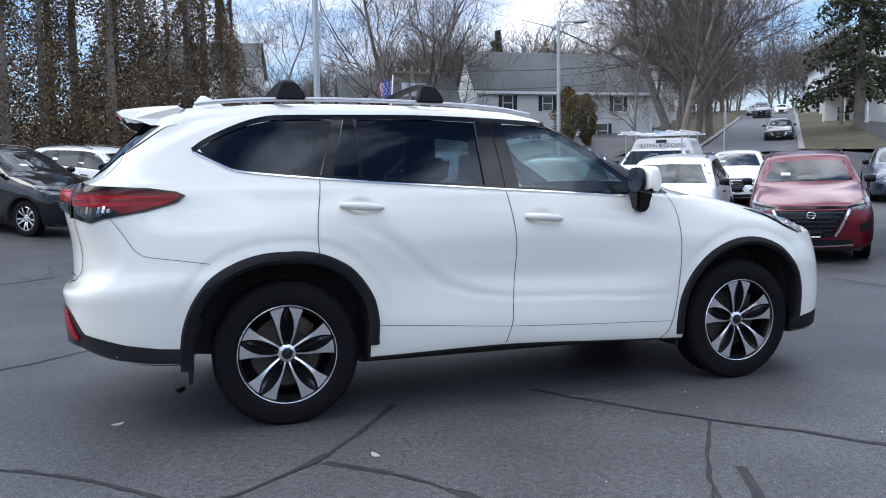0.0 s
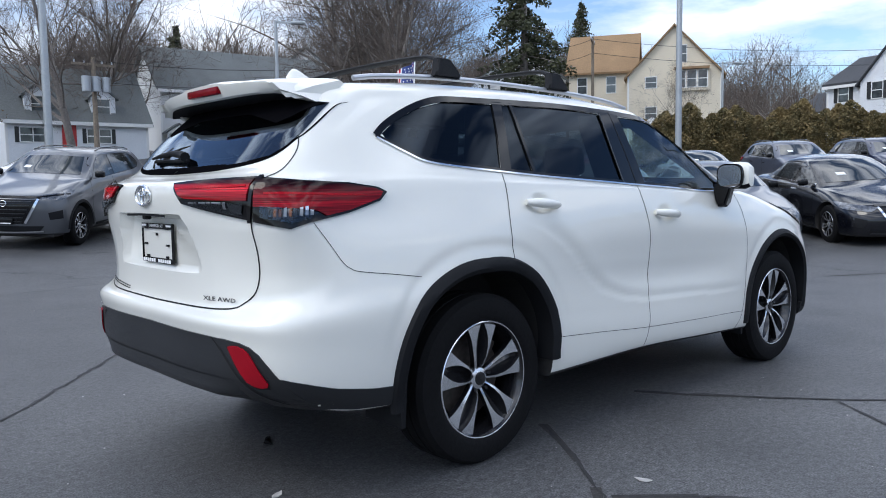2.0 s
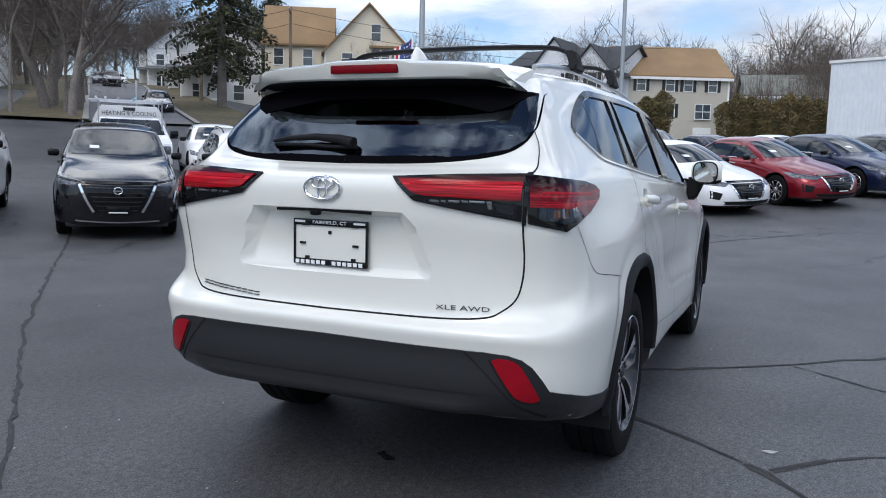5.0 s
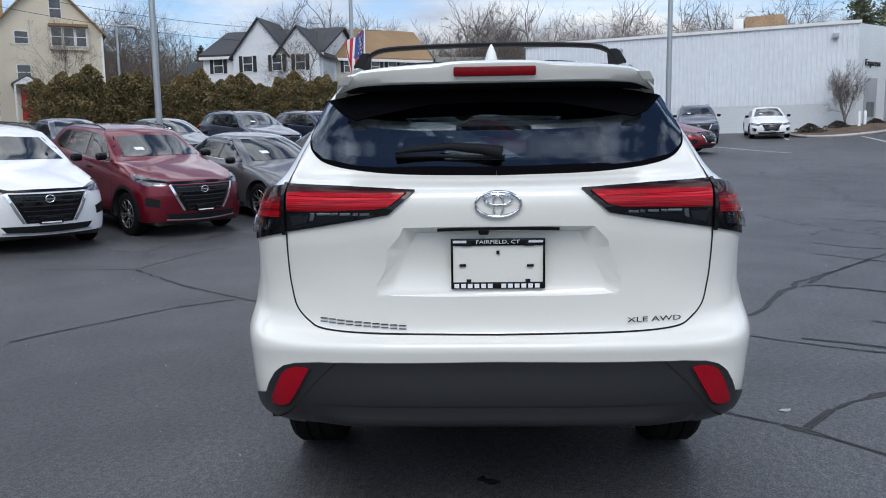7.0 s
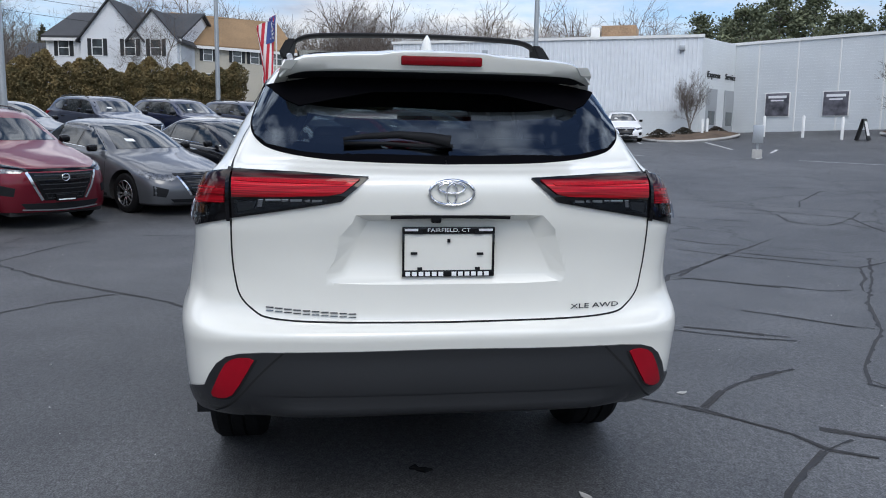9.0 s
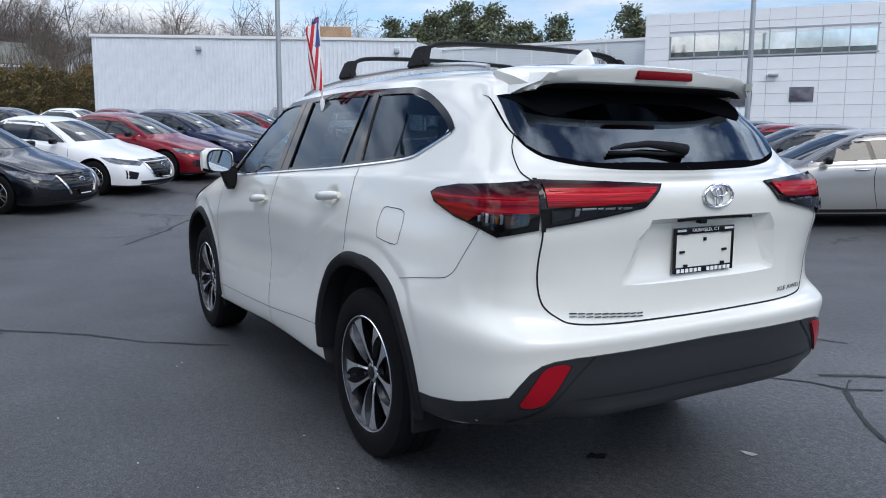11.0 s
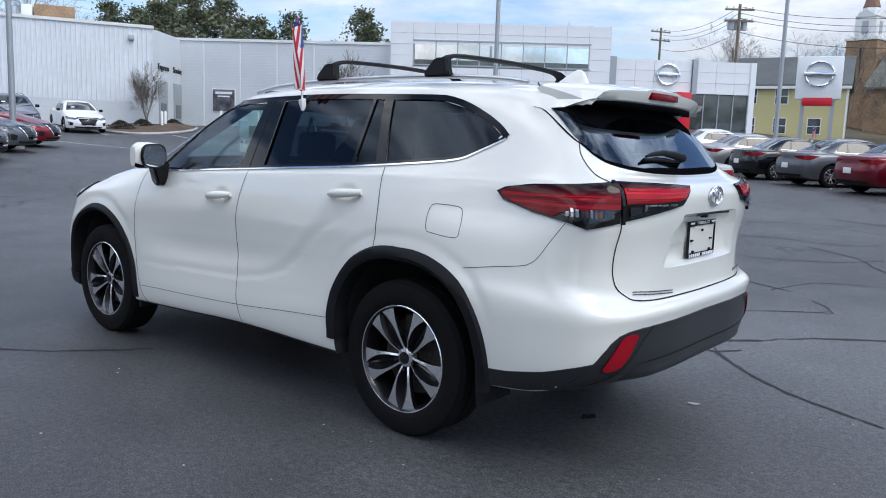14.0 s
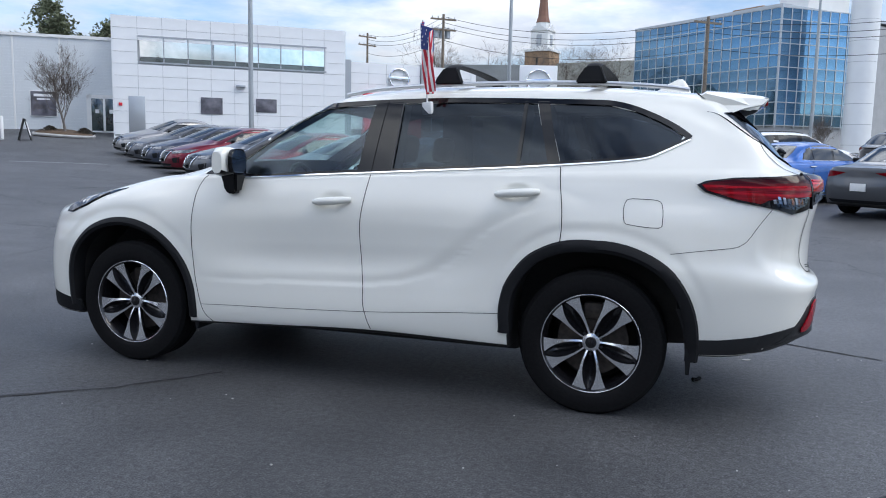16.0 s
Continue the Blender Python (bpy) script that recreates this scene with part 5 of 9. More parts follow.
    for y in np.linspace(-.68, .68, 47):
        k = min(1.0, (.68 - abs(y)) / .16) ** .7
        row = []
        for z, out in ((.522, .003), (.500, .008), (.482, .022), (.464, .042), (.452, .050), (.440, .046), (.433, .030), (.432, -.02)):
            p = skin.drop((y, z), "B", .005)[0]
            row.append(lip.verts.new((p.x - out * k, y, z)))
        if prev:
            for p, q, u, w in zip(prev, prev[1:], row[1:], row):
                lip.faces.new((p, q, u, w))
        prev = row
    bmesh.ops.recalc_face_normals(lip, faces=lip.faces)
    part("bumper_lip", lip, GREY_PLASTIC, car, "grained grey lip along the lower bumper", 60)
    part("gate_grip", skin.ribbon([(-.20, 1.128), (0, 1.131), (.20, 1.128)], "B", .010, .006, .006), GLOSS_BLACK, car, "dark grip slot")
    part("rear_camera", box_bm(-2.525, -2.495, .03, .065, 1.108, 1.13, .006), GLOSS_BLACK, car, "small black camera")
    plate_x = -2.484
    pl = bmesh.new()
    for y0, y1, z0, z1 in ((-.158, .158, 1.068, 1.092), (-.158, .158, .922, .944), (-.158, -.150, .94, 1.07), (.150, .158, .94, 1.07)):
        add_box(pl, plate_x - .008, plate_x + .004, y0, y1, z0, z1, .002)
    pf = part("plate_frame", pl, GLOSS_BLACK, car, "black dealer plate frame without a plate")
    part("plate_back", box_bm(plate_x - .001, plate_x + .003, -.152, .152, .94, 1.075), PEARL, pf)
    for y, z, wy, wz in ((.105, 1.075, .016, .008), (-.105, 1.075, .016, .008), (.118, 1.002, .011, .004), (-.108, 1.000, .011, .004), (.0, 1.045, .005, .006), (.098, .948, .008, .006), (-.10, .948, .008, .006)):
        part("screw_slot", box_bm(plate_x - .009, plate_x - .002, y - wy, y + wy, z - wz, z + wz), BLACK_PLASTIC, pf)
    for y0, y1 in ((.150, .105), (-.102, -.150)):
        part("print_bar", box_bm(plate_x - .0095, plate_x - .008, min(y0, y1), max(y0, y1), 1.078, 1.086), WHITE_TEXT, pf, "small white print")
    # dealer name as plain white bars
    for k in range(13):
        if k != 6:
            part("print_bar", box_bm(plate_x - .0095, plate_x - .008, .131 - .0225 * k, .147 - .0225 * k, .925, .939), WHITE_TEXT, pf, "white print bar")
    lettering("FAIRFIELD, CT", .0175, (plate_x - .0088, .072, 1.0755), pf, WHITE_TEXT, .145)
    # badges
    em = bmesh.new()
    ex = skin.drop((0, 1.21), "B", 0)[0].x - .008
    def ring(cy, cz, ry, rz, t):
        add_tube(em, [(ex, cy + ry * cos(a), cz + rz * sin(a)) for a in [2 * pi * k / 28 for k in range(29)]], t, 6)
    ring(0, 1.211, .074, .041, .0062)
    part("badge", em, CHROME, car, "round chrome badge", 60)
    em = bmesh.new()
    ring(0, 1.226, .044, .017, .005)
    ring(0, 1.206, .017, .034, .005)
    part("badge", em, CHROME, car, "chrome inner badge loops", 60)
    for k in range(10):
        y0 = .612 - .0305 * k
        z = .812 - .0022 * k
        for lo, hi in ((-.0075, -.0035), (.0035, .0075)):
            part("badge_bar", skin.patch([(y0, z + lo), (y0 - .025, z + lo), (y0 - .025, z + hi), (y0, z + hi)], "B", .005, .05, .004), BADGE, car)
    pa, pb = skin.drop((-.43, .812), "B", 0)[0], skin.drop((-.63, .812), "B", 0)[0]
    lettering("XLE AWD", .024, (pa.x - .010, -.432, .804), car, BADGE, .192, 180 + math.degrees(atan2(pb.x - pa.x, .2)))
    # underside
    part("underbody", box_bm(-1.0, 2.0, -.66, .66, .24, .42, .03), INTERIOR, car, "dark underbody")
    part("underbody", box_bm(-2.20, -1.0, -.45, .45, .36, .50, .05), INTERIOR, car, "dark spare wheel well and silencer")
    # cabin
    for x, y in ((.25, .38), (.25, -.38), (-.72, .38), (-.72, -.38), (-1.55, .33), (-1.55, -.33)):
        st = bmesh.new()
        hgt = 1.26 if x > 0 else 1.20
        add_box(st, x - .28, x + .28, y - .25, y + .25, .62, .80, .05)
        add_box(st, -.09, .09, y - .24, y + .24, 0, hgt - .72, .05, m=pose(x - .27, 0, .74, 0, -14, 0))
        add_box(st, -.05, .05, y - .13, y + .13, 0, .17, .04, m=pose(x - .43, 0, hgt + .02, 0, -8, 0))
        part("seat", st, SEAT, car, "grey leather seat", 50)
    part("dashboard", box_bm(.52, .98, -.74, .74, .85, 1.15, .06), INTERIOR, car, "dark dashboard")
    sw = bmesh.new()
    add_tube(sw, [Vector((.50 + .05 * sin(a), .38 + .18 * cos(a), 1.08 + .17 * sin(a))) for a in [2 * pi * k / 24 for k in range(25)]], .016, 8)
    add_box(sw, .49, .53, .30, .46, 1.02, 1.12, .02)
    part("steering_wheel", sw, INTERIOR, car, "black steering wheel", 60)
    for x in (-1.425, 1.425):
        for s in (1, -1):
            wheel(car, x, s * .925, .378, .380, .259, .235, turn=0 if s > 0 else 36)
    return car, skin


def lettering(text, size, place, parent, mat, width=None, facing=180, depth=0.0008):
    """Upright flat letters that face the rear (facing 180) or another way; place is the left end of the base line as a reader sees it."""
    cu = bpy.data.curves.new("text", "FONT")
    cu.body, cu.size, cu.extrude, cu.resolution_u = text, size, depth, 2
    tmp = new("text", cu)
    dg = bpy.context.evaluated_depsgraph_get()
    me = bpy.data.meshes.new_from_object(tmp.evaluated_get(dg))
    bpy.data.objects.remove(tmp)
    bpy.data.curves.remove(cu)
    xs = [v.co.x for v in me.vertices]
    k = width / (max(xs) - min(xs)) if width else 1.0
    x_min = min(xs)
    # reader looks along +x when facing is 180: text runs towards -y
    m = Matrix.Translation(place) @ pose(0, 0, 0, 0, 0, facing + 90) @ pose(0, 0, 0, 90, 0, 0) @ Matrix.Diagonal((k, 1, 1, 1)) @ Matrix.Translation((-x_min, 0, 0))
    me.transform(m)
    me.materials.clear()
    me.materials.append(mat)
    ob = new("lettering", me)
    ob.parent = parent
    return tagged(ob, "lettering")


HERO, HERO_SKIN = hero()


# ---------------------------------------------------------------- parked cars
def scaled(net, kx, ky, kz):
    return [[(x * kx, y * ky, z * kz) for x, y, z in row] for row in net]


SEDAN_NET = [
    [(-2.10, 0, .24), (-2.10, .4, .24), (-2.05, .65, .24), (-1.98, .76, .23), (-1.85, .80, .22), (-1.65, .82, .20), (-1.33, .82, .19), (-.9, .83, .18), (-.2, .83, .18), (.45, .83, .18), (.95, .83, .18), (1.38, .82, .18), (1.75, .80, .18), (2.0, .70, .18), (2.15, .45, .18), (2.25, 0, .18)],
    [(-2.22, 0, .30), (-2.21, .4, .30), (-2.14, .68, .29), (-2.04, .81, .27), (-1.9, .86, .25), (-1.65, .885, .24), (-1.33, .89, .23), (-.9, .895, .22), (-.2, .895, .22), (.45, .895, .22), (.95, .89, .22), (1.38, .885, .22), (1.78, .86, .22), (2.07, .76, .22), (2.25, .48, .22), (2.36, 0, .22)],
    [(-2.29, 0, .50), (-2.28, .4, .50), (-2.20, .70, .50), (-2.08, .84, .49), (-1.9, .895, .48), (-1.65, .912, .47), (-1.33, .92, .46), (-.9, .912, .44), (-.2, .905, .43), (.45, .905, .42), (.95, .91, .42), (1.38, .915, .42), (1.8, .885, .42), (2.10, .78, .41), (2.29, .49, .40), (2.39, 0, .40)],
    [(-2.29, 0, .66), (-2.28, .4, .66), (-2.20, .70, .66), (-2.07, .84, .67), (-1.9, .89, .67), (-1.65, .908, .67), (-1.33, .915, .66), (-.9, .90, .65), (-.2, .89, .64), (.45, .89, .63), (.95, .90, .62), (1.38, .905, .61), (1.78, .875, .58), (2.07, .77, .56), (2.26, .48, .55), (2.36, 0, .55)],
    [(-2.24, 0, .84), (-2.23, .4, .85), (-2.16, .68, .86), (-2.05, .80, .87), (-1.88, .85, .87), (-1.65, .875, .86), (-1.33, .89, .85), (-.9, .885, .83), (-.2, .88, .81), (.45, .88, .79), (.95, .88, .77), (1.35, .865, .75), (1.70, .83, .72), (1.97, .73, .69), (2.15, .46, .68), (2.24, 0, .68)],
    [(-2.23, 0, 1.00), (-2.22, .38, 1.0), (-2.15, .62, .99), (-2.02, .73, .985), (-1.85, .785, .98), (-1.62, .82, .97), (-1.33, .845, .96), (-.9, .855, .94), (-.2, .855, .92), (.45, .85, .90), (.92, .835, .88), (1.3, .79, .86), (1.6, .71, .82), (1.82, .58, .77), (1.96, .36, .76), (2.02, 0, .76)],
    [(-1.95, 0, 1.035), (-1.94, .34, 1.03), (-1.88, .56, 1.025), (-1.78, .66, 1.02), (-1.68, .73, 1.01), (-1.52, .77, 1.0), (-1.3, .80, .985), (-.9, .825, .965), (-.2, .83, .945), (.45, .828, .925), (.85, .81, .915), (1.1, .72, .915), (1.30, .60, .90), (1.45, .46, .885), (1.54, .28, .88), (1.58, 0, .88)],
    [(-1.62, 0, 1.06), (-1.61, .32, 1.06), (-1.57, .52, 1.055), (-1.52, .62, 1.05), (-1.46, .69, 1.04), (-1.38, .735, 1.03), (-1.22, .77, 1.015), (-.9, .795, 1.0), (-.2, .805, .985), (.40, .805, .965), (.78, .79, .955), (.92, .69, .965), (1.02, .56, .975), (1.09, .40, .98), (1.13, .2, .985), (1.14, 0, .985)],
    [(-1.18, 0, 1.27), (-1.17, .30, 1.265), (-1.14, .46, 1.26), (-1.10, .55, 1.25), (-1.06, .61, 1.245), (-1.0, .645, 1.24), (-.9, .665, 1.24), (-.7, .68, 1.24), (-.2, .69, 1.23), (.15, .69, 1.215), (.34, .68, 1.20), (.42, .60, 1.21), (.48, .47, 1.22), (.52, .33, 1.23), (.55, .17, 1.235), (.56, 0, 1.24)],
    [(-.90, 0, 1.385), (-.90, .28, 1.38), (-.88, .41, 1.375), (-.85, .49, 1.37), (-.82, .54, 1.365), (-.78, .565, 1.362), (-.72, .58, 1.365), (-.55, .59, 1.37), (-.25, .595, 1.368), (-.05, .595, 1.355), (.06, .585, 1.34), (.10, .50, 1.35), (.13, .39, 1.36), (.16, .27, 1.37), (.17, .14, 1.375), (.18, 0, 1.378)],
    [(-.68, 0, 1.432), (-.68, .2, 1.43), (-.67, .28, 1.428), (-.65, .32, 1.425), (-.63, .35, 1.423), (-.6, .36, 1.422), (-.56, .37, 1.423), (-.45, .37, 1.425), (-.28, .37, 1.424), (-.18, .37, 1.418), (-.12, .36, 1.414), (-.10, .32, 1.416), (-.09, .25, 1.42), (-.08, .18, 1.424), (-.08, .09, 1.426), (-.08, 0, 1.427)],
    [(-.6, 0, 1.437), (-.6, 0, 1.437), (-.59, 0, 1.437), (-.58, 0, 1.438), (-.56, 0, 1.438), (-.54, 0, 1.438), (-.5, 0, 1.439), (-.42, 0, 1.44), (-.3, 0, 1.44), (-.24, 0, 1.438), (-.2, 0, 1.437), (-.19, 0, 1.437), (-.18, 0, 1.436), (-.18, 0, 1.436), (-.18, 0, 1.436), (-.18, 0, 1.436)],
]

CAR_GLASS = material("dark_reflecting_car_glass", (0.012, 0.017, 0.020), 0.03, 0.0, 0.2, 0.15, 3, 1.2, spec=0.45)
HEADLAMP = material("headlamp_glass", (0.15, 0.155, 0.165), 0.12, 0.5, 0.4, 0.7, 40, 15)
PAPER = material("white_paper", (0.82, 0.82, 0.80), 0.7, var=0.03)
PAINTS = {
    "white": paint("white_car_paint", (0.80, 0.80, 0.80)), "black": paint("black_car_paint", (0.004, 0.0045, 0.007), 0.0, 0.16), "gray": paint("gunmetal_car_paint", (0.10, 0.105, 0.115), 0.5),
    "red": paint("scarlet_car_paint", (0.22, 0.006, 0.014), 0.5), "maroon": paint("maroon_car_paint", (0.150, 0.005, 0.016), 0.5), "navy": paint("deep_blue_car_paint", (0.008, 0.014, 0.045), 0.4),
    "silver": paint("silver_car_paint", (0.33, 0.32, 0.31), 0.7), "blue": paint("bright_blue_car_paint", (0.008, 0.095, 0.36), 0.4), "slate": paint("slate_blue_car_paint", (0.045, 0.055, 0.085), 0.4),
    "brown": paint("dark_bronze_car_paint", (0.075, 0.068, 0.062), 0.5),
}


def parked_car(kind):
    """A plain-badged hatchback SUV or saloon, nose to +x, standing at the origin."""
    suv = kind == "suv"
    car = new("parked_suv" if suv else "parked_sedan")
    net = scaled(HERO_NET, .90, .95, .955) if suv else SEDAN_NET
    hubs = ((-1.425 * .90, 1.425 * .90), .345, .94 * .95) if suv else ((-1.33, 1.38), .33, .905)
    bm = body_bm(net, 3, 2)
    skin = Skin(bm)
    cut = []
    for x in hubs[0]:
        for s in (1, -1):
            c = bmesh.new()
            r = hubs[1] + .065
            add_prism(c, [(x + r * cos(2 * pi * k / 28), hubs[1] + r * sin(2 * pi * k / 28)) for k in range(28)], s * .58, s * 1.3, "y", 1)
            bmesh.ops.recalc_face_normals(c, faces=c.faces)
            cut.append(c)
    me = carve(bm, cut, (PAINTS["white"], INTERIOR))
    me.polygons.foreach_set("use_smooth", [True] * len(me.polygons))
    me.set_sharp_from_angle(angle=radians(32))
    body = new("body", me)
    body.parent = car

    def k(poly):
        return [(x * .90, z * .955) for x, z in poly] if suv else poly
    if suv:
        wins = [k(w) for w in (WIN_F, WIN_R, WIN_Q)]
        screen = [(y * .95, z * .955) for y, z in GLASS_F]
        back = [(y * .95, z * .955) for y, z in WIN_B] + [(-y * .95, z * .955) for y, z in WIN_B[-2:0:-1]]
    else:
        wins = [[(.72, .985), (.40, .985), (-.08, 1.0), (-.03, 1.20), (-.01, 1.335), (.10, 1.318), (.30, 1.215), (.52, 1.10)],
                [(-.15, 1.003), (-.80, 1.025), (-.78, 1.20), (-.72, 1.335), (-.40, 1.35), (-.06, 1.34), (-.10, 1.20)],
                [(-.84, 1.028), (-1.16, 1.05), (-1.06, 1.17), (-.93, 1.27), (-.78, 1.325), (-.82, 1.20)]]
        screen = [(.66, 1.005), (.30, 1.025), (-.30, 1.025), (-.66, 1.005), (-.56, 1.20), (-.47, 1.345), (0, 1.365), (.47, 1.345), (.56, 1.20)]
        back = [(.55, 1.085), (0, 1.095), (-.55, 1.085), (-.50, 1.24), (-.42, 1.345), (0, 1.365), (.42, 1.345), (.50, 1.24)]
    for s, way in ((1, "L"), (-1, "R")):
        around = k([(x, z - .004) for x, z in BELT if x < .9] + [(-1.70, 1.545), (-1.58, 1.594), (-1.47, 1.621), (-1.16, 1.632), (-.55, 1.638), (-.16, 1.626), (.17, 1.605), (.30, 1.575), (.52, 1.455), (.70, 1.32)]) if suv else [(.75, .978), (-.10, .992), (-.84, 1.017), (-1.19, 1.044), (-1.06, 1.19), (-.92, 1.29), (-.75, 1.350), (-.40, 1.364), (-.03, 1.350), (.12, 1.328), (.32, 1.225), (.54, 1.11)]
        part("window_surround", skin.patch(around, way, .0015, .12, .004), GLOSS_BLACK, car, "black window surround", 50)
        edge = around[:len(around) // 3]
        part("belt_strip", skin.ribbon(edge, way, .006, .006, .004, smooth=False), CHROME if not suv else GLOSS_BLACK, car, "strip under the windows")
        for w in wins:
            part("side_window", skin.patch(w, way, .006, .12, .004), CAR_GLASS, car, "dark side window", 50)
        for x, r in ((hubs[0][0], hubs[1]), (hubs[0][1], hubs[1])):
            if suv:
                fl = bmesh.new()
                pts = [(x + (r + .085) * cos(a), r + (r + .085) * sin(a)) for a in np.linspace(-.05, pi + .05, 22)]
                skin.ribbon(pts, way, .05, .006, .01, bm=fl, smooth=False)
                part("wheel_arch", fl, BLACK_PLASTIC, car, "black arch trim")
        zb = .40 if suv else .28
        part("sill", skin.ribbon(k([(-.88, .36), (.2, .345), (.86, .34)]) if suv else [(-.85, .27), (.1, .26), (.9, .26)], way, .05, .004, .01), BLACK_PLASTIC, car, "black sill")
        bx = .62 if suv else .55
        bz = 1.20 if suv else 1.0
        mr = bmesh.new()
        add_box(mr, bx - .05, bx + .06, min(s * .85, s * 1.02), max(s * .85, s * 1.02), bz - .05, bz + .07, .035)
        part("door_mirror", mr, GLOSS_BLACK, car, "door mirror", 50)
        for x, z in (((.0, 1.0), (-.95, 1.04)) if suv else ((.05, .86), (-.95, .88))):
            p0, p1 = skin.drop((x + .10, z), way, .012)[0], skin.drop((x - .10, z + .008), way, .012)[0]
            h = bmesh.new()
            add_tube(h, [p0, p0 * .5 + p1 * .5 + Vector((0, s * .02, 0)), p1], [.01, .016, .012], 8)
            part("door_handle", h, SATIN if not suv else BLACK_PLASTIC, car, "door handle")
        for line in ([[(-.155, .96), (-.11, .75), (-.13, .5), (-.17, .28)], [(.80, .93), (.84, .7), (.82, .45), (.75, .27)], [(-.86, 1.0), (-.92, .8), (-1.0, .66)]] if not suv else [k([(-.165, 1.2), (-.125, .9), (-.15, .6), (-.19, .36)]), k([(.875, 1.17), (.94, .85), (.91, .5), (.82, .31)]), k([(-1.22, 1.28), (-1.25, 1.05), (-1.25, .9)])]):
            part("panel_gap", skin.ribbon(line, way, .009, .0015), SEAM, car)
        # lamps
        if suv:
            hl = [(.47, .885), (.64, .925), (.84, .965), (.855, .90), (.80, .825), (.60, .83)]
            tl = [(.36, 1.17), (.70, 1.195), (.80, 1.18), (.80, 1.06), (.66, 1.07)]
            side_t = k([(-1.98, 1.235), (-2.30, 1.24), (-2.36, 1.10), (-2.2, 1.12)])
        else:
            hl = [(.42, .665), (.62, .70), (.84, .735), (.85, .70), (.78, .625), (.55, .60)]
            tl = [(.30, .905), (.60, .925), (.80, .93), (.82, .86), (.74, .80), (.55, .825)]
            side_t = [(-1.70, .925), (-1.98, .93), (-2.14, .88), (-2.14, .80), (-2.0, .80)]
        part("headlamp", skin.patch([(s * y, z) for y, z in hl], "F", .006, .06, .012), HEADLAMP, car, "clear headlamp", 40)
        sh = k([(1.62, 1.04), (1.86, 1.01), (2.0, .94), (1.96, .90), (1.80, .945)]) if suv else [(1.52, .745), (1.80, .735), (2.02, .66), (1.96, .625), (1.75, .655)]
        part("headlamp", skin.patch(sh, way, .006, .06, .012), HEADLAMP, car, "clear headlamp", 40)
        part("tail_lamp", skin.patch([(s * y, z) for y, z in tl], "B", .006, .06, .012), RED_LENS, car, "red tail lamp", 40)
        part("tail_lamp", skin.patch(side_t, way, .006, .06, .012), RED_LENS, car, "red tail lamp", 40)
        if suv:
            part("lamp_pocket", skin.ribbon([(s * .50, .872), (s * .66, .895), (s * .84, .915)], "F", .018, .012, .008), GLOSS_BLACK, car, "black line through the headlamp")
        # lower lamp pockets
        fp = [(.66, .62), (.82, .66), (.83, .52), (.68, .50)] if suv else [(.62, .47), (.80, .52), (.80, .36), (.66, .34)]
        part("bumper_pocket", skin.patch([(s * y, z) for y, z in fp], "F", .004, .06, .01), BLACK_PLASTIC, car, "black bumper pocket", 40)
    part("windscreen", skin.patch(screen, "F", .004, .05, .004), CAR_GLASS, car, "windscreen", 60)
    part("rear_glass", skin.patch(back, "B", .003, .12, .004), CAR_GLASS, car, "rear glass", 60)
    # nose: dark mesh grille between bright slanting bars, lower intake, badge
    zt, zb, w0, w1 = (.84, .44, .50, .30) if suv else (.66, .36, .42, .26)
    part("grille", skin.patch([(w0, zt), (-w0, zt), (-w1, zb), (w1, zb)], "F", .005, .06, .012), GLOSS_BLACK, car, "black grille", 40)
    for i in range(6):
        z = zb + (zt - zb) * (i + .5) / 6
        w = w1 + (w0 - w1) * (z - zb) / (zt - zb) - .05
        part("grille_bar", skin.ribbon([(-w, z), (0, z), (w, z)], "F", .014, .012, .006), GREY_PLASTIC, car)
    for i in range(-4, 5):
        y = i * w1 / 4.6
        part("grille_bar", skin.ribbon([(y, zb + .02), (y * 1.25, zt - .02)], "F", .010, .014, .006, smooth=False), BLACK_PLASTIC, car)
    for q in (1, -1):
        part("grille_frame", skin.ribbon([(q * (w0 + .02), zt + .005), (q * (w1 + .13), zb + .19), (q * (w1 + .03), zb + .01)], "F", .034, .020, .014), CHROME, car, "bright slanting grille bar")
    part("grille_surround", skin.ribbon([(w0 + .05, zt + .03), (0, zt + .036), (-w0 - .05, zt + .03)], "F", .030, .012, .010), GLOSS_BLACK, car, "black strip over the grille")
    zi = (.40, .30) if suv else (.31, .24)
    part("lower_intake", skin.patch([(.60, zi[0]), (-.60, zi[0]), (-.52, zi[1]), (.52, zi[1])], "F", .006, .08, .01), BLACK_PLASTIC, car, "black lower intake", 40)
    part("lip_strip", skin.ribbon([(-.58, zi[1] + .01), (0, zi[1] - .005), (.58, zi[1] + .01)], "F", .018, .012, .01), SATIN if suv else GREY_PLASTIC, car, "lip strip under the intake")
    bz = zt - .07
    bx = skin.drop((0, bz), "F", .016)[0].x
    bg = bmesh.new()
    add_tube(bg, [(bx, .058 * cos(a), bz + .05 * sin(a)) for a in [2 * pi * q / 20 for q in range(21)]], .008, 6)
    add_box(bg, bx - .005, bx + .006, -.066, .066, bz - .009, bz + .009)
    part("badge", bg, CHROME, car, "round chrome badge", 60)
    px = skin.drop((0, zb + .05), "F", .02)[0].x
    part("plate_holder", box_bm(px - .01, px + .012, -.16, .16, zb - .01, zb + .09, .004), GLOSS_BLACK, car, "black plate holder")
    part("print_bar", box_bm(px + .012, px + .014, -.13, .13, zb + .0, zb + .018), WHITE_TEXT, car)
    # tail: plate recess, dark lower bumper, badge
    rz = (.92, .40) if suv else (.62, .30)
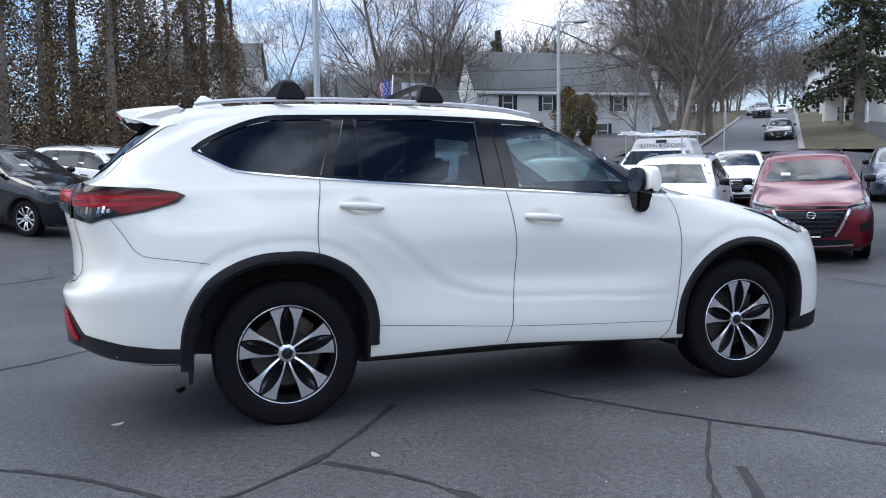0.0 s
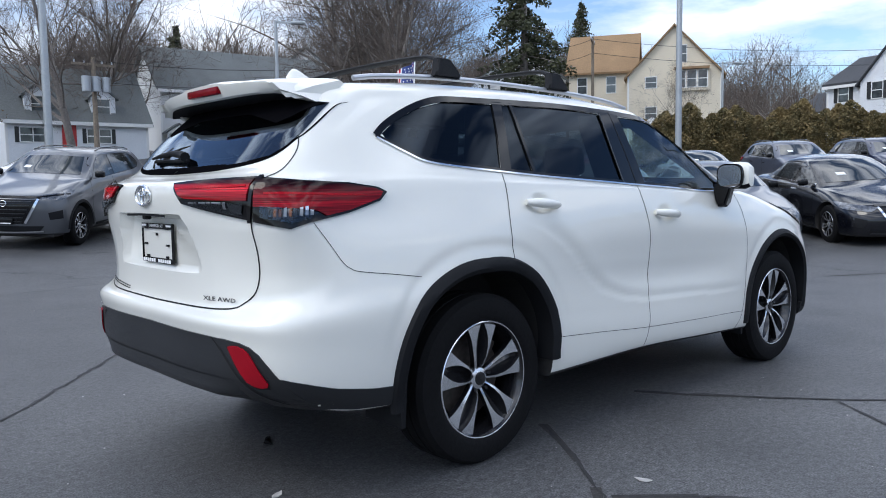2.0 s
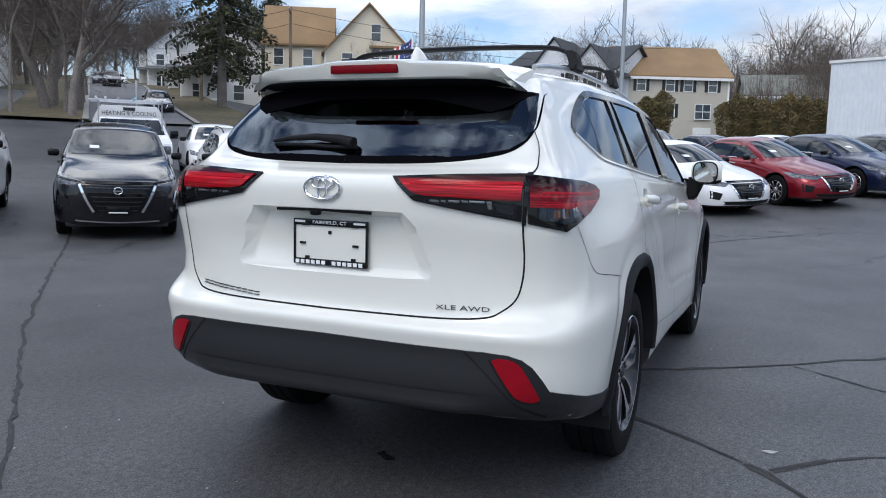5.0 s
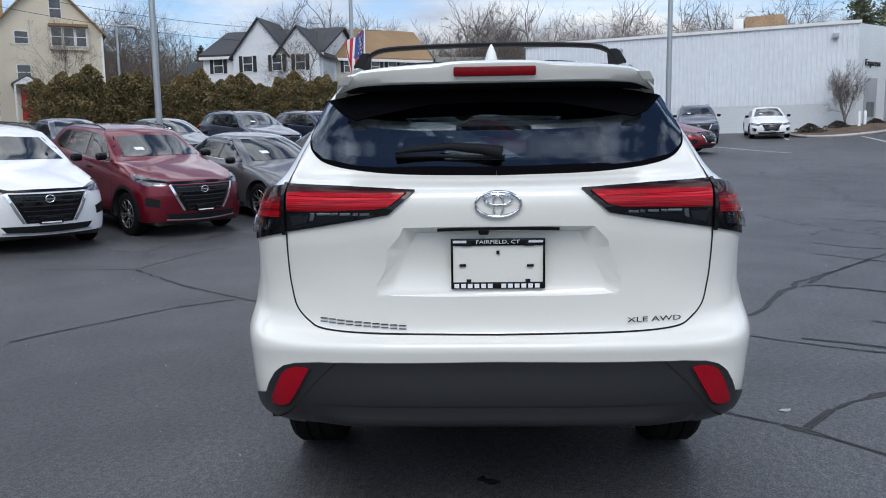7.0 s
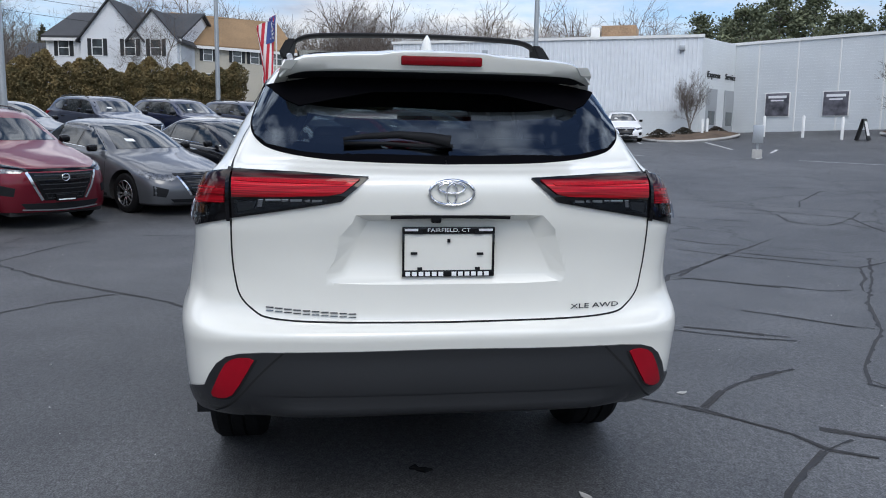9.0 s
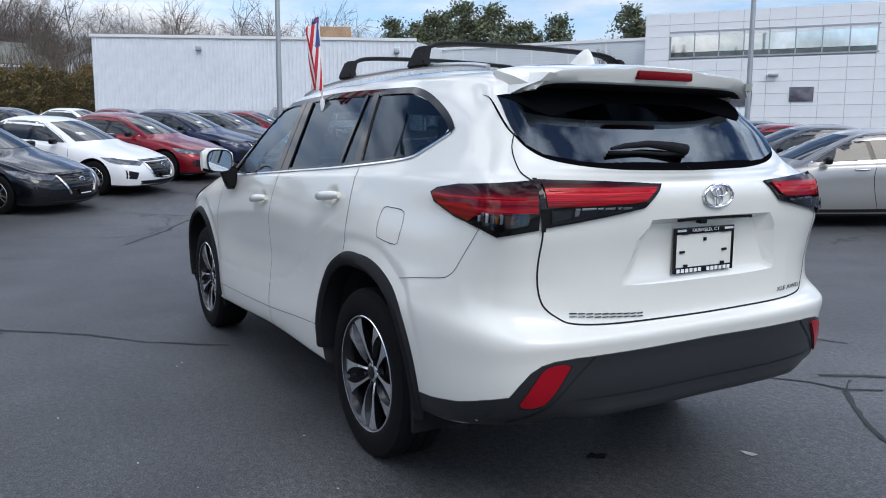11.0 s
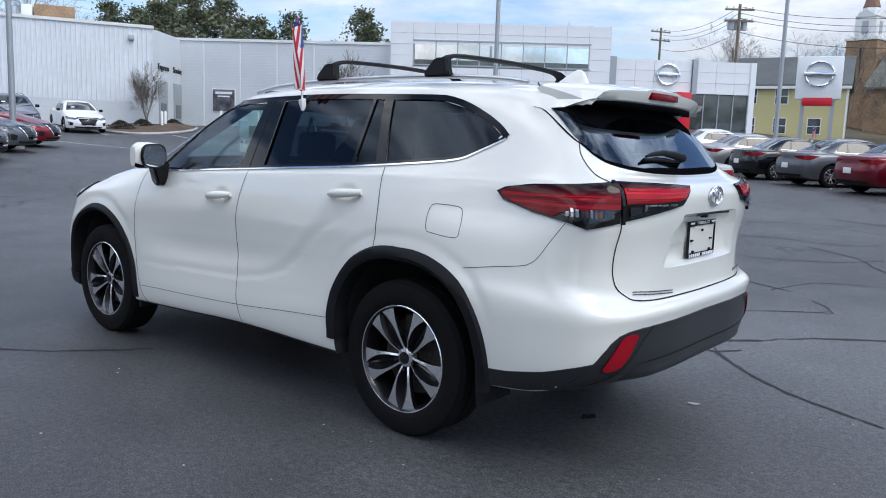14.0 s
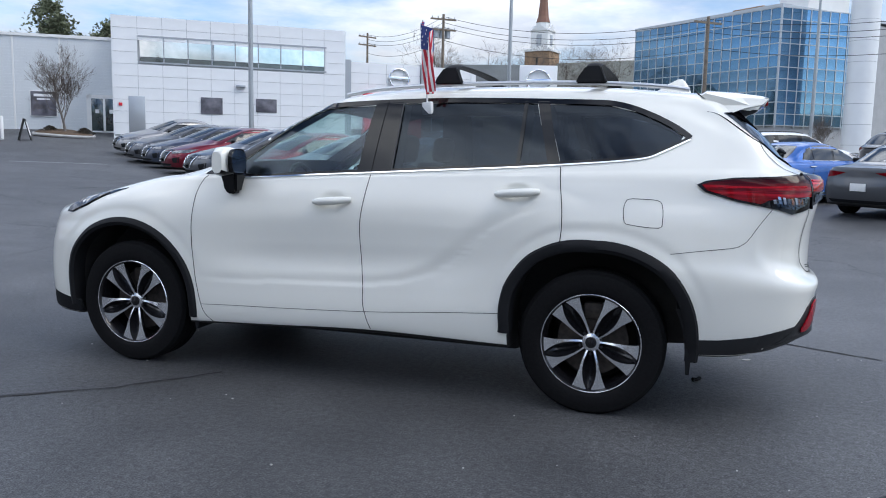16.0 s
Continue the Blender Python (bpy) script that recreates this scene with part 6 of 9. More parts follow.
    part("rear_plate_holder", box_bm(-.01, .01, -.16, .16, -.075, .075, .004), PAPER, car, "blank plate holder").matrix_local = Matrix.Translation(skin.drop((0, rz[0]), "B", .012)[0])
    part("rear_valance", skin.patch([(.70, rz[1] + .07), (-.70, rz[1] + .07), (-.55, rz[1] - .05), (.55, rz[1] - .05)], "B", .005, .08, .01), BLACK_PLASTIC, car, "black rear valance", 40)
    tag = bmesh.new()
    skin.patch([(-.40, (1.12 if not suv else 1.30)), (-.26, (1.12 if not suv else 1.30)), (-.26, (1.16 if not suv else 1.34)), (-.40, (1.16 if not suv else 1.34))], "F", .006, .1, .002, bm=tag)
    part("price_slip", tag, PAPER, car, "white paper slip behind the glass")
    part("underbody", box_bm(-1.9, 1.95, -.72, .72, .20, .36, .03), INTERIOR, car, "dark underbody")
    if suv:
        for s in (1, -1):
            rl = bmesh.new()
            add_tube(rl, [(x * .90, s * y * .95, z * .955) for x, y, z in ((.0, .60, 1.69), (-.3, .592, 1.745), (-1.0, .585, 1.76), (-1.5, .575, 1.745), (-1.75, .565, 1.70))], .014, 6)
            part("roof_rail", rl, GLOSS_BLACK, car, "roof rail", 60)
    for x in hubs[0]:
        for s in (1, -1):
            wheel(car, x, s * (hubs[2] - .02), hubs[1], hubs[1], .225 if suv else .215, .215, "ten", MACHINED)
    return car


LOT_ROW = "cars parked in rows on the lot"
COLOUR_WORDS = {"white": "white", "black": "black", "gray": "gunmetal grey", "red": "scarlet red", "maroon": "maroon", "navy": "deep blue", "silver": "silver", "blue": "bright blue", "slate": "dark slate blue", "brown": "dark bronze"}
# kind, colour, x, y, heading, size
CARS = [
    ("suv", "black", 5.0, 8.95, 227, .98), ("suv", "white", 6.7, 7.35, 227, .98), ("suv", "maroon", 8.3, 5.85, 229, .98), ("sedan", "gray", 10.1, 4.25, 227, 1.0),
    ("sedan", "black", 11.9, 2.6, 227, 1.0), ("sedan", "white", 13.8, .9, 227, 1.0), ("sedan", "red", 15.8, -.8, 227, 1.02), ("sedan", "navy", 18.3, -2.5, 227, 1.04),
    ("sedan", "gray", 20.9, -4.3, 227, 1.04), ("sedan", "red", 23.6, -6.2, 227, 1.04),
    ("suv", "white", 3.2, 11.0, 227, 1.04), ("suv", "gray", 1.2, 13.3, 227, 1.04),
    # second row behind
    ("sedan", "white", 13.3, 13.8, 227, 1.0), ("sedan", "slate", 16.8, 11.4, 227, 1.0), ("sedan", "gray", 18.8, 9.4, 227, 1.0),
    ("suv", "slate", 20.8, 7.4, 227, 1.0), ("suv", "navy", 22.8, 5.4, 227, 1.0), ("suv", "slate", 24.9, 3.4, 227, 1.0), ("sedan", "navy", 27.0, 1.3, 227, 1.0), ("sedan", "white", 29.4, -1.0, 227, 1.0), ("sedan", "maroon", 31.4, -3.0, 227, 1.0),
    ("sedan", "black", 33.6, -5.4, 227, 1.0),
    # by the trees
    ("suv", "black", -5.3, 13.4, 322, 1.02), ("suv", "white", -3.6, 16.4, 322, 1.02), ("sedan", "black", -2.2, 30, 350, 1.0), ("sedan", "gray", 1.6, 33, 350, 1.0), ("sedan", "white", 6.0, 31, 350, 1.0),
    # in front of the ribbed wall
    ("suv", "slate", 29.6, -9.6, 168, .95), ("sedan", "white", 32.3, -13.6, 166, .95),
    # the row that starts with the silver saloon
    ("sedan", "silver", 3.35, -10.0, 51, 1.05), ("sedan", "gray", 5.6, -11.9, 49, 1.04), ("sedan", "red", 7.4, -13.1, 49, 1.02), ("sedan", "gray", 9.55, -14.9, 49, 1.02),
    ("sedan", "maroon", 11.7, -16.7, 49, 1.02), ("sedan", "slate", 13.8, -18.5, 49, 1.02), ("sedan", "gray", 15.95, -20.3, 49, 1.02), ("sedan", "silver", 18.1, -22.2, 49, 1.02),
    # on the uphill road
    ("sedan", "black", 35.5, 37.2, 228, 1.0), ("suv", "gray", 56.8, 63.8, 228, 1.0), ("sedan", "slate", 60.6, 69.4, 228, 1.0), ("sedan", "white", 76, 82.6, 228, 1.0),
    # saloons seen from behind
    ("sedan", "gray", -6.5, -13.7, 227, 1.0), ("sedan", "blue", -4.5, -16.2, 227, 1.0), ("sedan", "black", -2.5, -18.6, 227, 1.0), ("sedan", "maroon", -.4, -20.9, 227, 1.0),
    ("sedan", "gray", 1.8, -23.0, 227, 1.0), ("sedan", "black", 4.0, -25.1, 227, 1.0), ("sedan", "silver", 6.2, -27.3, 227, 1.0), ("sedan", "white", 8.4, -29.5, 227, 1.0), ("suv", "black", -9.5, -24.5, 200, 1.05), ("suv", "white", -5.2, -25.5, 200, 1.05),
]


def stand(x, y, heading, size, half=1.3):
    """A pose on the lot with the wheels on the ground fore and aft."""
    a = radians(heading)
    zf, zr = rise(x + half * cos(a), y + half * sin(a)), rise(x - half * cos(a), y - half * sin(a))
    zl, zrr = rise(x - .8 * sin(a), y + .8 * cos(a)), rise(x + .8 * sin(a), y - .8 * cos(a))
    m = pose(x, y, (zf + zr + zl + zrr) / 4, 0, 0, heading) @ pose(0, 0, 0, math.degrees(atan2(zl - zrr, 1.6)), -math.degrees(atan2(zf - zr, 2 * half)), 0)
    return m @ Matrix.Diagonal((size, size, size, 1))


def park():
    first = {}
    for kind, colour, x, y, h, size in CARS:
        m = stand(x, y, h, size)
        if kind not in first:
            ob = first[kind] = parked_car(kind)
            ob.matrix_world = m
        else:
            ob = copy_thing(first[kind], Matrix())
            ob.matrix_basis = m
        tagged(ob, COLOUR_WORDS[colour] + (" compact SUV" if kind == "suv" else " four-door sedan") + (" parked on the asphalt lot" if hypot(x, y) < 50 else " standing on the uphill road"), "car", LOT_ROW)
        for o in ob.children:
            if o.name.split(".")[0] == "body":
                o.material_slots[0].link = "OBJECT"
                o.material_slots[0].material = PAINTS[colour]


park()


# ---------------------------------------------------------------- walls, houses, trees: materials
def siding(name, rgb, pitch, along="z", rough=0.55, depth=0.35, var=0.08):
    """Painted boards or ribs as relief of a fixed pitch in metres."""
    m = material(name, rgb, rough, var=var, grain=12, stain=0.35)
    nt = m.node_tree
    b = nt.nodes["Principled BSDF"]
    co = nt.nodes.new("ShaderNodeTexCoord")
    sep = nt.nodes.new("ShaderNodeSeparateXYZ")
    nt.links.new(co.outputs["Object"], sep.inputs[0])
    fr = nt.nodes.new("ShaderNodeMath")
    fr.operation = "MODULO"
    sc = nt.nodes.new("ShaderNodeMath")
    sc.operation = "MULTIPLY"
    sc.inputs[1].default_value = 1 / pitch
    ofs = nt.nodes.new("ShaderNodeMath")
    ofs.operation, ofs.inputs[1].default_value = "ADD", 4000.0
    nt.links.new(sep.outputs["XYZ".index(along.upper())], sc.inputs[0])
    nt.links.new(sc.outputs[0], ofs.inputs[0])
    nt.links.new(ofs.outputs[0], fr.inputs[0])
    fr.inputs[1].default_value = 1.0
    bp = nt.nodes.new("ShaderNodeBump")
    bp.inputs["Strength"].default_value, bp.inputs["Distance"].default_value = depth, pitch * 0.25
    nt.links.new(fr.outputs[0], bp.inputs["Height"])
    nt.links.new(bp.outputs["Normal"], b.inputs["Normal"])
    return m


WHITE_RIB = material("white_ribbed_steel", (0.74, 0.77, 0.80), 0.45, var=0.06, grain=2, stain=0.3)
WHITE_SIDING = siding("white_horizontal_siding", (0.70, 0.73, 0.74), 0.22)
PANEL_WHITE = material("white_composite_panel", (0.85, 0.86, 0.86), 0.35, var=0.03, grain=1.5, stain=0.4, per_object=0.08)
PANEL_GREY = material("grey_metal_panel", (0.42, 0.44, 0.46), 0.35, 0.4, var=0.05)
JOINT = material("grey_joint", (0.42, 0.43, 0.44), 0.8, var=0.1)
RED_PANEL = material("red_portal_panel", (0.62, 0.015, 0.03), 0.3, var=0.05)
SHOP_GLASS = material("mirrored_shop_glass", (0.05, 0.07, 0.07), 0.05, 0.0, 1.0, 0.5, 0.8, 0.4, spec=1.0, per_object=0.3)
MIRROR_GLASS = material("pale_mirror_glass", (0.86, 0.97, 0.95), 0.04, 1.0, var=0.30, grain=0.9, stain=0.5, per_object=0.5)
BLUE_GLASS = material("blue_curtain_wall_glass", (0.13, 0.26, 0.40), 0.05, 0.85, var=0.35, grain=0.25, stain=0.12, per_object=0.25)
MULLION = material("pale_mullion", (0.50, 0.52, 0.54), 0.4, 0.5, var=0.05)
POSTER = material("dark_poster", (0.05, 0.055, 0.07), 0.4, var=0.6, grain=2.0, stain=1.3, second=(0.20, 0.19, 0.22))
CREAM = siding("cream_clapboard", (0.72, 0.64, 0.50), 0.13)
HOUSE_WHITE = siding("white_clapboard", (0.76, 0.78, 0.80), 0.13)
HOUSE_GREY = siding("pale_grey_clapboard", (0.70, 0.70, 0.69), 0.13)
HOUSE_TAN = siding("beige_clapboard", (0.52, 0.48, 0.40), 0.13)
HOUSE_TEAL = siding("grey_green_clapboard", (0.40, 0.46, 0.44), 0.13)
HOUSE_YELLOW = siding("yellow_clapboard", (0.60, 0.53, 0.26), 0.13)
ROOF_BROWN = siding("tan_shingles", (0.27, 0.17, 0.088), 0.16, "x", 0.85, var=0.25)
ROOF_GREY = siding("grey_shingles", (0.115, 0.125, 0.125), 0.16, "x", 0.85, var=0.25)
ROOF_DARK = siding("charcoal_shingles", (0.045, 0.047, 0.052), 0.16, "x", 0.85, var=0.25)
TRIM = material("white_trim_paint", (0.78, 0.78, 0.76), 0.5, var=0.04)
SHUTTER = material("black_shutter", (0.015, 0.017, 0.018), 0.5, var=0.1)
HOUSE_PANE = material("house_window_glass", (0.06, 0.07, 0.075), 0.06, 0, 1.0, 0.4, 2, 1)
DOOR_RED = material("red_door_paint", (0.45, 0.02, 0.02), 0.4, var=0.1)
BRICK = material("tan_brick", (0.33, 0.215, 0.13), 0.85, var=0.3, grain=8, stain=1)
SLATE = material("grey_green_slate_roof", (0.17, 0.175, 0.15), 0.8, var=0.25, grain=4)
STEEPLE = material("weathered_copper_brown", (0.22, 0.11, 0.075), 0.6, var=0.2)
POLE_GREY = material("galvanised_pole", (0.40, 0.42, 0.43), 0.45, 0.6, var=0.1)
POLE_WOOD = material("weathered_pole_wood", (0.21, 0.17, 0.13), 0.9, var=0.3, grain=8, bump=0.3)
WIRE = material("black_cable", (0.02, 0.02, 0.02), 0.7, var=0.1)
BARK = material("grey_bark", (0.21, 0.185, 0.165), 0.95, var=0.35, grain=14, bump=0.5)
TWIG = material("brown_twigs", (0.12, 0.097, 0.082), 0.95, var=0.3)
CEDAR = material("bronzed_cedar_foliage", (0.10, 0.070, 0.040), 0.85, var=0.55, grain=1.2, stain=0.5, second=(0.24, 0.16, 0.085))
HEDGE = material("brown_green_arborvitae", (0.125, 0.118, 0.045), 0.85, var=0.5, grain=1.6, stain=0.7, second=(0.27, 0.19, 0.08))
BUSH = material("clipped_bush_leaves", (0.036, 0.033, 0.020), 0.7, var=0.5, grain=20, second=(0.060, 0.046, 0.030))
SPRUCE = material("dark_spruce_needles", (0.045, 0.060, 0.034), 0.85, var=0.45, grain=1.5, second=(0.10, 0.105, 0.05))
PINE = material("pine_needles", (0.10, 0.125, 0.075), 0.85, var=0.4, grain=1.0, second=(0.19, 0.21, 0.12))
MULCH = material("leaf_litter_mulch", (0.10, 0.065, 0.04), 0.95, var=0.5, grain=9, bump=0.6)
KERB = material("weathered_concrete_kerb", (0.34, 0.33, 0.31), 0.85, var=0.2, grain=6)
PAINT_LINE = material("worn_white_line", (0.50, 0.50, 0.49), 0.8, var=0.3, grain=7)
STAIN = material("stained_asphalt", (0.043, 0.041, 0.040), 0.7, var=0.45, grain=60, stain=6, bump=0.3, spec=0.3)
CRACK = material("crack_filler", (0.024, 0.024, 0.026), 0.75, var=0.4, grain=20)
LINE_DUST = material("pale_grit", (0.45, 0.44, 0.42), 0.9, var=0.3)


# ---------------------------------------------------------------- ground marks
def crack(line, width=0.022):
    """A wandering filled crack that lies just over the asphalt."""
    rnd = random.Random(int(abs(line[0][0] * 1000 + line[0][1] * 77)))
    pts = []
    for (x0, y0), (x1, y1) in zip(line, line[1:]):
        n = max(3, int(hypot(x1 - x0, y1 - y0) / 0.09))
        for i in range(n):
            t = i / n
            j = 0.022 * min(1, hypot(x1 - x0, y1 - y0))
            pts.append((x0 + (x1 - x0) * t + rnd.uniform(-j, j), y0 + (y1 - y0) * t + rnd.uniform(-j, j)))
    pts.append(line[-1])
    bm, prev = bmesh.new(), None
    for i, (x, y) in enumerate(pts):
        a, b = pts[max(0, i - 1)], pts[min(len(pts) - 1, i + 1)]
        d = hypot(b[0] - a[0], b[1] - a[1]) or 1
        w = width * rnd.uniform(0.2, 1.0) * (0.62 + 0.03 * hypot(x, y))
        nx, ny = -(b[1] - a[1]) / d * w, (b[0] - a[0]) / d * w
        row = [bm.verts.new((x + nx, y + ny, rise(x, y) + 0.004)), bm.verts.new((x - nx, y - ny, rise(x, y) + 0.004))]
        if prev:
            bm.faces.new((prev[0], prev[1], row[1], row[0]))
        prev = row
    bmesh.ops.recalc_face_normals(bm, faces=bm.faces)
    # the worn, stained margin beside it
    sb, prev = bmesh.new(), None
    wide = rnd.uniform(.012, .03)
    for i, (x, y) in enumerate(pts[::3]):
        a, b = pts[max(0, 3 * i - 3)], pts[min(len(pts) - 1, 3 * i + 3)]
        d = hypot(b[0] - a[0], b[1] - a[1]) or 1
        wide = max(.006, min(.042, wide + rnd.uniform(-.01, .01)))
        w0, w1 = wide * rnd.uniform(.3, 1), wide * rnd.uniform(.3, 1)
        nx, ny = -(b[1] - a[1]) / d, (b[0] - a[0]) / d
        row = [sb.verts.new((x + nx * w0, y + ny * w0, rise(x, y) + 0.0025)), sb.verts.new((x - nx * w1, y - ny * w1, rise(x, y) + 0.0025))]
        if prev and rnd.random() < .9:
            sb.faces.new((prev[0], prev[1], row[1], row[0]))
        prev = row
    bmesh.ops.recalc_face_normals(sb, faces=sb.faces)
    if sb.faces:
        thing("asphalt_stain", sb, STAIN, label="dark stained margin along a crack in the asphalt", category="stain", group="stains along the cracks", kind="structure")
    thing("asphalt_crack", bm, CRACK, label="dark filled crack wandering over the asphalt", category="crack", group="cracks in the asphalt", kind="structure")


for line in (
    ((0.06, -0.71), (0.50, -1.36), (0.71, -1.63), (0.99, -1.93), (1.20, -2.23), (1.69, -2.50), (2.48, -3.02), (4.01, -4.53), (5.42, -5.92)),
    ((0.66, -1.64), (0.34, -2.05), (0.05, -2.46), (-0.10, -2.85)),
    ((-0.82, -0.74), (-1.13, -1.20), (-1.37, -1.51), (-1.75, -1.80), (-1.95, -1.85), (-2.06, -2.02)),
    ((-1.35, -1.54), (-1.10, -1.78), (-0.86, -2.10), (-0.74, -2.43)),
    ((-1.85, -2.04), (-1.97, -1.82), (-2.27, -1.48), (-2.62, -1.19), (-2.96, -1.04), (-3.18, -0.94)),
):
    crack(line)
for line in (
    ((-1.71, -1.97), (-2.33, -2.82)),
    ((-3.19, 1.05), (-2.94, 1.24), (-2.50, 1.73), (-0.95, 3.62), (0.60, 5.30), (3.59, 8.41)),
    ((3.74, 5.17), (3.70, 3.99), (5.15, 3.71), (5.55, 3.46)),
    ((3.70, 3.99), (2.70, 3.10), (2.05, 2.34), (1.55, 1.75), (1.13, 1.43), (0.76, 0.95)),
    ((0.40, 3.50), (1.01, 3.11), (1.63, 2.67), (1.92, 2.28)),
):
    crack(line)
for line in (
    ((2.48, -3.02), (1.83, -3.89)),
    ((3.60, -6.11), (2.17, -5.11), (0.90, -4.12), (0.13, -3.68), (-0.70, -2.94), (-1.07, -2.71), (-1.33, -2.83)),
    ((-0.63, -4.80), (-1.09, -5.16), (-1.61, -4.86)),
    ((1.20, -8.09), (0.19, -6.74)),
    ((-0.66, -8.99), (-1.53, -8.28), (-2.39, -6.52)),
):
    crack(line)
for line in (
    ((-4.25, 6.62), (-3.63, 7.31)),
    ((9.07, -6.70), (7.84, -7.70), (7.11, -8.29), (5.59, -7.86)),
    ((6.60, 0.75), (8.82, -0.51), (10.14, -1.81)),
    ((6.06, 3.01), (5.95, 2.07)),
    ((-0.03, -12.82), (-1.03, -12.46), (-1.99, -14.47)),
):
    crack(line)
for line in (
    ((1.61, 12.58), (1.92, 10.66), (2.48, 9.13)),
    ((9.63, -6.73), (8.79, -7.69), (8.35, -8.23), (7.36, -9.18)),
    ((7.78, -5.54), (7.06, -6.51)),
    ((8.09, -6.75), (7.75, -7.37), (6.93, -7.08), (6.43, -7.32), (6.44, -7.56), (7.09, -8.37), (7.60, -8.84)),
    ((6.44, -7.56), (6.56, -7.84), (6.07, -7.80), (5.98, -8.15)),
):
    crack(line)
for line in (
    ((8.49, -8.26), (9.16, -8.68), (9.65, -9.17), (10.57, -10.04), (10.11, -11.24)),
    ((5.43, -4.44), (4.95, -4.67), (4.76, -5.06)),
    ((4.43, -4.02), (3.87, -4.43), (3.40, -4.96), (3.06, -5.24), (2.89, -5.47), (3.26, -6.09)),
    ((2.48, -3.14), (3.17, -3.72), (3.92, -4.45)),
    ((2.33, -3.01), (2.38, -3.27), (2.07, -3.60), (1.84, -4.00), (1.60, -4.23), (1.66, -4.53)),
):
    crack(line)
for line in (
    ((2.89, -5.47), (2.26, -5.11), (1.91, -4.78), (1.55, -4.57)),
    ((0.89, -2.96), (0.62, -3.25), (0.29, -3.51), (0.19, -3.67)),
    ((0.38, -2.23), (0.14, -2.64), (0.00, -2.87)),
    ((4.10, -4.70), (3.65, -5.12), (3.41, -5.55)),
    ((-2.33, -2.82), (-2.8, -3.2)),
    ((-1.6, -3.5), (-1.9, -3.8), (-2.2, -4.0), (-2.1, -4.25), (-1.9, -4.5)),
    ((-1.4, -4.8), (-1.5, -5.3), (-1.6, -5.7), (-1.9, -5.9), (-2.3, -6.0)),
    ((-0.3, -7.3), (-0.8, -7.4), (-1.3, -7.7), (-1.8, -8.3)),
    ((0.5, -9.5), (0.0, -9.7), (-0.6, -9.5), (-1.1, -9.5), (-1.5, -9.9)),
    ((1.1, -11.4), (0.5, -11.7), (-0.3, -11.9), (-0.7, -11.5), (-1.2, -11.2)),
):
    crack(line)


def strip(x0, y0, x1, y1, w, lift=0.006, n=8):
    bm = bmesh.new()
    d = hypot(x1 - x0, y1 - y0)
    nx, ny = -(y1 - y0) / d * w / 2, (x1 - x0) / d * w / 2
    prev = None
    for i in range(n + 1):
        t = i / n
        x, y = x0 + (x1 - x0) * t, y0 + (y1 - y0) * t
        row = [bm.verts.new((x + nx, y + ny, rise(x + nx, y + ny) + lift)), bm.verts.new((x - nx, y - ny, rise(x - nx, y - ny) + lift))]
        if prev:
            bm.faces.new((prev[0], prev[1], row[1], row[0]))
        prev = row
    bmesh.ops.recalc_face_normals(bm, faces=bm.faces)
    bm.normal_update()
    if sum(f.normal.z for f in bm.faces) < 0:
        bmesh.ops.reverse_faces(bm, faces=bm.faces)
    return bm


for seg in ((26.5, -5.99, 29.83, -5.18), (27.38, -9.47, 31.31, -10.65), (29.09, -13.39, 33.16, -14.5), (21.32, -10.43, 27.24, -8.95), (19.84, -13.76, 23.54, -16.72), (16.88, -16.72, 19.1, -14.87), (24.28, -15.24, 31.68, -17.09)):
    thing("parking_line", strip(*seg, 0.11), PAINT_LINE, label="worn white painted parking line", category="line", group="parking lines", kind="structure")

# loose grit and a dropped leaf or two near the car
gb = bmesh.new()
rg = random.Random(5)
for i in range(170):
    a, r = rg.uniform(0, 2 * pi), rg.uniform(1.2, 7)
    x, y, s = r * cos(a), r * sin(a), rg.uniform(.0018, .0045)
    add_box(gb, x - s, x + s, y - s, y + s, 0, s * 1.1, m=None)
thing("grit", gb, LINE_DUST, label="pale loose grit scattered over the asphalt", category="grit", kind="stuff")


def scrap(x, y, turn, size):
    """A curl of black rubber on the ground."""
    bm = bmesh.new()
    add_tube(bm, [(-size, 0, .006), (-size * .4, size * .35, .010), (size * .2, size * .1, .007), (size * .5, -size * .25, .009), (size, -size * .1, .005)], [.004, .012, .010, .013, .004], 6)
    thing("rubber_scrap", bm, RUBBER, at=pose(x, y, 0, 0, 0, turn), label="curled scrap of black rubber on the asphalt", category="scrap", group="scraps on the asphalt")


scrap(-1.97, .03, 80, .05)
for x, y, turn in ((-2.29, -.59, 30), (-1.11, -1.53, 110)):
    lf = bmesh.new()
    add_prism(lf, [(-.035, 0), (-.015, -.014), (.012, -.016), (.04, -.002), (.014, .013), (-.012, .016)], 0, .004, "z")
    for v in lf.verts:
        v.co.z += 3 * v.co.x ** 2 + .001
    bmesh.ops.recalc_face_normals(lf, faces=lf.faces)
    thing("dry_leaf", lf, LINE_DUST, at=pose(x, y, 0, 0, 0, turn), label="pale dry leaf curled on the asphalt", category="leaf", group="leaves on the asphalt")

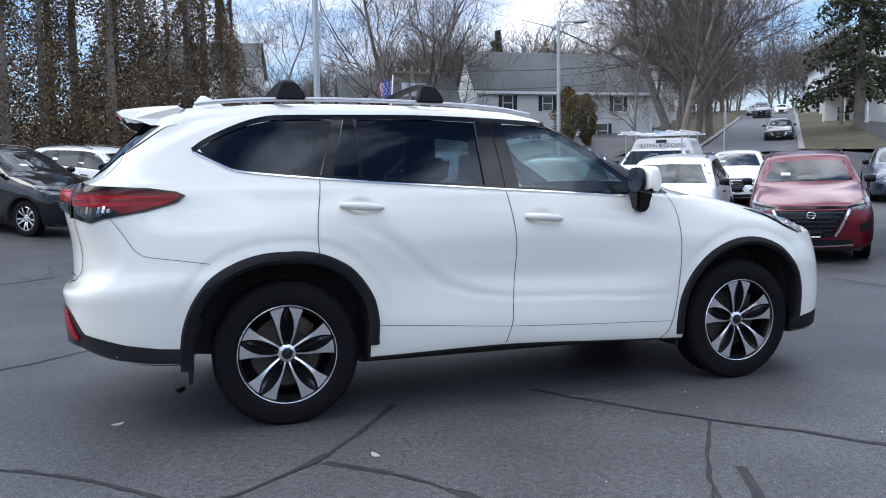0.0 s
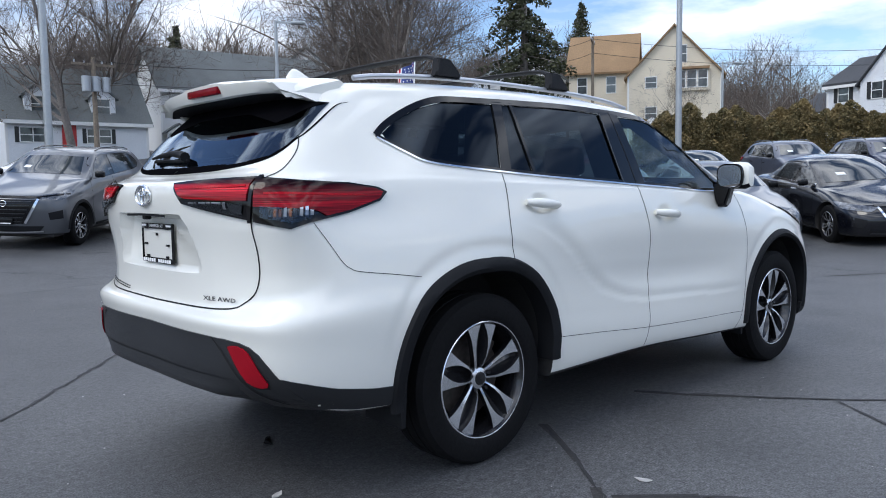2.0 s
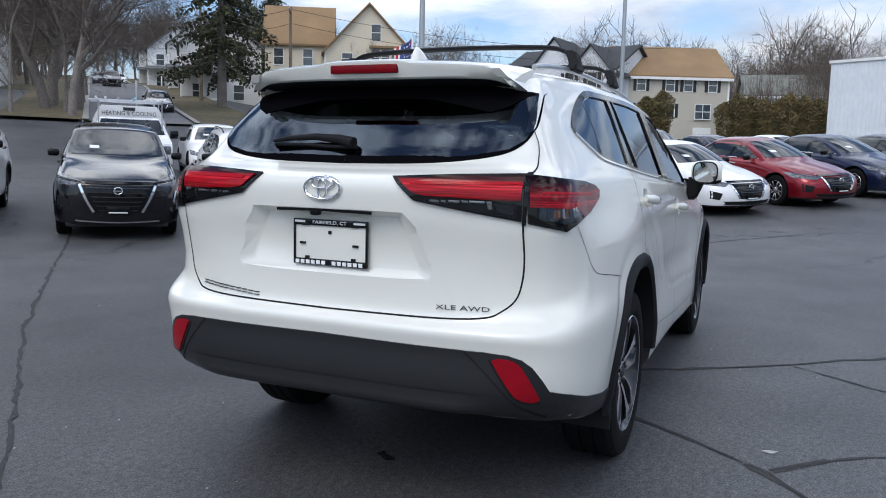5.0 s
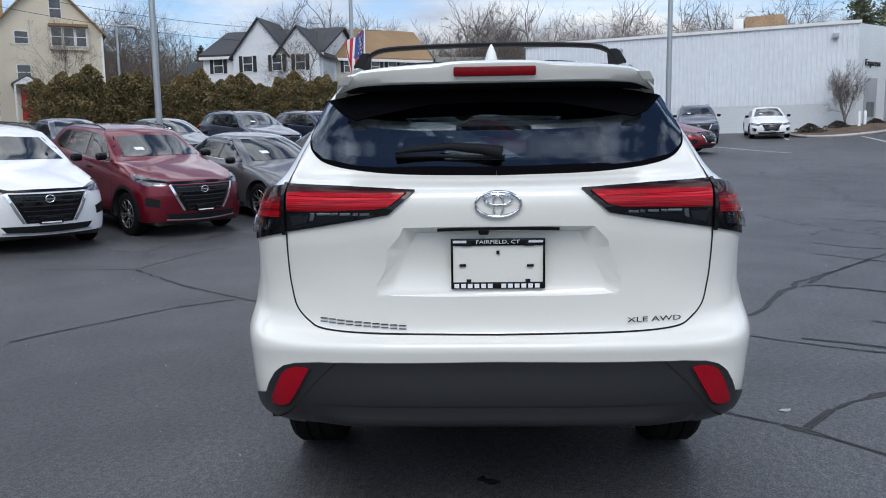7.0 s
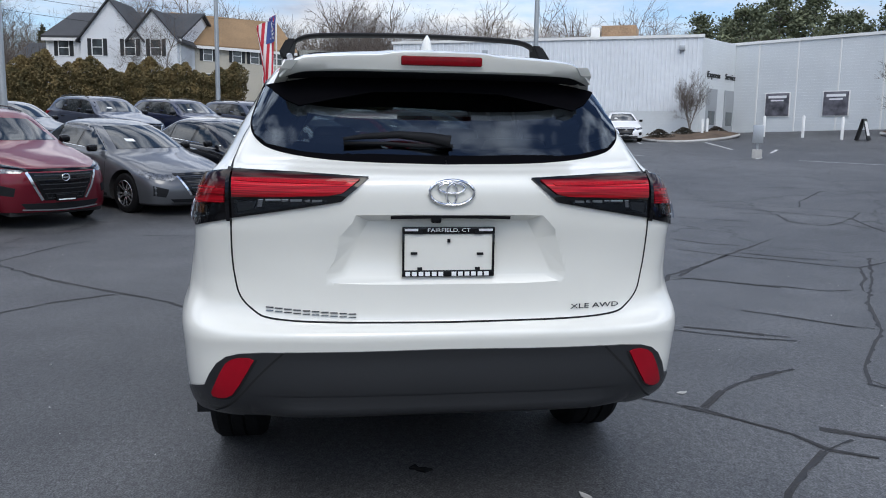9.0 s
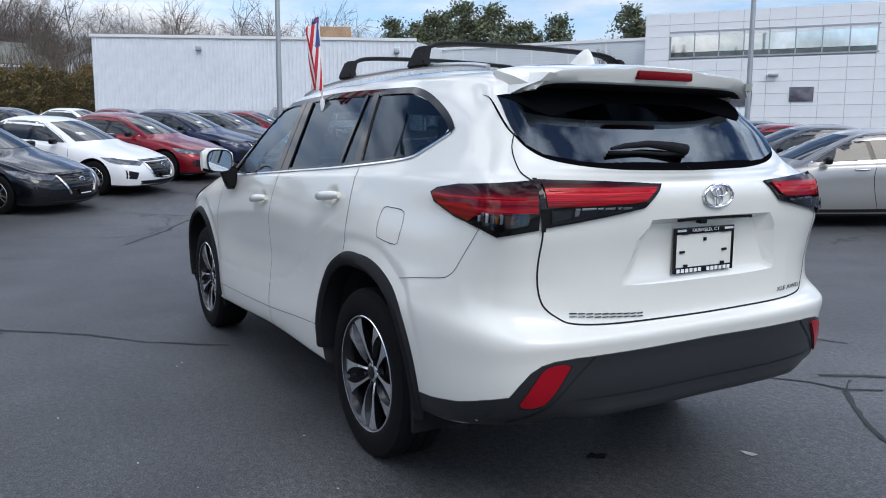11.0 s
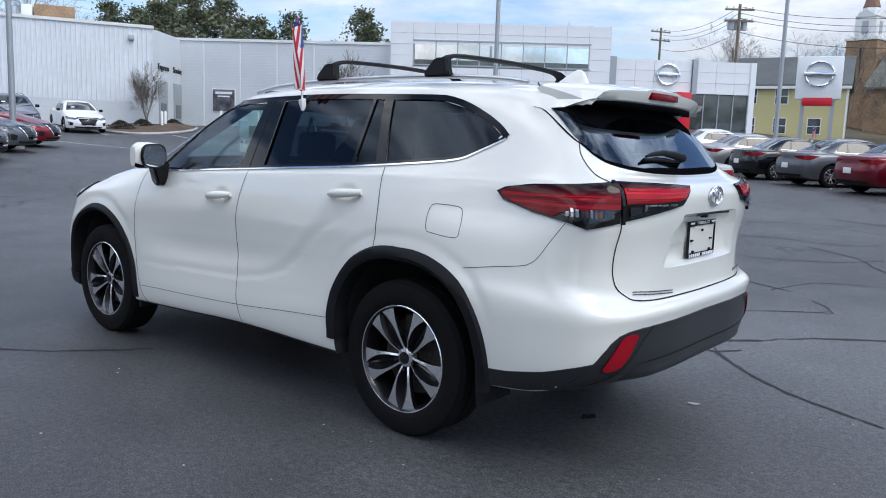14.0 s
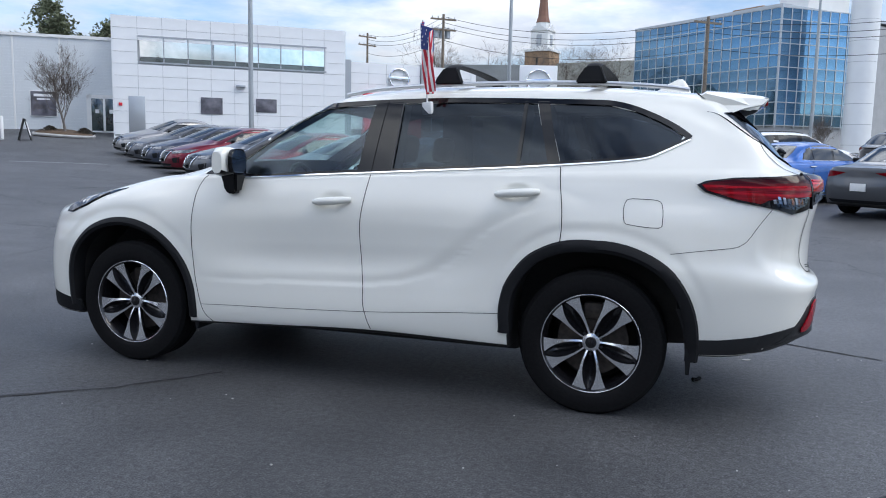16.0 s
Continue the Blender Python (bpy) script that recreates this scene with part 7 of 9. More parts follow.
# ---------------------------------------------------------------- plants
def bare_tree(name, seed, height, spread=0.5, depth=5, upright=0.5, trunk=0.015, thin=.005):
    """A leafless tree: trunk with main limbs, and a crown of ever finer twigs."""
    rnd = random.Random(seed)
    wood, twigs = bmesh.new(), bmesh.new()

    def grow(p, d, length, r, level):
        pts, rs = [p], [r]
        k = (4, 3, 3, 2)[level] if level < 4 else 1
        for i in range(k):
            d = (d + Vector((rnd.uniform(-1, 1), rnd.uniform(-1, 1), rnd.uniform(-.5, 1) * upright)) * (.16 if level == 0 else .24)).normalized()
            p = p + d * length / k
            pts.append(p)
            rs.append(max(r * (1 - .45 * (i + 1) / k), thin))
        if level >= 4 or level == depth:
            w = d.cross(Vector((rnd.uniform(-1, 1), rnd.uniform(-1, 1), rnd.uniform(-1, 1)))).normalized() * rs[0]
            twigs.faces.new([twigs.verts.new(q) for q in (pts[0] - w, pts[0] + w, pts[-1] + w * .6, pts[-1] - w * .6)])
        else:
            add_tube(wood if level < 2 else twigs, pts, rs, (7, 5, 4)[level] if level < 3 else 3, False)
        if level >= depth:
            return
        n = (rnd.randint(5, 7), rnd.randint(4, 5), rnd.randint(3, 4), 3, 5)[level]
        for i in range(n):
            t = rnd.uniform(.32, 1.0)
            j = min(int(t * k), k - 1)
            q = pts[j].lerp(pts[j + 1], t * k - j)
            a = rnd.uniform(0, 2 * pi)
            side = d.cross(Vector((cos(a), sin(a), .3))).normalized()
            nd = (d * (1 - spread) + side * spread * rnd.uniform(.8, 1.5) + Vector((0, 0, upright * .35))).normalized()
            grow(q, nd, length * rnd.uniform(.50, .76), max(rs[j] * rnd.uniform(.34, .52), thin), level + 1)
        grow(pts[-1], d, length * .66, max(rs[-1], thin), level + 1)

    grow(Vector((0, 0, -.2)), Vector((rnd.uniform(-.06, .06), rnd.uniform(-.06, .06), 1)).normalized(), height * .38, height * trunk, 0)
    t = new(name)
    part("trunk", wood, BARK, t, "grey trunk and limbs", 60)
    part("crown", twigs, TWIG, t, "fine leafless twigs", 60)
    return t


def add_leaf(bm, p, size, rnd, droop=0.0):
    a, e = rnd.uniform(0, 2 * pi), rnd.uniform(-.9, .9) - droop
    u = Vector((cos(a) * cos(e), sin(a) * cos(e), sin(e))) * size
    v = u.cross(Vector((rnd.uniform(-1, 1), rnd.uniform(-1, 1), rnd.uniform(-1, 1)))).normalized() * size * .36
    bm.faces.new([bm.verts.new(q) for q in (p - u * .3, p + u * .35 - v, p + u, p + u * .35 + v)])


def column_shrub(name, seed, h, r, mat, n, leaf, ragged=0.25, point=0.7, rise_pow=.85, taper=.6):
    """A narrow evergreen of many small sprays on a trunk, with an uneven outline."""
    rnd = random.Random(seed)
    t = new(name)
    tb = bmesh.new()
    add_tube(tb, [(0, 0, -.1), (.02, .01, h * .4), (0, 0, h * .92)], [r * .12, r * .09, r * .02], 6)
    part("trunk", tb, BARK, t)
    bm = bmesh.new()
    lumps = [(rnd.uniform(0, 2 * pi), rnd.uniform(.05, .95) * h, rnd.uniform(.6, 1.2)) for _ in range(26)]
    for i in range(n):
        z = h * rnd.random() ** rise_pow
        f = z / h
        rr = r * (min(1, (1.02 - f) / (1 - point)) ** taper if f > point else .78 + .22 * min(1, f / .25))
        a = rnd.uniform(0, 2 * pi)
        wob = 1 + ragged * sum(q * math.exp(-((z - lz) / (h * .09)) ** 2) * max(0, cos(a - la)) for la, lz, q in lumps) * .5 - ragged * .5
        d = max(.05, rr * wob) * (1 - .75 * rnd.random() ** 1.6)
        add_leaf(bm, Vector((d * cos(a), d * sin(a), z)), leaf * rnd.uniform(.6, 1.3), rnd, -.4)
    part("foliage", bm, mat, t, smooth=None)
    return t


def spruce(name, seed, h, r, mat=None, tiers=34, leaf=.42, bare=.1):
    rnd = random.Random(seed)
    t = new(name)
    tb, bm = bmesh.new(), bmesh.new()
    add_tube(tb, [(0, 0, -.3), (.1, 0, h * .5), (0, 0, h)], [h * .021, h * .013, .03], 8)
    for i in range(tiers):
        f = bare + (1 - bare) * i / tiers
        for k in range(rnd.randint(4, 6)):
            a = rnd.uniform(0, 2 * pi)
            ln = r * (1.04 - f) ** .8 * rnd.uniform(.65, 1.12)
            z0 = f * h + rnd.uniform(-.2, .2)
            tip = Vector((ln * cos(a), ln * sin(a), z0 - ln * rnd.uniform(.10, .42)))
            base = Vector((0, 0, z0))
            mid = base.lerp(tip, .55) + Vector((0, 0, ln * .02))
            add_tube(tb, [base, mid, tip], [.05, .03, .012], 3, False)
            n = int((7 + ln * 8) * (.42 / leaf) ** 1.5)
            for j in range(n):
                u = .18 + .85 * j / n
                p = base.lerp(mid, u / .55) if u < .55 else mid.lerp(tip, (u - .55) / .45)
                w = ln * .16 * (1.1 - u)
                add_leaf(bm, p + Vector((rnd.uniform(-w, w), rnd.uniform(-w, w), rnd.uniform(-.55, .05) * (.4 + .8 * u))), leaf * rnd.uniform(.6, 1.3), rnd, .5)
    part("trunk", tb, BARK, t)
    part("foliage", bm, mat or SPRUCE, t, smooth=None)
    return t


def round_pine(name, seed, h, r, mat, clumps=95, leaf=.30):
    rnd = random.Random(seed)
    t = new(name)
    tb, bm = bmesh.new(), bmesh.new()
    add_tube(tb, [(0, 0, -.3), (.15, 0, h * .5), (0, .1, h * .9)], [h * .022, h * .016, .05], 7)
    for i in range(clumps):
        f = rnd.uniform(.06, 1.0)
        a, rr = rnd.uniform(0, 2 * pi), r * (1.05 - .95 * f ** 2.2) * rnd.uniform(.25, 1)
        c = Vector((rr * cos(a), rr * sin(a), f * h))
        add_tube(tb, [(0, 0, c.z - rr * .25), c], [.07, .02], 3, False)
        cr = rnd.uniform(.35, 1.0) * r * .30
        for j in range(46):
            v = Vector((rnd.gauss(0, 1), rnd.gauss(0, 1), rnd.gauss(0, .7))).normalized() * cr * rnd.random() ** .4
            add_leaf(bm, c + v, leaf * rnd.uniform(.6, 1.2), rnd, -.3)
    part("trunk", tb, BARK, t)
    part("foliage", bm, mat, t, smooth=None)
    return t


def plant(src, spots, label, category, group, first=True):
    """Sets the source at the first spot and copies at the others. A spot: x, y, turn, scale, or that with a base height."""
    for i, s in enumerate(spots):
        x, y, turn, k = s[:4]
        z = s[4] if len(s) > 4 else rise(x, y)
        m = pose(x, y, z, 0, 0, turn) @ Matrix.Diagonal((k, k, k, 1))
        if i == 0:
            ob = src
            ob.matrix_world = m
        else:
            ob = copy_thing(src, Matrix())
            ob.matrix_basis = m
        tagged(ob, label, category, group)


plant(bare_tree("bare_tree", 3, 12, spread=.5, upright=.55), [(12.4, 48, 0, 1.6), (25.4, 33.5, 150, 1.35), (34.5, 43.0, 20, 1.7), (30.6, 41, 70, 1.9), (16.4, 56, 140, 1.7), (81, 38, 20, 1.1), (102, 25, 200, 1.2), (104, -2, 90, 1.25), (95, -4, 300, 1.0), (113, -21, 10, 1.1), (106, -47, 60, 1.0), (44, -73, 0, .9), (14.7, -114, 30, 1.2)], "tall leafless tree with fine grey-brown twigs", "tree", "bare trees")
plant(bare_tree("bare_tree", 8, 11, spread=.62, upright=.35), [(28.1, 38.5, 10, 1.9), (29.6, 37.9, 120, 1.5), (32.2, 43.4, 200, 1.9), (20.7, 58, 50, 1.5), (88, 35, 0, 1.15), (99, 12, 120, 1.1), (110, 30, 240, 1.2), (104, -12, 20, 1.2), (99, -14, 170, 1.0), (68, 30, 80, .9), (118, -34, 10, 1.2)], "spreading leafless tree with grey bark", "tree", "bare trees")
plant(bare_tree("bare_tree", 21, 9, spread=.55, upright=.5, trunk=.011), [(23.8, 36, 0, 1.25), (27.2, 36.0, 200, 1.2), (40.5, 49.2, 50, 1.5), (50.2, 28.2, 100, .95), (55.8, 12.3, 30, 1.0), (4.3, 43, 60, 1.5), (34.8, 46, 10, 1.1), (86, 5, 10, 1.1), (90, -8, 200, 1.05), (78, -3, 100, .95), (96, 20, 10, 1.2), (92, 28, 55, 1.2), (82, -12, 75, 1.0), (-2, 27, 0, .9), (26, -80, 10, 1.3), (20.5, -84, 100, 1.2), (15, -79, 200, 1.25), (10.5, -77, 30, 1.2), (7, -84, 300, 1.35), (24, -74.5, 60, 1.0), (1.5, -88, 140, 1.2)], "slender leafless tree with thin twigs", "tree", "bare trees")
# far wooded slope
wood_rnd = random.Random(12)
plant(bare_tree("bare_tree", 33, 10, spread=.55, upright=.5, depth=4, thin=.014), [(wood_rnd.uniform(92, 150), wood_rnd.uniform(-50, 60), wood_rnd.uniform(0, 360), wood_rnd.uniform(.9, 1.7)) for _ in range(92)], "leafless tree on the far wooded slope", "tree", "trees on the slope")
plant(bare_tree("bare_tree", 40, 10, spread=.5, upright=.5, depth=4, thin=.014), [s for s in [(wood_rnd.uniform(14, 125), wood_rnd.uniform(62, 150), wood_rnd.uniform(0, 360), wood_rnd.uniform(1.0, 1.7)) for _ in range(205)] if abs((s[0] - 26.2) * .74 - (s[1] - 30.2) * .67) > 6], "leafless tree behind the houses", "tree", "trees behind the houses")
plant(bare_tree("bare_tree", 61, 11, spread=.5, upright=.5, depth=4, thin=.016), [(26.2 + .67 * d + .74 * w, 30.2 + .74 * d - .67 * w, 37 * i, 1.3 + .5 * ((i * 7) % 5) / 5) for i, (d, w) in enumerate([(wood_rnd.uniform(96, 150), wood_rnd.uniform(-32, 32)) for _ in range(45)])], "leafless tree at the top of the uphill road", "tree", "trees at the road's end")
plant(bare_tree("bare_tree", 52, 4.4, spread=.46, upright=.85, trunk=.016, thin=.004), [(25.6, -24.2, 0, 1.0), (33.9, -18.0, 40, .84), (-10, -54.5, 0, .8)], "small leafless round-headed tree in a bed", "tree", "small trees by the showroom")
plant(spruce("spruce", 4, 18, 4.9, tiers=44, leaf=.27, bare=.17), [(43.4, 38.4, 0, 1.0), (66, 50, 50, .8)], "large dark green spruce with drooping limbs", "tree", "spruces")
plant(spruce("small_spruce", 6, 9, 2.0, tiers=22, leaf=.34), [(28.9, 69.7, 0, 1.25), (24, 72, 90, 1.1), (100, 36, 0, .9), (60, -58, 0, .95)], "narrow dark green spruce", "tree", "spruces")
plant(round_pine("pine", 5, 9.6, 4.3, PINE), [(72, -41, 0, 1.05), (66, -45, 40, 1.1), (60, -49, 80, .95), (54, -53, 120, 1.0), (78, -46, 200, 1.1), (84, -42, 250, 1.05), (57, -56, 300, .8), (70, -50, 10, .95), (63, -47, 160, .9), (69, -43, 220, 1.15), (75, -44, 30, .9), (81, -44, 110, 1.0), (50, -56, 10, .85), (46, -59, 70, .8)], "round-headed green pine behind the showroom", "tree", "pines behind the showroom")
plant(column_shrub("tall_cedar", 9, 10.8, 1.5, CEDAR, 17500, .075, 1.5, .20, 1.5, 1.05), [(-9.3, 22.0, 0, 1.0), (-6.6, 20.2, 60, .93), (-4.9, 21.6, 130, 1.06), (-2.9, 21.2, 200, .9), (-1.6, 22.6, 260, 1.0), (-12.1, 20.0, 20, 1.05), (-8.0, 24.6, 100, 1.1), (-3.9, 24.2, 160, 1.12), (-.5, 22.3, 310, .8)], "tall bronzed cedar with ragged brown-green foliage", "tree", "tall cedars")
plant(column_shrub("tall_cedar", 19, 9.6, 1.25, CEDAR, 11000, .072, 2.0, .12, 1.6, 1.1), [(-10.6, 20.8, 0, 1.05), (-7.9, 20.9, 80, 1.1), (-5.7, 20.9, 170, .95), (-3.8, 20.8, 240, 1.12), (-2.2, 21.6, 20, .84), (-1.0, 24.0, 300, 1.05), (-5.9, 23.8, 40, 1.15), (-13.6, 20.6, 140, 1.1), (-.1, 23.6, 200, .78)], "slim bronzed cedar with open ragged foliage", "tree", "tall cedars")
hedge = [(38.6 + (55.5 - 38.6) * i / 17, 24.3 + (7.6 - 24.3) * i / 17, 53 * i, .98 + .32 * ((i * 7) % 5) / 5) for i in range(18)] + [(38.6 + (55.5 - 38.6) * (i + .5) / 17, 24.3 + (7.6 - 24.3) * (i + .5) / 17, 31 * i + 9, .92 + .26 * ((i * 3) % 5) / 5) for i in range(17)]
hedge2 = [(61.5, 3.6 - .95 * i, 71 * i, 1.0 + .25 * ((i * 3) % 4) / 4) for i in range(10)]
plant(column_shrub("arborvitae", 2, 3.4, .60, HEDGE, 5600, .105, .8, .68), hedge + hedge2 + [(23.9, 44.6, 0, 1.2), (25.8, 45.4, 50, 1.05), (57.5, 8.5, 0, .8), (36.8, 26.2, 0, .8)], "brownish green arborvitae shrub in a hedge", "shrub", "arborvitae hedge")
plant(column_shrub("low_bush", 7, .8, .75, BUSH, 1500, .10, .4, .5), [(26.3, -24.0, 0, .50), (25.0, -24.7, 60, .50), (31.6, -15.3, 0, .66), (33.2, -17.3, 0, .68), (33.5, -19.2, 0, .64), (22.6, 57.0, 0, 1.0)], "low clipped bush in a bed", "bush", "low bushes")

# undergrowth of bare brush that fills the wooded slope behind the houses
br, rb = bmesh.new(), random.Random(77)
for _ in range(1300):
    az, d = radians(rb.uniform(-13, 36)), rb.uniform(78, 112)
    x, y = d * cos(az), d * sin(az)
    z, h = rise(x, y) - .3, rb.uniform(3.5, 8.5)
    for _ in range(11):
        a, lean = rb.uniform(0, 2 * pi), rb.uniform(.05, .45)
        foot = Vector((x + rb.uniform(-.4, .4), y + rb.uniform(-.4, .4), z))
        tip = foot + Vector((cos(a) * lean * h * .6, sin(a) * lean * h * .6, h * rb.uniform(.55, 1.0)))
        w = rb.uniform(.025, .05)
        knee = foot.lerp(tip, .5) + Vector((rb.uniform(-.3, .3), rb.uniform(-.3, .3), 0))
        b0, b1, k0, k1, top = (br.verts.new(p) for p in (foot + Vector((0, -w, 0)), foot + Vector((0, w, 0)), knee + Vector((0, -w * .7, 0)), knee + Vector((0, w * .7, 0)), tip))
        br.faces.new((b0, b1, k1, k0))
        br.faces.new((k0, k1, top))
        for _ in range(2):
            q = knee.lerp(tip, rb.uniform(0, .7))
            e = q + Vector((rb.uniform(-.9, .9), rb.uniform(-.9, .9), rb.uniform(.3, 1.3)))
            br.faces.new([br.verts.new(p) for p in (q + Vector((0, -w * .5, 0)), q + Vector((0, w * .5, 0)), e)])
thing("brush", br, TWIG, label="bare brown brush filling the wooded slope", category="brush", kind="stuff")

# bed of litter with a kerb under the cedars
bed = bmesh.new()
add_prism(bed, [(-16, 17.6), (-6, 17.2), (.4, 16.6), (1.2, 17.4), (1.6, 27), (-16, 28)], 0, 1, "z")
for v in bed.verts:
    v.co.z = rise(v.co.x, v.co.y) + (.16 if v.co.z > .5 else -.3)
bmesh.ops.recalc_face_normals(bed, faces=bed.faces)
thing("planting_bed", bed, MULCH, label="bed of brown leaf litter under the cedars", category="bed", kind="structure")
for (x0, y0), (x1, y1) in (((-16, 17.5), (-6, 17.1)), ((-6, 17.1), (.4, 16.5)), ((.4, 16.5), (1.3, 17.3)), ((1.3, 17.3), (1.7, 27))):
    kb = strip(x0, y0, x1, y1, .16, .17)
    ex = bmesh.ops.extrude_face_region(kb, geom=kb.faces[:])
    bmesh.ops.translate(kb, verts=[v for v in ex["geom"] if isinstance(v, bmesh.types.BMVert)], vec=(0, 0, -.35))
    bmesh.ops.recalc_face_normals(kb, faces=kb.faces)
    thing("kerb", kb, KERB, label="weathered concrete kerb round the bed", category="kerb", kind="structure")


# ---------------------------------------------------------------- houses and sheds
def facade(x0, y0, x1, y1, z):
    """A pose with x along a front from its left end as it is seen from the lot, y into the building, and its length."""
    return Matrix.Translation((x0, y0, z)) @ pose(0, 0, 0, 0, 0, math.degrees(atan2(y1 - y0, x1 - x0))), hypot(x1 - x0, y1 - y0)


def add_window(house, x0, x1, z0, z1, y=0.0, shutters=0.0, rail=True, side=None):
    """Frame, pane and maybe shutters; side: (x) puts it on the end wall at that x, with x0, x1 as depths."""
    w = new("window")
    w.parent = house
    fr = bmesh.new()
    t = .07
    for a, b, c, d in ((x0 - t, x1 + t, z1, z1 + t), (x0 - t, x1 + t, z0 - t, z0), (x0 - t, x0, z0, z1), (x1, x1 + t, z0, z1)):
        add_box(fr, a, b, y - .05, y + .02, c, d)
    if rail:
        add_box(fr, x0, x1, y - .03, y + .01, (z0 + z1) / 2 - .03, (z0 + z1) / 2 + .03)
    if (x1 - x0) > 1.2:
        add_box(fr, (x0 + x1) / 2 - .03, (x0 + x1) / 2 + .03, y - .03, y + .01, z0, z1)
    part("frame", fr, TRIM, w)
    part("pane", box_bm(x0, x1, y - .012, y - .006, z0, z1), HOUSE_PANE, w)
    if shutters:
        for a, b in ((x0 - t - shutters, x0 - t), (x1 + t, x1 + t + shutters)):
            part("shutter", box_bm(a, b, y - .05, y - .005, z0 - .05, z1 + .05), SHUTTER, w, "black shutter")
    if side is not None:
        w.matrix_local = pose(side, 0, 0, 0, 0, 90)
    return w


def add_roof(house, x0, x1, y0, y1, z_eave, z_ridge, mat, axis="x", over=.35, thick=.18):
    bm = bmesh.new()
    if axis == "x":
        ym = (y0 + y1) / 2
        k = (z_ridge - z_eave) / (ym - y0)
        for s, ye in ((1, y0 - over), (-1, y1 + over)):
            ze = z_eave - over * k
            add_prism(bm, [(ye, ze), (ym, z_ridge), (ym, z_ridge + thick), (ye, ze + thick)], x0 - over, x1 + over, "x")
    else:
        xm = (x0 + x1) / 2
        k = (z_ridge - z_eave) / (xm - x0)
        for xe in (x0 - over, x1 + over):
            ze = z_eave - over * k
            add_prism(bm, [(xe, ze), (xm, z_ridge), (xm, z_ridge + thick), (xe, ze + thick)], y0 - over, y1, "y")
    bmesh.ops.recalc_face_normals(bm, faces=bm.faces)
    part("roof", bm, mat, house, smooth=None)


def house(label, m, L, W, z_eave, z_ridge, wall, roof, axis="x"):
    h = tagged(new("house"), label, "house", "houses round the lot")
    h.matrix_world = m
    bm = bmesh.new()
    if axis == "x":
        add_prism(bm, [(0, -3), (W, -3), (W, z_eave), (W / 2, z_ridge), (0, z_eave)], 0, L, "x")
    else:
        add_prism(bm, [(0, -3), (L, -3), (L, z_eave), (L / 2, z_ridge), (0, z_eave)], 0, W, "y")
    bmesh.ops.recalc_face_normals(bm, faces=bm.faces)
    part("wall", bm, wall, h, smooth=None)
    add_roof(h, 0, L, 0, W, z_eave, z_ridge, roof, axis)
    for x in ((0, L) if axis == "x" else (0, L)):
        part("corner_board", box_bm(x - .08, x + .08, -.03, .12, -1, z_eave), TRIM, h)
    part("eave_board", box_bm(-.3, L + .3, -.40 if axis == "x" else -.06, -.30 if axis == "x" else -.02, z_eave - .42 if axis == "x" else z_eave - .1, z_eave - .18 if axis == "x" else z_eave + .04), TRIM, h) if axis == "x" else None
    return h


def hood(h, x0, x1, z, proj=1.1, door=None, mat=None):
    """A small gabled porch roof on two posts over a door."""
    xm = (x0 + x1) / 2
    bm = bmesh.new()
    for xe in (x0 - .15, x1 + .15):
        add_prism(bm, [(xe, z), (xm, z + .75), (xm, z + .87), (xe, z + .12)], -proj, 0, "y")
    bmesh.ops.recalc_face_normals(bm, faces=bm.faces)
    part("porch_roof", bm, ROOF_GREY, h, smooth=None)
    bm = bmesh.new()
    add_prism(bm, [(x0, z + .05), (x1, z + .05), (xm, z + .68)], -proj + .02, -proj + .08, "y")
    bmesh.ops.recalc_face_normals(bm, faces=bm.faces)
    part("porch_gable", bm, TRIM, h, smooth=None)
    for x in (x0 + .1, x1 - .1):
        part("porch_post", box_bm(x - .07, x + .07, -proj + .05, -proj + .19, -.5, z + .05), TRIM, h)
    part("door", box_bm(xm - .5, xm + .5, -.06, -.01, -.3, z - .15), door or TRIM, h)


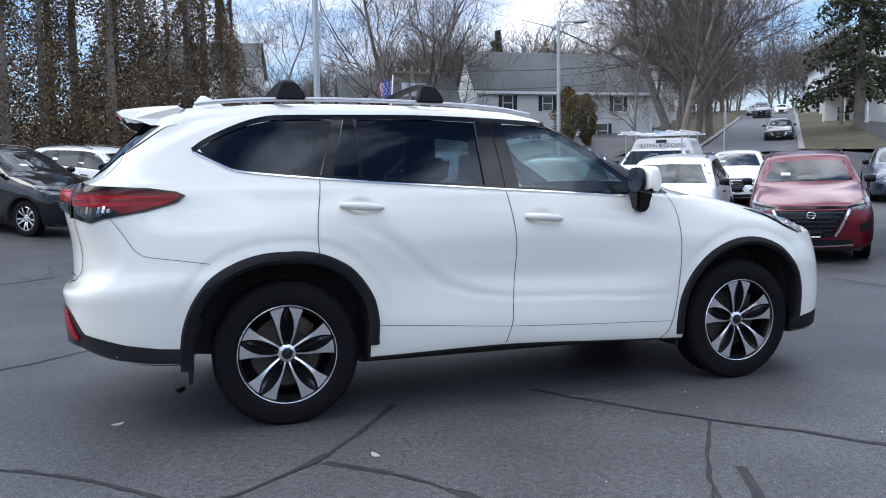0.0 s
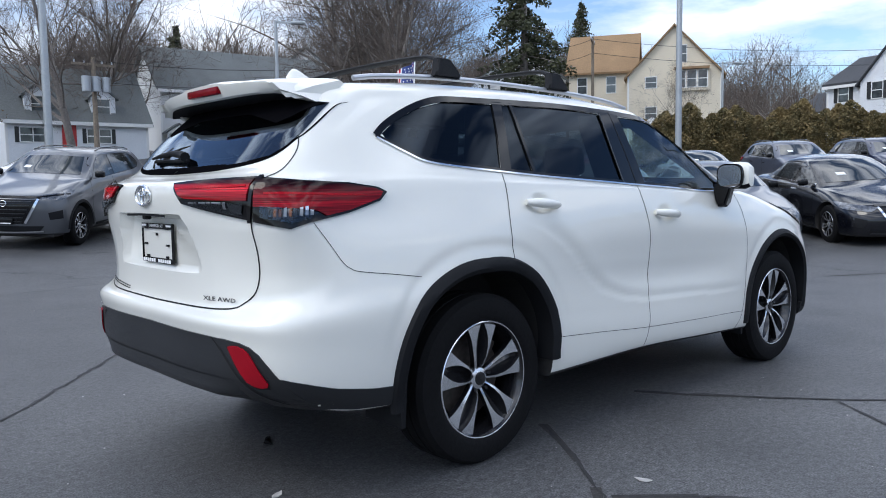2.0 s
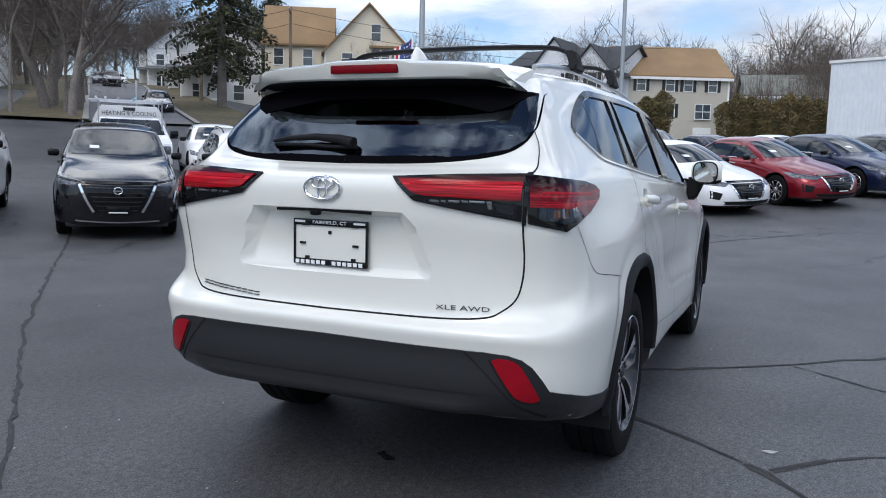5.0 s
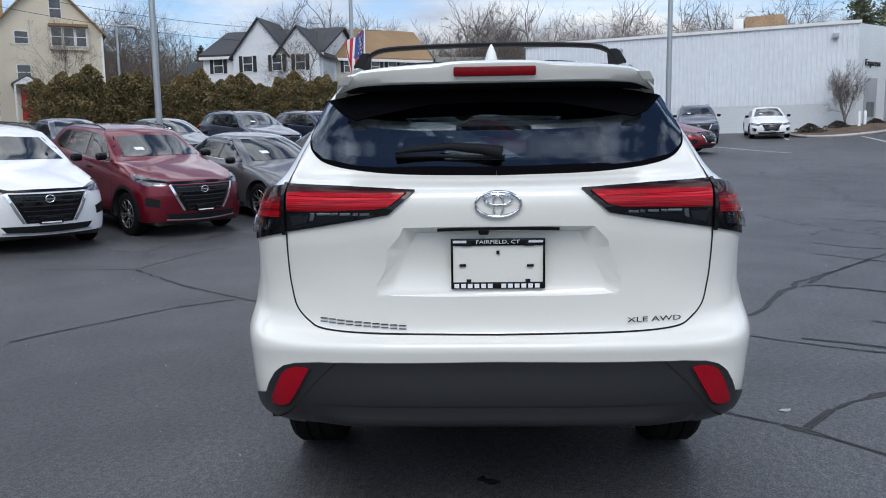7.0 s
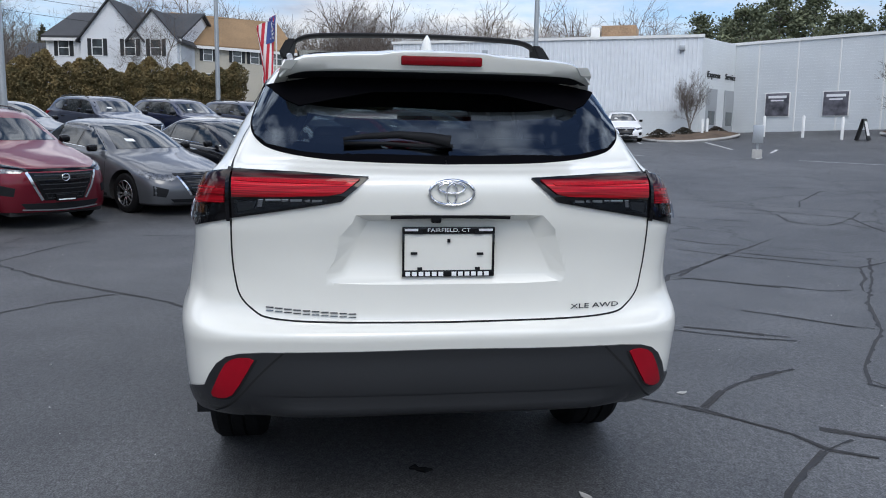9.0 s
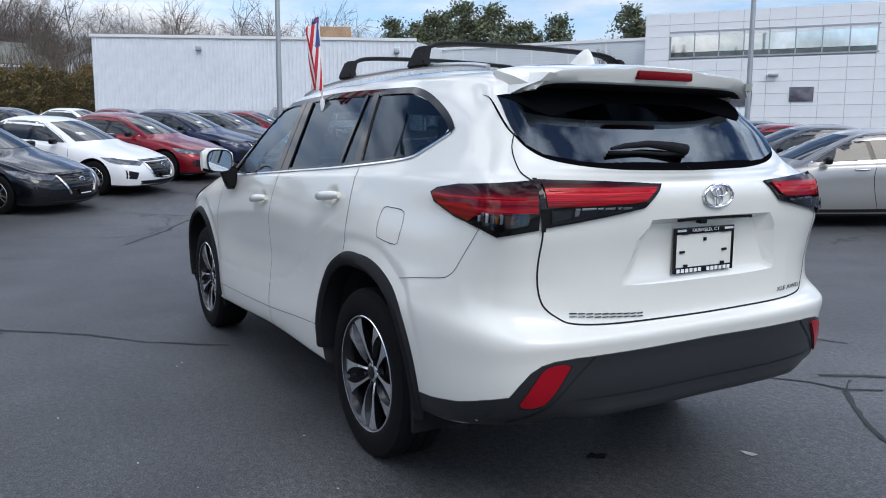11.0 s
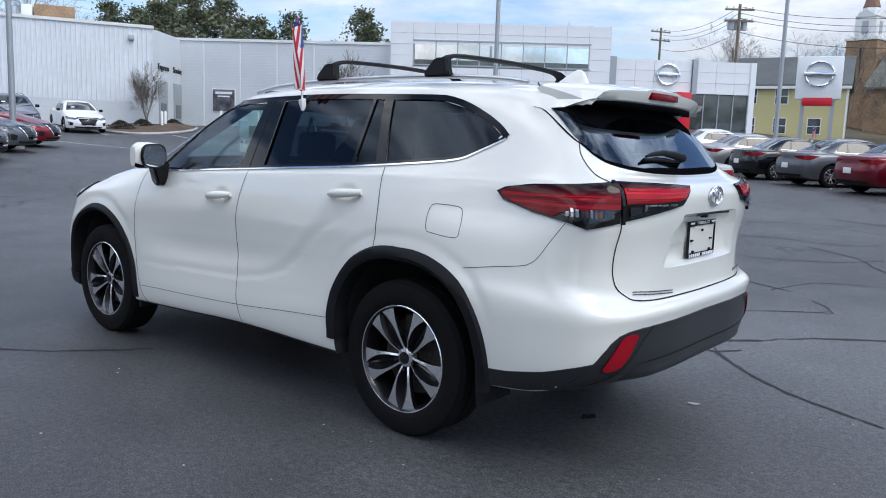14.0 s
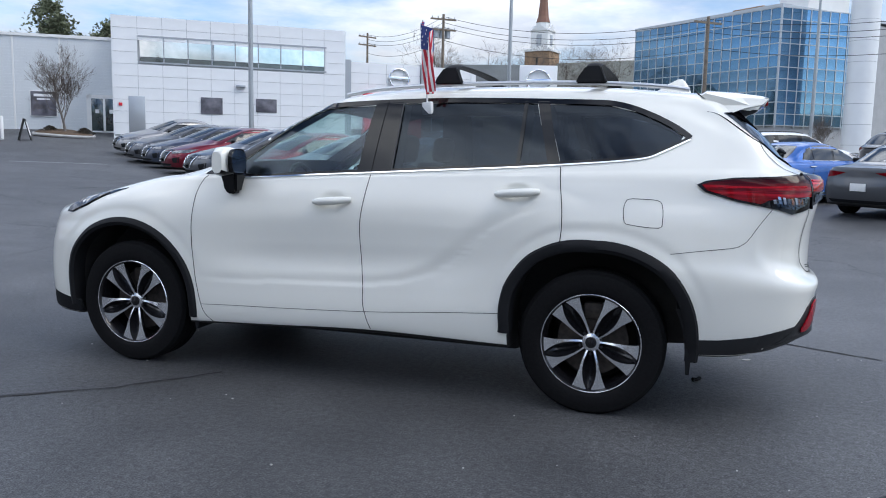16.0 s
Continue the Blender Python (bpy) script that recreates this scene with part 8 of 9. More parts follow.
def all_houses():
    # long pale house with a grey roof
    m, L = facade(22.2, 57.8, 37.9, 55.7, 4.1)
    h = house("pale grey two-storey house with a dark grey roof", m, 15.8, 9, 5.3, 9.0, HOUSE_GREY, ROOF_GREY)
    for x0, x1 in ((2.25, 3.05), (5.8, 6.6), (8.5, 9.3), (12.3, 13.1)):
        add_window(h, x0, x1, 3.55, 4.75, shutters=.34)
    add_window(h, 3.75, 5.55, 1.05, 2.2, y=-.12)
    add_window(h, 10.7, 11.7, 1.2, 2.4, shutters=.3)
    part("bay_roof", box_bm(3.55, 5.75, -.3, 0, 2.3, 2.5), ROOF_DARK, h)
    hood(h, .1, 2.0, 1.55)
    # white cottage with two dormers
    m, L = facade(9.9, 53.1, 18.8, 52.3, 4.2)
    h = house("white cottage with grey roof and two dormers", m, 8.9, 7, 1.9, 5.6, HOUSE_WHITE, ROOF_GREY)
    for x in (1.2, 5.3):
        d = bmesh.new()
        add_prism(d, [(x, 1.9), (x + 1.6, 1.9), (x + 1.6, 3.5), (x + .8, 4.1), (x, 3.5)], .35, 3.0, "y")
        bmesh.ops.recalc_face_normals(d, faces=d.faces)
        part("dormer", d, HOUSE_WHITE, h, smooth=None)
        add_roof(h, x, x + 1.6, .35, 3.0, 3.5, 4.15, ROOF_GREY, "y", .2, .12)
        add_window(h, x + .4, x + 1.2, 2.35, 3.35, y=.33)
    for x in (.8, 4.9):
        add_window(h, x, x + 1.5, .35, 1.25, shutters=.25)
    part("door", box_bm(3.3, 4.2, -.06, -.01, -.3, 1.5), DOOR_RED, h)
    # far white and yellow houses by the trees
    m, L = facade(-1.5, 62, 4.5, 60, 4.6)
    h = house("white frame house with grey roof among trees", m, 6, 8, 4.2, 6.6, HOUSE_WHITE, ROOF_GREY, "y")
    for x in (1.1, 3.8):
        add_window(h, x, x + .9, 2.6, 3.8)
        add_window(h, x, x + .9, .2, 1.4)
    m, L = facade(-9, 60, -1.6, 58, 4.2)
    h = house("yellow frame house behind the cedars", m, 7.4, 8, 4.4, 7.0, HOUSE_YELLOW, ROOF_GREY)
    for x in (1.1, 3.2, 5.4):
        add_window(h, x, x + .9, 2.7, 3.9)
        add_window(h, x, x + .9, .2, 1.4)
    m, L = facade(-3.5, 76, 6, 74, 6.0)
    h = house("tall grey house up the slope", m, 9, 8, 7.0, 9.8, HOUSE_GREY, ROOF_GREY)
    for x in (1.1, 3.4, 5.8, 7.6):
        add_window(h, x, x + .9, 5.0, 6.2)
    # tall cream house: gable wing to the lot, long wing beside it
    m, L = facade(55.8, 37.1, 59.8, 30.4, 3.9)
    h = house("tall cream clapboard house with a tan shingle roof", m, 7.8, 9, 6.8, 10.9, CREAM, ROOF_BROWN, "y")
    add_window(h, 4.1, 4.9, 7.8, 9.2)
    add_window(h, 1.5, 2.4, 5.7, 6.6)
    add_window(h, 1.5, 2.4, 2.9, 4.0)
    for x in (4.1, 5.0, 5.9):
        add_window(h, x, x + .7, 5.6, 7.0, y=-.25)
    part("bay_roof", box_bm(3.9, 6.8, -.6, 0, 7.1, 7.3), ROOF_BROWN, h)
    part("bay", box_bm(3.9, 6.8, -.25, 0, 5.3, 7.1), CREAM, h)
    hood(h, 1.1, 3.1, 2.4, door=DOOR_RED)
    long = bmesh.new()
    add_prism(long, [(1.5, -3), (9.5, -3), (9.5, 7.6), (5.5, 11.3), (1.5, 7.6)], -5.4, .5, "x")
    bmesh.ops.recalc_face_normals(long, faces=long.faces)
    part("rear_wing", long, CREAM, h, smooth=None)
    add_roof(h, -5.4, .5, 1.5, 9.5, 7.6, 11.3, ROOF_BROWN)
    for x in (-4.6, -2.0):
        add_window(h, x, x + .8, 5.6, 7.0, y=1.48)
        add_window(h, x, x + .8, 2.6, 4.0, y=1.48)
    part("bay", box_bm(-2.9, -.7, .7, 1.5, 1.0, 2.9), CREAM, h)
    for x in (-2.7, -1.6):
        add_window(h, x, x + .8, 1.4, 2.6, y=.68)
    # white house with two gables
    m, L = facade(67.2, 24.5, 65.2, 13.2, 3.9)
    h = house("white two-storey house with black shutters and charcoal roof", m, 11.4, 11, 5.6, 8.2, HOUSE_WHITE, ROOF_DARK)
    for x0, x1, zp in ((3.2, 8.4, 8.5), (7.4, 11.4, 7.7)):
        g = bmesh.new()
        add_prism(g, [(x0, -2), (x1, -2), (x1, 5.4), ((x0 + x1) / 2, zp), (x0, 5.4)], -.6, 3, "y")
        bmesh.ops.recalc_face_normals(g, faces=g.faces)
        part("gable_wing", g, HOUSE_WHITE, h, smooth=None)
        add_roof(h, x0, x1, -.6, 4, 5.4, zp, ROOF_DARK, "y", .3, .15)
    for x in (1.0, 4.2, 7.0, 9.2):
        add_window(h, x, x + .85, 4.0, 5.3, y=-.62 if x > 3 else 0, shutters=.34)
        add_window(h, x, x + .85, 1.2, 2.5, y=-.62 if x > 3 else 0, shutters=.34)
    part("garage_door", box_bm(8.4, 10.8, -.68, -.62, -.5, 1.5), PANEL_GREY, h)
    # beige house beside it
    m, L = facade(68.6, 13.0, 73.0, 4.3, 4.4)
    h = house("beige two-storey house with black shutters and tan roof", m, 9.8, 9, 5.0, 8.0, HOUSE_TAN, ROOF_BROWN)
    for x in (1.2, 3.9, 5.6, 7.9):
        add_window(h, x, x + .75, 3.6, 4.75, shutters=.3)
    for x in (1.2, 4.0):
        add_window(h, x, x + .75, 1.2, 2.4, shutters=.3)
    add_window(h, 6.7, 8.1, 1.1, 2.4, y=-.15)
    hood(h, 8.6, 10.4, 1.5)
    part("garage_door", box_bm(6.6, 8.3, -.08, -.02, -1, .3), TRIM, h)
    # yellow house beyond the showroom
    m, L = facade(22.5, -69.0, 13.0, -71.0, 3.0)
    h = house("yellow frame house with grey roof beyond the showroom", m, 9.5, 8, 4.6, 7.2, HOUSE_YELLOW, ROOF_GREY)
    for x in (1.2, 3.8, 6.6):
        add_window(h, x, x + 1.0, 2.9, 4.2)
        add_window(h, x, x + 1.0, .3, 1.6)
    # grey-green houses further up
    m, L = facade(89, 3.5, 90.5, -4.2, 6.5)
    h = house("grey-green house with pale roof on the slope", m, 7.8, 8, 2.6, 5.0, HOUSE_TEAL, SLATE)
    for x in (1.2, 3.4, 5.8):
        add_window(h, x, x + .9, .8, 1.9)
    m, L = facade(91, -6.0, 92, -11, 7.2)
    h = house("small white gabled house on the slope", m, 5, 6, 2.2, 4.0, HOUSE_WHITE, SLATE, "y")
    add_window(h, 1.9, 3.0, .7, 1.9)
    m, L = facade(76, 30.5, 75, 25, 5.4)
    h = house("small grey house behind the hedge", m, 5.4, 7, 2.6, 4.6, HOUSE_TAN, ROOF_DARK)
    for x in (.8, 2.4, 3.8):
        add_window(h, x, x + .7, 1.1, 2.1)
    # houses along the uphill road
    for x, y, t, mat, z in ((50.8, 49.1, -48, HOUSE_GREY, 5.7), (61.5, 60.5, -48, HOUSE_GREY, 7.6), (72.0, 73.6, -48, HOUSE_WHITE, 9.0), (86, 89.0, -48, HOUSE_GREY, 10.8), (37, 66, -45, HOUSE_GREY, 6.8), (47, 79, -45, HOUSE_GREY, 8.6)):
        h = house("frame house beside the uphill road", pose(x, y, z, 0, 0, t), 7, 8, 5.4, 8.2, mat, ROOF_GREY, "y")
        for wx in (1.0, 4.6):
            add_window(h, wx, wx + .9, 3.4, 4.7)
            add_window(h, wx, wx + .9, .6, 1.9)
        # porch with a lean-to roof
        part("porch", box_bm(-.1, 3.4, -1.7, 0, -.6, .5), TRIM, h, "white porch base")
        for px in (0, 1.6, 3.3):
            part("porch_post", box_bm(px - .07, px + .07, -1.65, -1.5, .5, 2.6), TRIM, h)
        pr = bmesh.new()
        add_prism(pr, [(-1.95, 2.6), (0, 3.1), (0, 3.25), (-1.95, 2.75)], -.3, 3.6, "x")
        bmesh.ops.recalc_face_normals(pr, faces=pr.faces)
        part("porch_roof", pr, ROOF_GREY, h, smooth=None)


all_houses()

# road up the slope between the houses, with kerbs and verges
def slope_strip(w, side, lift):
    """A band that follows the uphill road, side metres to its right."""
    bm, prev = bmesh.new(), None
    for i in range(31):
        t = i / 30
        x, y = 26.2 + 87 * t, 30.2 + 96 * t
        d = (.67, .74)
        nx, ny = d[1], -d[0]
        row = []
        for q in (side - w / 2, side + w / 2):
            px, py = x + nx * q, y + ny * q
            row.append(bm.verts.new((px, py, rise(px, py) + lift)))
        if prev:
            bm.faces.new((prev[0], prev[1], row[1], row[0]))
        prev = row
    bmesh.ops.recalc_face_normals(bm, faces=bm.faces)
    bm.normal_update()
    if sum(f.normal.z for f in bm.faces) < 0:
        bmesh.ops.reverse_faces(bm, faces=bm.faces)
    return bm


ROAD = material("pale_worn_road", (0.16, 0.16, 0.165), 0.85, var=0.15, grain=6, stain=.3)
thing("road", slope_strip(5.3, .65, .12), ROAD, label="pale asphalt road climbing between houses", category="road", kind="structure", smooth=60)
for s in (-2.12, 3.42):
    thing("grass_verge", slope_strip(4.0, s + (2.15 if s > 0 else -2.15), .18), GRASS, label="strip of winter grass beside the road", category="grass", kind="structure", smooth=60)
    thing("kerb", slope_strip(.3, s, .22), KERB, label="pale concrete kerb beside the road", category="kerb", kind="structure", smooth=60)


# ---------------------------------------------------------------- dealership
def panels(parent, x0, x1, z0, z1, w, h, y, mat=None, gap=.010, skip=()):
    """Single facing panels with open joints; skip: boxes x0, x1, z0, z1 that stay free."""
    nx, nz = max(1, round((x1 - x0) / w)), max(1, round((z1 - z0) / h))
    dw, dh = (x1 - x0) / nx, (z1 - z0) / nz
    me = None
    for i in range(nx):
        for j in range(nz):
            cx, cz = x0 + (i + .5) * dw, z0 + (j + .5) * dh
            if any(a < cx < b and c < cz < d for a, b, c, d in skip):
                continue
            if me is None:
                me = mesh_of("panel", box_bm(-dw / 2 + gap, dw / 2 - gap, -.03, .03, -dh / 2 + gap, dh / 2 - gap), mat or PANEL_WHITE)
            p = new("panel", me)
            p.parent = parent
            p.matrix_local = Matrix.Translation((cx, y, cz))


def disc_sign(parent, x, z, r, y=-.12):
    bm = bmesh.new()
    add_tube(bm, [(x + r * cos(a), y, z + r * .92 * sin(a)) for a in [2 * pi * k / 32 for k in range(33)]], r * .10, 8)
    part("ring", bm, CHROME, parent, "round chrome emblem")
    part("emblem_bar", box_bm(x - r * 1.12, x + r * 1.12, y - .06, y + .02, z - r * .17, z + r * .17, .01), CHROME, parent, "chrome bar across the emblem")


def nearer(m, turn=0.0):
    """Draws a building plan in towards the lot to its true size, turned a little about the lot."""
    c = Matrix.Translation((-3.4, 4.0, 1.4))
    return c @ pose(0, 0, 0, 0, 0, turn) @ Matrix.Diagonal((.74, .74, .74, 1)) @ c.inverted() @ m


def dealership():
    # ribbed shed
    m, L = facade(58.5, -4.0, 49.0, -25.5, 2.0)
    b = tagged(new("ribbed_shed"), "large white ribbed steel shed with flat roof", "building")
    b.matrix_world = nearer(m, -1.5)
    bm = bmesh.new()
    n = int(L / .30)
    prof = []
    for i in range(n):
        x = L * i / n
        prof += [(x, 0), (x + .20, 0), (x + .22, -.06), (x + .28, -.06)]
    prof += [(L, 0), (L, 14), (0, 14)]
    add_prism(bm, prof, 1.55, 6.7, "z")
    bmesh.ops.recalc_face_normals(bm, faces=bm.faces)
    part("ribbed_wall", bm, WHITE_RIB, b, smooth=None)
    part("base_wall", box_bm(0, L, -.02, 14, -2, 1.55), WHITE_SIDING, b, "white block base", None)
    part("coping", box_bm(-.1, L + .1, -.14, 14.1, 6.7, 6.9), TRIM, b)
    part("wall_lamp", box_bm(L - 1.6, L - 1.2, -.3, -.06, 5.8, 6.15, .03), PANEL_GREY, b)
    part("wall_lamp", box_bm(7.4, 7.8, -.3, -.06, 5.8, 6.1, .03), PANEL_GREY, b)
    part("roof_unit", box_bm(16, 18.6, 3, 6, 6.9, 8.1, .05), BRICK, b, "brown rooftop air unit")
    part("roof_unit_top", box_bm(15.2, 15.9, 3, 6, 6.9, 8.0, .05), TRIM, b)
    # its side wall
    m, L = facade(49.0, -25.5, 53.5, -31.0, 2.0)
    b = tagged(new("side_wall"), "grey-white siding wall with dark wall lamps", "building")
    b.matrix_world = nearer(m, -1.5)
    part("wall", box_bm(0.02, L, .02, .4, -2, 6.7), WHITE_SIDING, b, smooth=None)
    for x0, x1 in ((1.0, 2.6), (3.9, 5.5)):
        part("door_recess", box_bm(x0, x1, -.05, .03, -.5, 3.2), PANEL_GREY, b, "grey service door")
        part("door_glass", box_bm(x0 + .3, x1 - .3, -.07, -.04, .6, 1.6), SHOP_GLASS, b, "dark pane in the service door")
    lettering("Express", .62, (.9, -.04, 4.0), b, SHUTTER, 2.0, -90, .03)
    lettering("Service", .62, (3.8, -.04, 4.0), b, SHUTTER, 1.7, -90, .03)
    part("downpipe", box_bm(6.2, 6.35, -.12, .02, -1, 6.6), PANEL_GREY, b)
    # low service wing
    m, L = facade(52.5, -30.5, 38.0, -40.5, 2.1)
    b = tagged(new("service_wing"), "low white service wing with posters and glass doors", "building")
    b.matrix_world = nearer(m)
    part("wall", box_bm(-1, 19.5, 0, 12, -2, 6.5), WHITE_SIDING, b, smooth=None)
    part("coping", box_bm(-1.1, 19.6, -.1, 12.1, 6.5, 6.7), TRIM, b)
    for x in (0, 3, 5.9, 8.8, 11.7, 14.6):
        part("seam_strip", box_bm(x - .05, x + .05, -.05, 0, -1, 6.5), TRIM, b)
    for x0, x1 in ((3.7, 5.55), (7.85, 9.65), (12.65, 14.35)):
        ps = part("poster", box_bm(x0, x1, -.08, -.02, 1.15, 2.9, .01), TRIM, b, "framed dark poster of a car")
        part("poster_print", box_bm(x0 + .06, x1 - .06, -.09, -.082, 1.2, 2.85), POSTER, ps)
        part("print_bar", box_bm(x0 + .25, x1 - .25, -.094, -.091, 2.5, 2.68), WHITE_TEXT, ps)
        part("print_bar", box_bm(x0 + .45, x1 - .45, -.094, -.091, 2.28, 2.38), WHITE_TEXT, ps)
    for x0, x1 in ((16.5, 17.25), (17.4, 18.15)):
        d = part("glass_door", box_bm(x0, x1, -.08, -.03, .25, 2.5, .01), SHOP_GLASS, b, "dark glass door")
        part("print_bar", box_bm(x0 + .25, x1 - .25, -.09, -.084, 1.5, 1.75), WHITE_TEXT, d)
    fr = bmesh.new()
    for a, c, e, f in ((16.2, 16.5, .1, 2.75), (17.25, 17.4, .1, 2.75), (18.15, 18.45, .1, 2.75), (16.2, 18.45, 2.5, 2.75), (16.2, 18.45, .1, .28)):
        add_box(fr, a, c, -.1, 0, e, f)
    part("door_frame", fr, TRIM, b)
    # showroom block
    m, L = facade(35.0, -37.0, 22.8, -46.0, 2.3)
    b = tagged(new("showroom"), "two-storey showroom of white panels with mirrored windows", "building")
    b.matrix_world = nearer(m, .6)
    part("core", box_bm(.94, L + .91, .04, 14, -2, 7.35), JOINT, b, smooth=None)
    panels(b, .9, L + .95, -.2, 7.4, 1.52, .76, 0, skip=((2.45, 14.75, 4.5, 6.1), (1.7, 2.9, -.3, 2.5)))
    part("side_skin", box_bm(.85, .93, 0, 14, -1, 7.4), PANEL_WHITE, b, smooth=None)
    for i in range(8):
        x = 2.55 + i * 1.515
        w = new("window")
        w.parent = b
        part("pane", box_bm(x, x + 1.44, -.015, .0, 4.85, 6.1), MIRROR_GLASS, w)
        part("pane", box_bm(x, x + 1.44, -.015, .0, 4.55, 4.80), SHOP_GLASS, w)
        part("frame", box_bm(x + 1.44, x + 1.515, -.05, .03, 4.5, 6.15), PANEL_GREY, w)
    part("window_head", box_bm(2.45, 14.75, -.06, .03, 6.1, 6.2), PANEL_GREY, b)
    part("window_sill", box_bm(2.45, 14.75, -.06, .03, 4.44, 4.54), PANEL_GREY, b)
    part("steel_door", box_bm(1.8, 2.8, -.06, -.01, -.1, 2.3, .01), PANEL_GREY, b, "grey steel door")
    for x0, x1, z0, z1 in ((6.3, 7.7, 1.3, 2.4), (9.9, 11.3, 1.55, 2.45)):
        part("poster", box_bm(x0, x1, -.09, -.035, z0, z1, .01), POSTER, b, "dark framed poster")
    part("wall_lamp", box_bm(8.6, 9.2, -.35, -.03, 3.15, 3.3, .02), PANEL_GREY, b)
    part("red_bell", box_bm(1.2, 1.42, -.1, -.03, 1.65, 1.85, .02), RED_PANEL, b)
    # entrance block
    m, L = facade(23.0, -46.8, 15.2, -53.6, 2.9)
    b = tagged(new("entrance_block"), "white panelled entrance block with red portal and glazed front", "building")
    b.matrix_world = nearer(m)
    part("core", box_bm(.04, L - .04, .3, 12, -2, 4.75), JOINT, b, smooth=None)
    panels(b, .6, 5.95, 2.55, 4.8, 1.34, .75, 0)
    panels(b, 6.35, L, 2.55, 4.8, 1.32, .75, 0)
    panels(b, .6, 1.5, 0, 2.55, .9, .85, 0)
    part("pier", box_bm(-.15, .55, -.25, .4, -1, 4.9), PANEL_GREY, b, "grey metal pier")
    part("pier", box_bm(5.98, 6.32, -.2, .4, 2.5, 4.9), PANEL_GREY, b)
    for x0, x1 in ((1.5, 2.6), (4.9, 5.9)):
        part("portal_post", box_bm(x0, x1, -.5, .3, -1, 2.6, .02), RED_PANEL, b, "red portal post")
    part("portal_head", box_bm(2.6, 4.9, -.2, .3, 1.95, 2.6), SHOP_GLASS, b)
    for x0 in (2.75, 3.25, 3.85, 4.35):
        part("glass_door", box_bm(x0, x0 + .42, .0, .06, .1, 1.85), MIRROR_GLASS, b)
    fr = bmesh.new()
    for x in (2.6, 3.18, 3.7, 4.28, 4.8):
        add_box(fr, x, x + .12, -.06, .1, -.5, 1.95)
    part("door_frame", fr, TRIM, b)
    for i in range(4):
        x = 5.95 + i * 1.05
        w = new("window")
        w.parent = b
        part("pane", box_bm(x, x + .98, .12, .14, .1, 2.5), SHOP_GLASS, w)
        part("frame", box_bm(x + .98, x + 1.05, .06, .2, -.3, 2.55), PANEL_GREY, w)
    part("end_pier", box_bm(10.1, 10.5, -.1, .4, -1, 4.8), PANEL_WHITE, b)
    disc_sign(b, 4.25, 3.8, .75)
    # pylon sign
    s = tagged(new("pylon_sign"), "white pylon sign with round chrome emblem and red band", "sign")
    s.matrix_world = pose(5.15, -30.95, rise(5.15, -30.95) + .4, 0, 0, -165)
    part("sign_box", box_bm(-.85, .85, -.2, .2, 2.35, 4.05, .04), PANEL_WHITE, s, "white sign box")
    part("red_band", box_bm(-.55, .55, -.215, .215, 2.1, 2.42, .02), RED_PANEL, s, "red band")
    for x in (-.6, .5):
        part("post", box_bm(x, x + .14, -.08, .08, -.8, 2.35), PANEL_GREY, s)
    disc_sign(s, 0, 3.35, .52, -.26)


dealership()


# ---------------------------------------------------------------- far buildings to the south
def church():
    c = tagged(new("church"), "tan brick church with white belfry and copper spire", "church")
    c.matrix_world = pose(19.0, -103.8, 6.2, 0, 0, 168)
    part("tower", box_bm(-1.8, 1.8, -1.8, 1.8, -3, 9.1), BRICK, c, smooth=None)
    part("tower_slot", box_bm(-.14, .14, -1.84, -1.78, 6.8, 8.2), SHUTTER, c)
    part("tower_slot", box_bm(-.14, .14, 1.78, 1.84, 6.8, 8.2), SHUTTER, c)
    part("cornice", box_bm(-1.95, 1.95, -1.95, 1.95, 9.1, 9.4), TRIM, c)
    part("belfry", box_bm(-1.25, 1.25, -1.25, 1.25, 9.4, 12.0, .05), TRIM, c)
    for a in (0, 90, 180, 270):
        o = part("belfry_opening", box_bm(-.36, .36, -1.30, -1.24, 9.9, 11.4), PANEL_GREY, c)
        o.matrix_local = pose(0, 0, 0, 0, 0, a)
        gb = bmesh.new()
        add_prism(gb, [(-1.3, 11.9), (1.3, 11.9), (0, 12.8)], -1.38, -1.1, "y")
        bmesh.ops.recalc_face_normals(gb, faces=gb.faces)
        g = part("belfry_gable", gb, TRIM, c, smooth=None)
        g.matrix_local = pose(0, 0, 0, 0, 0, a)
    dr = bmesh.new()
    add_lathe(dr, [(1.05, 12.0), (1.0, 13.0), (.9, 13.1)], 8, "z")
    part("spire_drum", dr, TRIM, c, smooth=None)
    sp = bmesh.new()
    add_lathe(sp, [(1.02, 13.1), (.78, 13.9), (.04, 21.0)], 8, "z")
    part("spire", sp, STEEPLE, c, smooth=None)
    nv = bmesh.new()
    add_prism(nv, [(-4.5, -3), (4.5, -3), (4.5, 3.4), (0, 7.2), (-4.5, 3.4)], 2.3, 20, "x")
    bmesh.ops.recalc_face_normals(nv, faces=nv.faces)
    part("nave", nv, BRICK, c, smooth=None)
    rf = bmesh.new()
    for s in (1, -1):
        add_prism(rf, [(s * 5, 3.0), (0, 7.3), (0, 7.6), (s * 5, 3.3)], 2.2, 20.4, "x")
    bmesh.ops.recalc_face_normals(rf, faces=rf.faces)
    part("nave_roof", rf, SLATE, c, smooth=None)
    for i in range(5):
        part("arched_window", box_bm(5 + i * 3, 6.2 + i * 3, 4.48, 4.56, .2, 2.2), HOUSE_PANE, c)
        part("arched_window", box_bm(5 + i * 3, 6.2 + i * 3, -4.56, -4.48, .2, 2.2), HOUSE_PANE, c)


church()


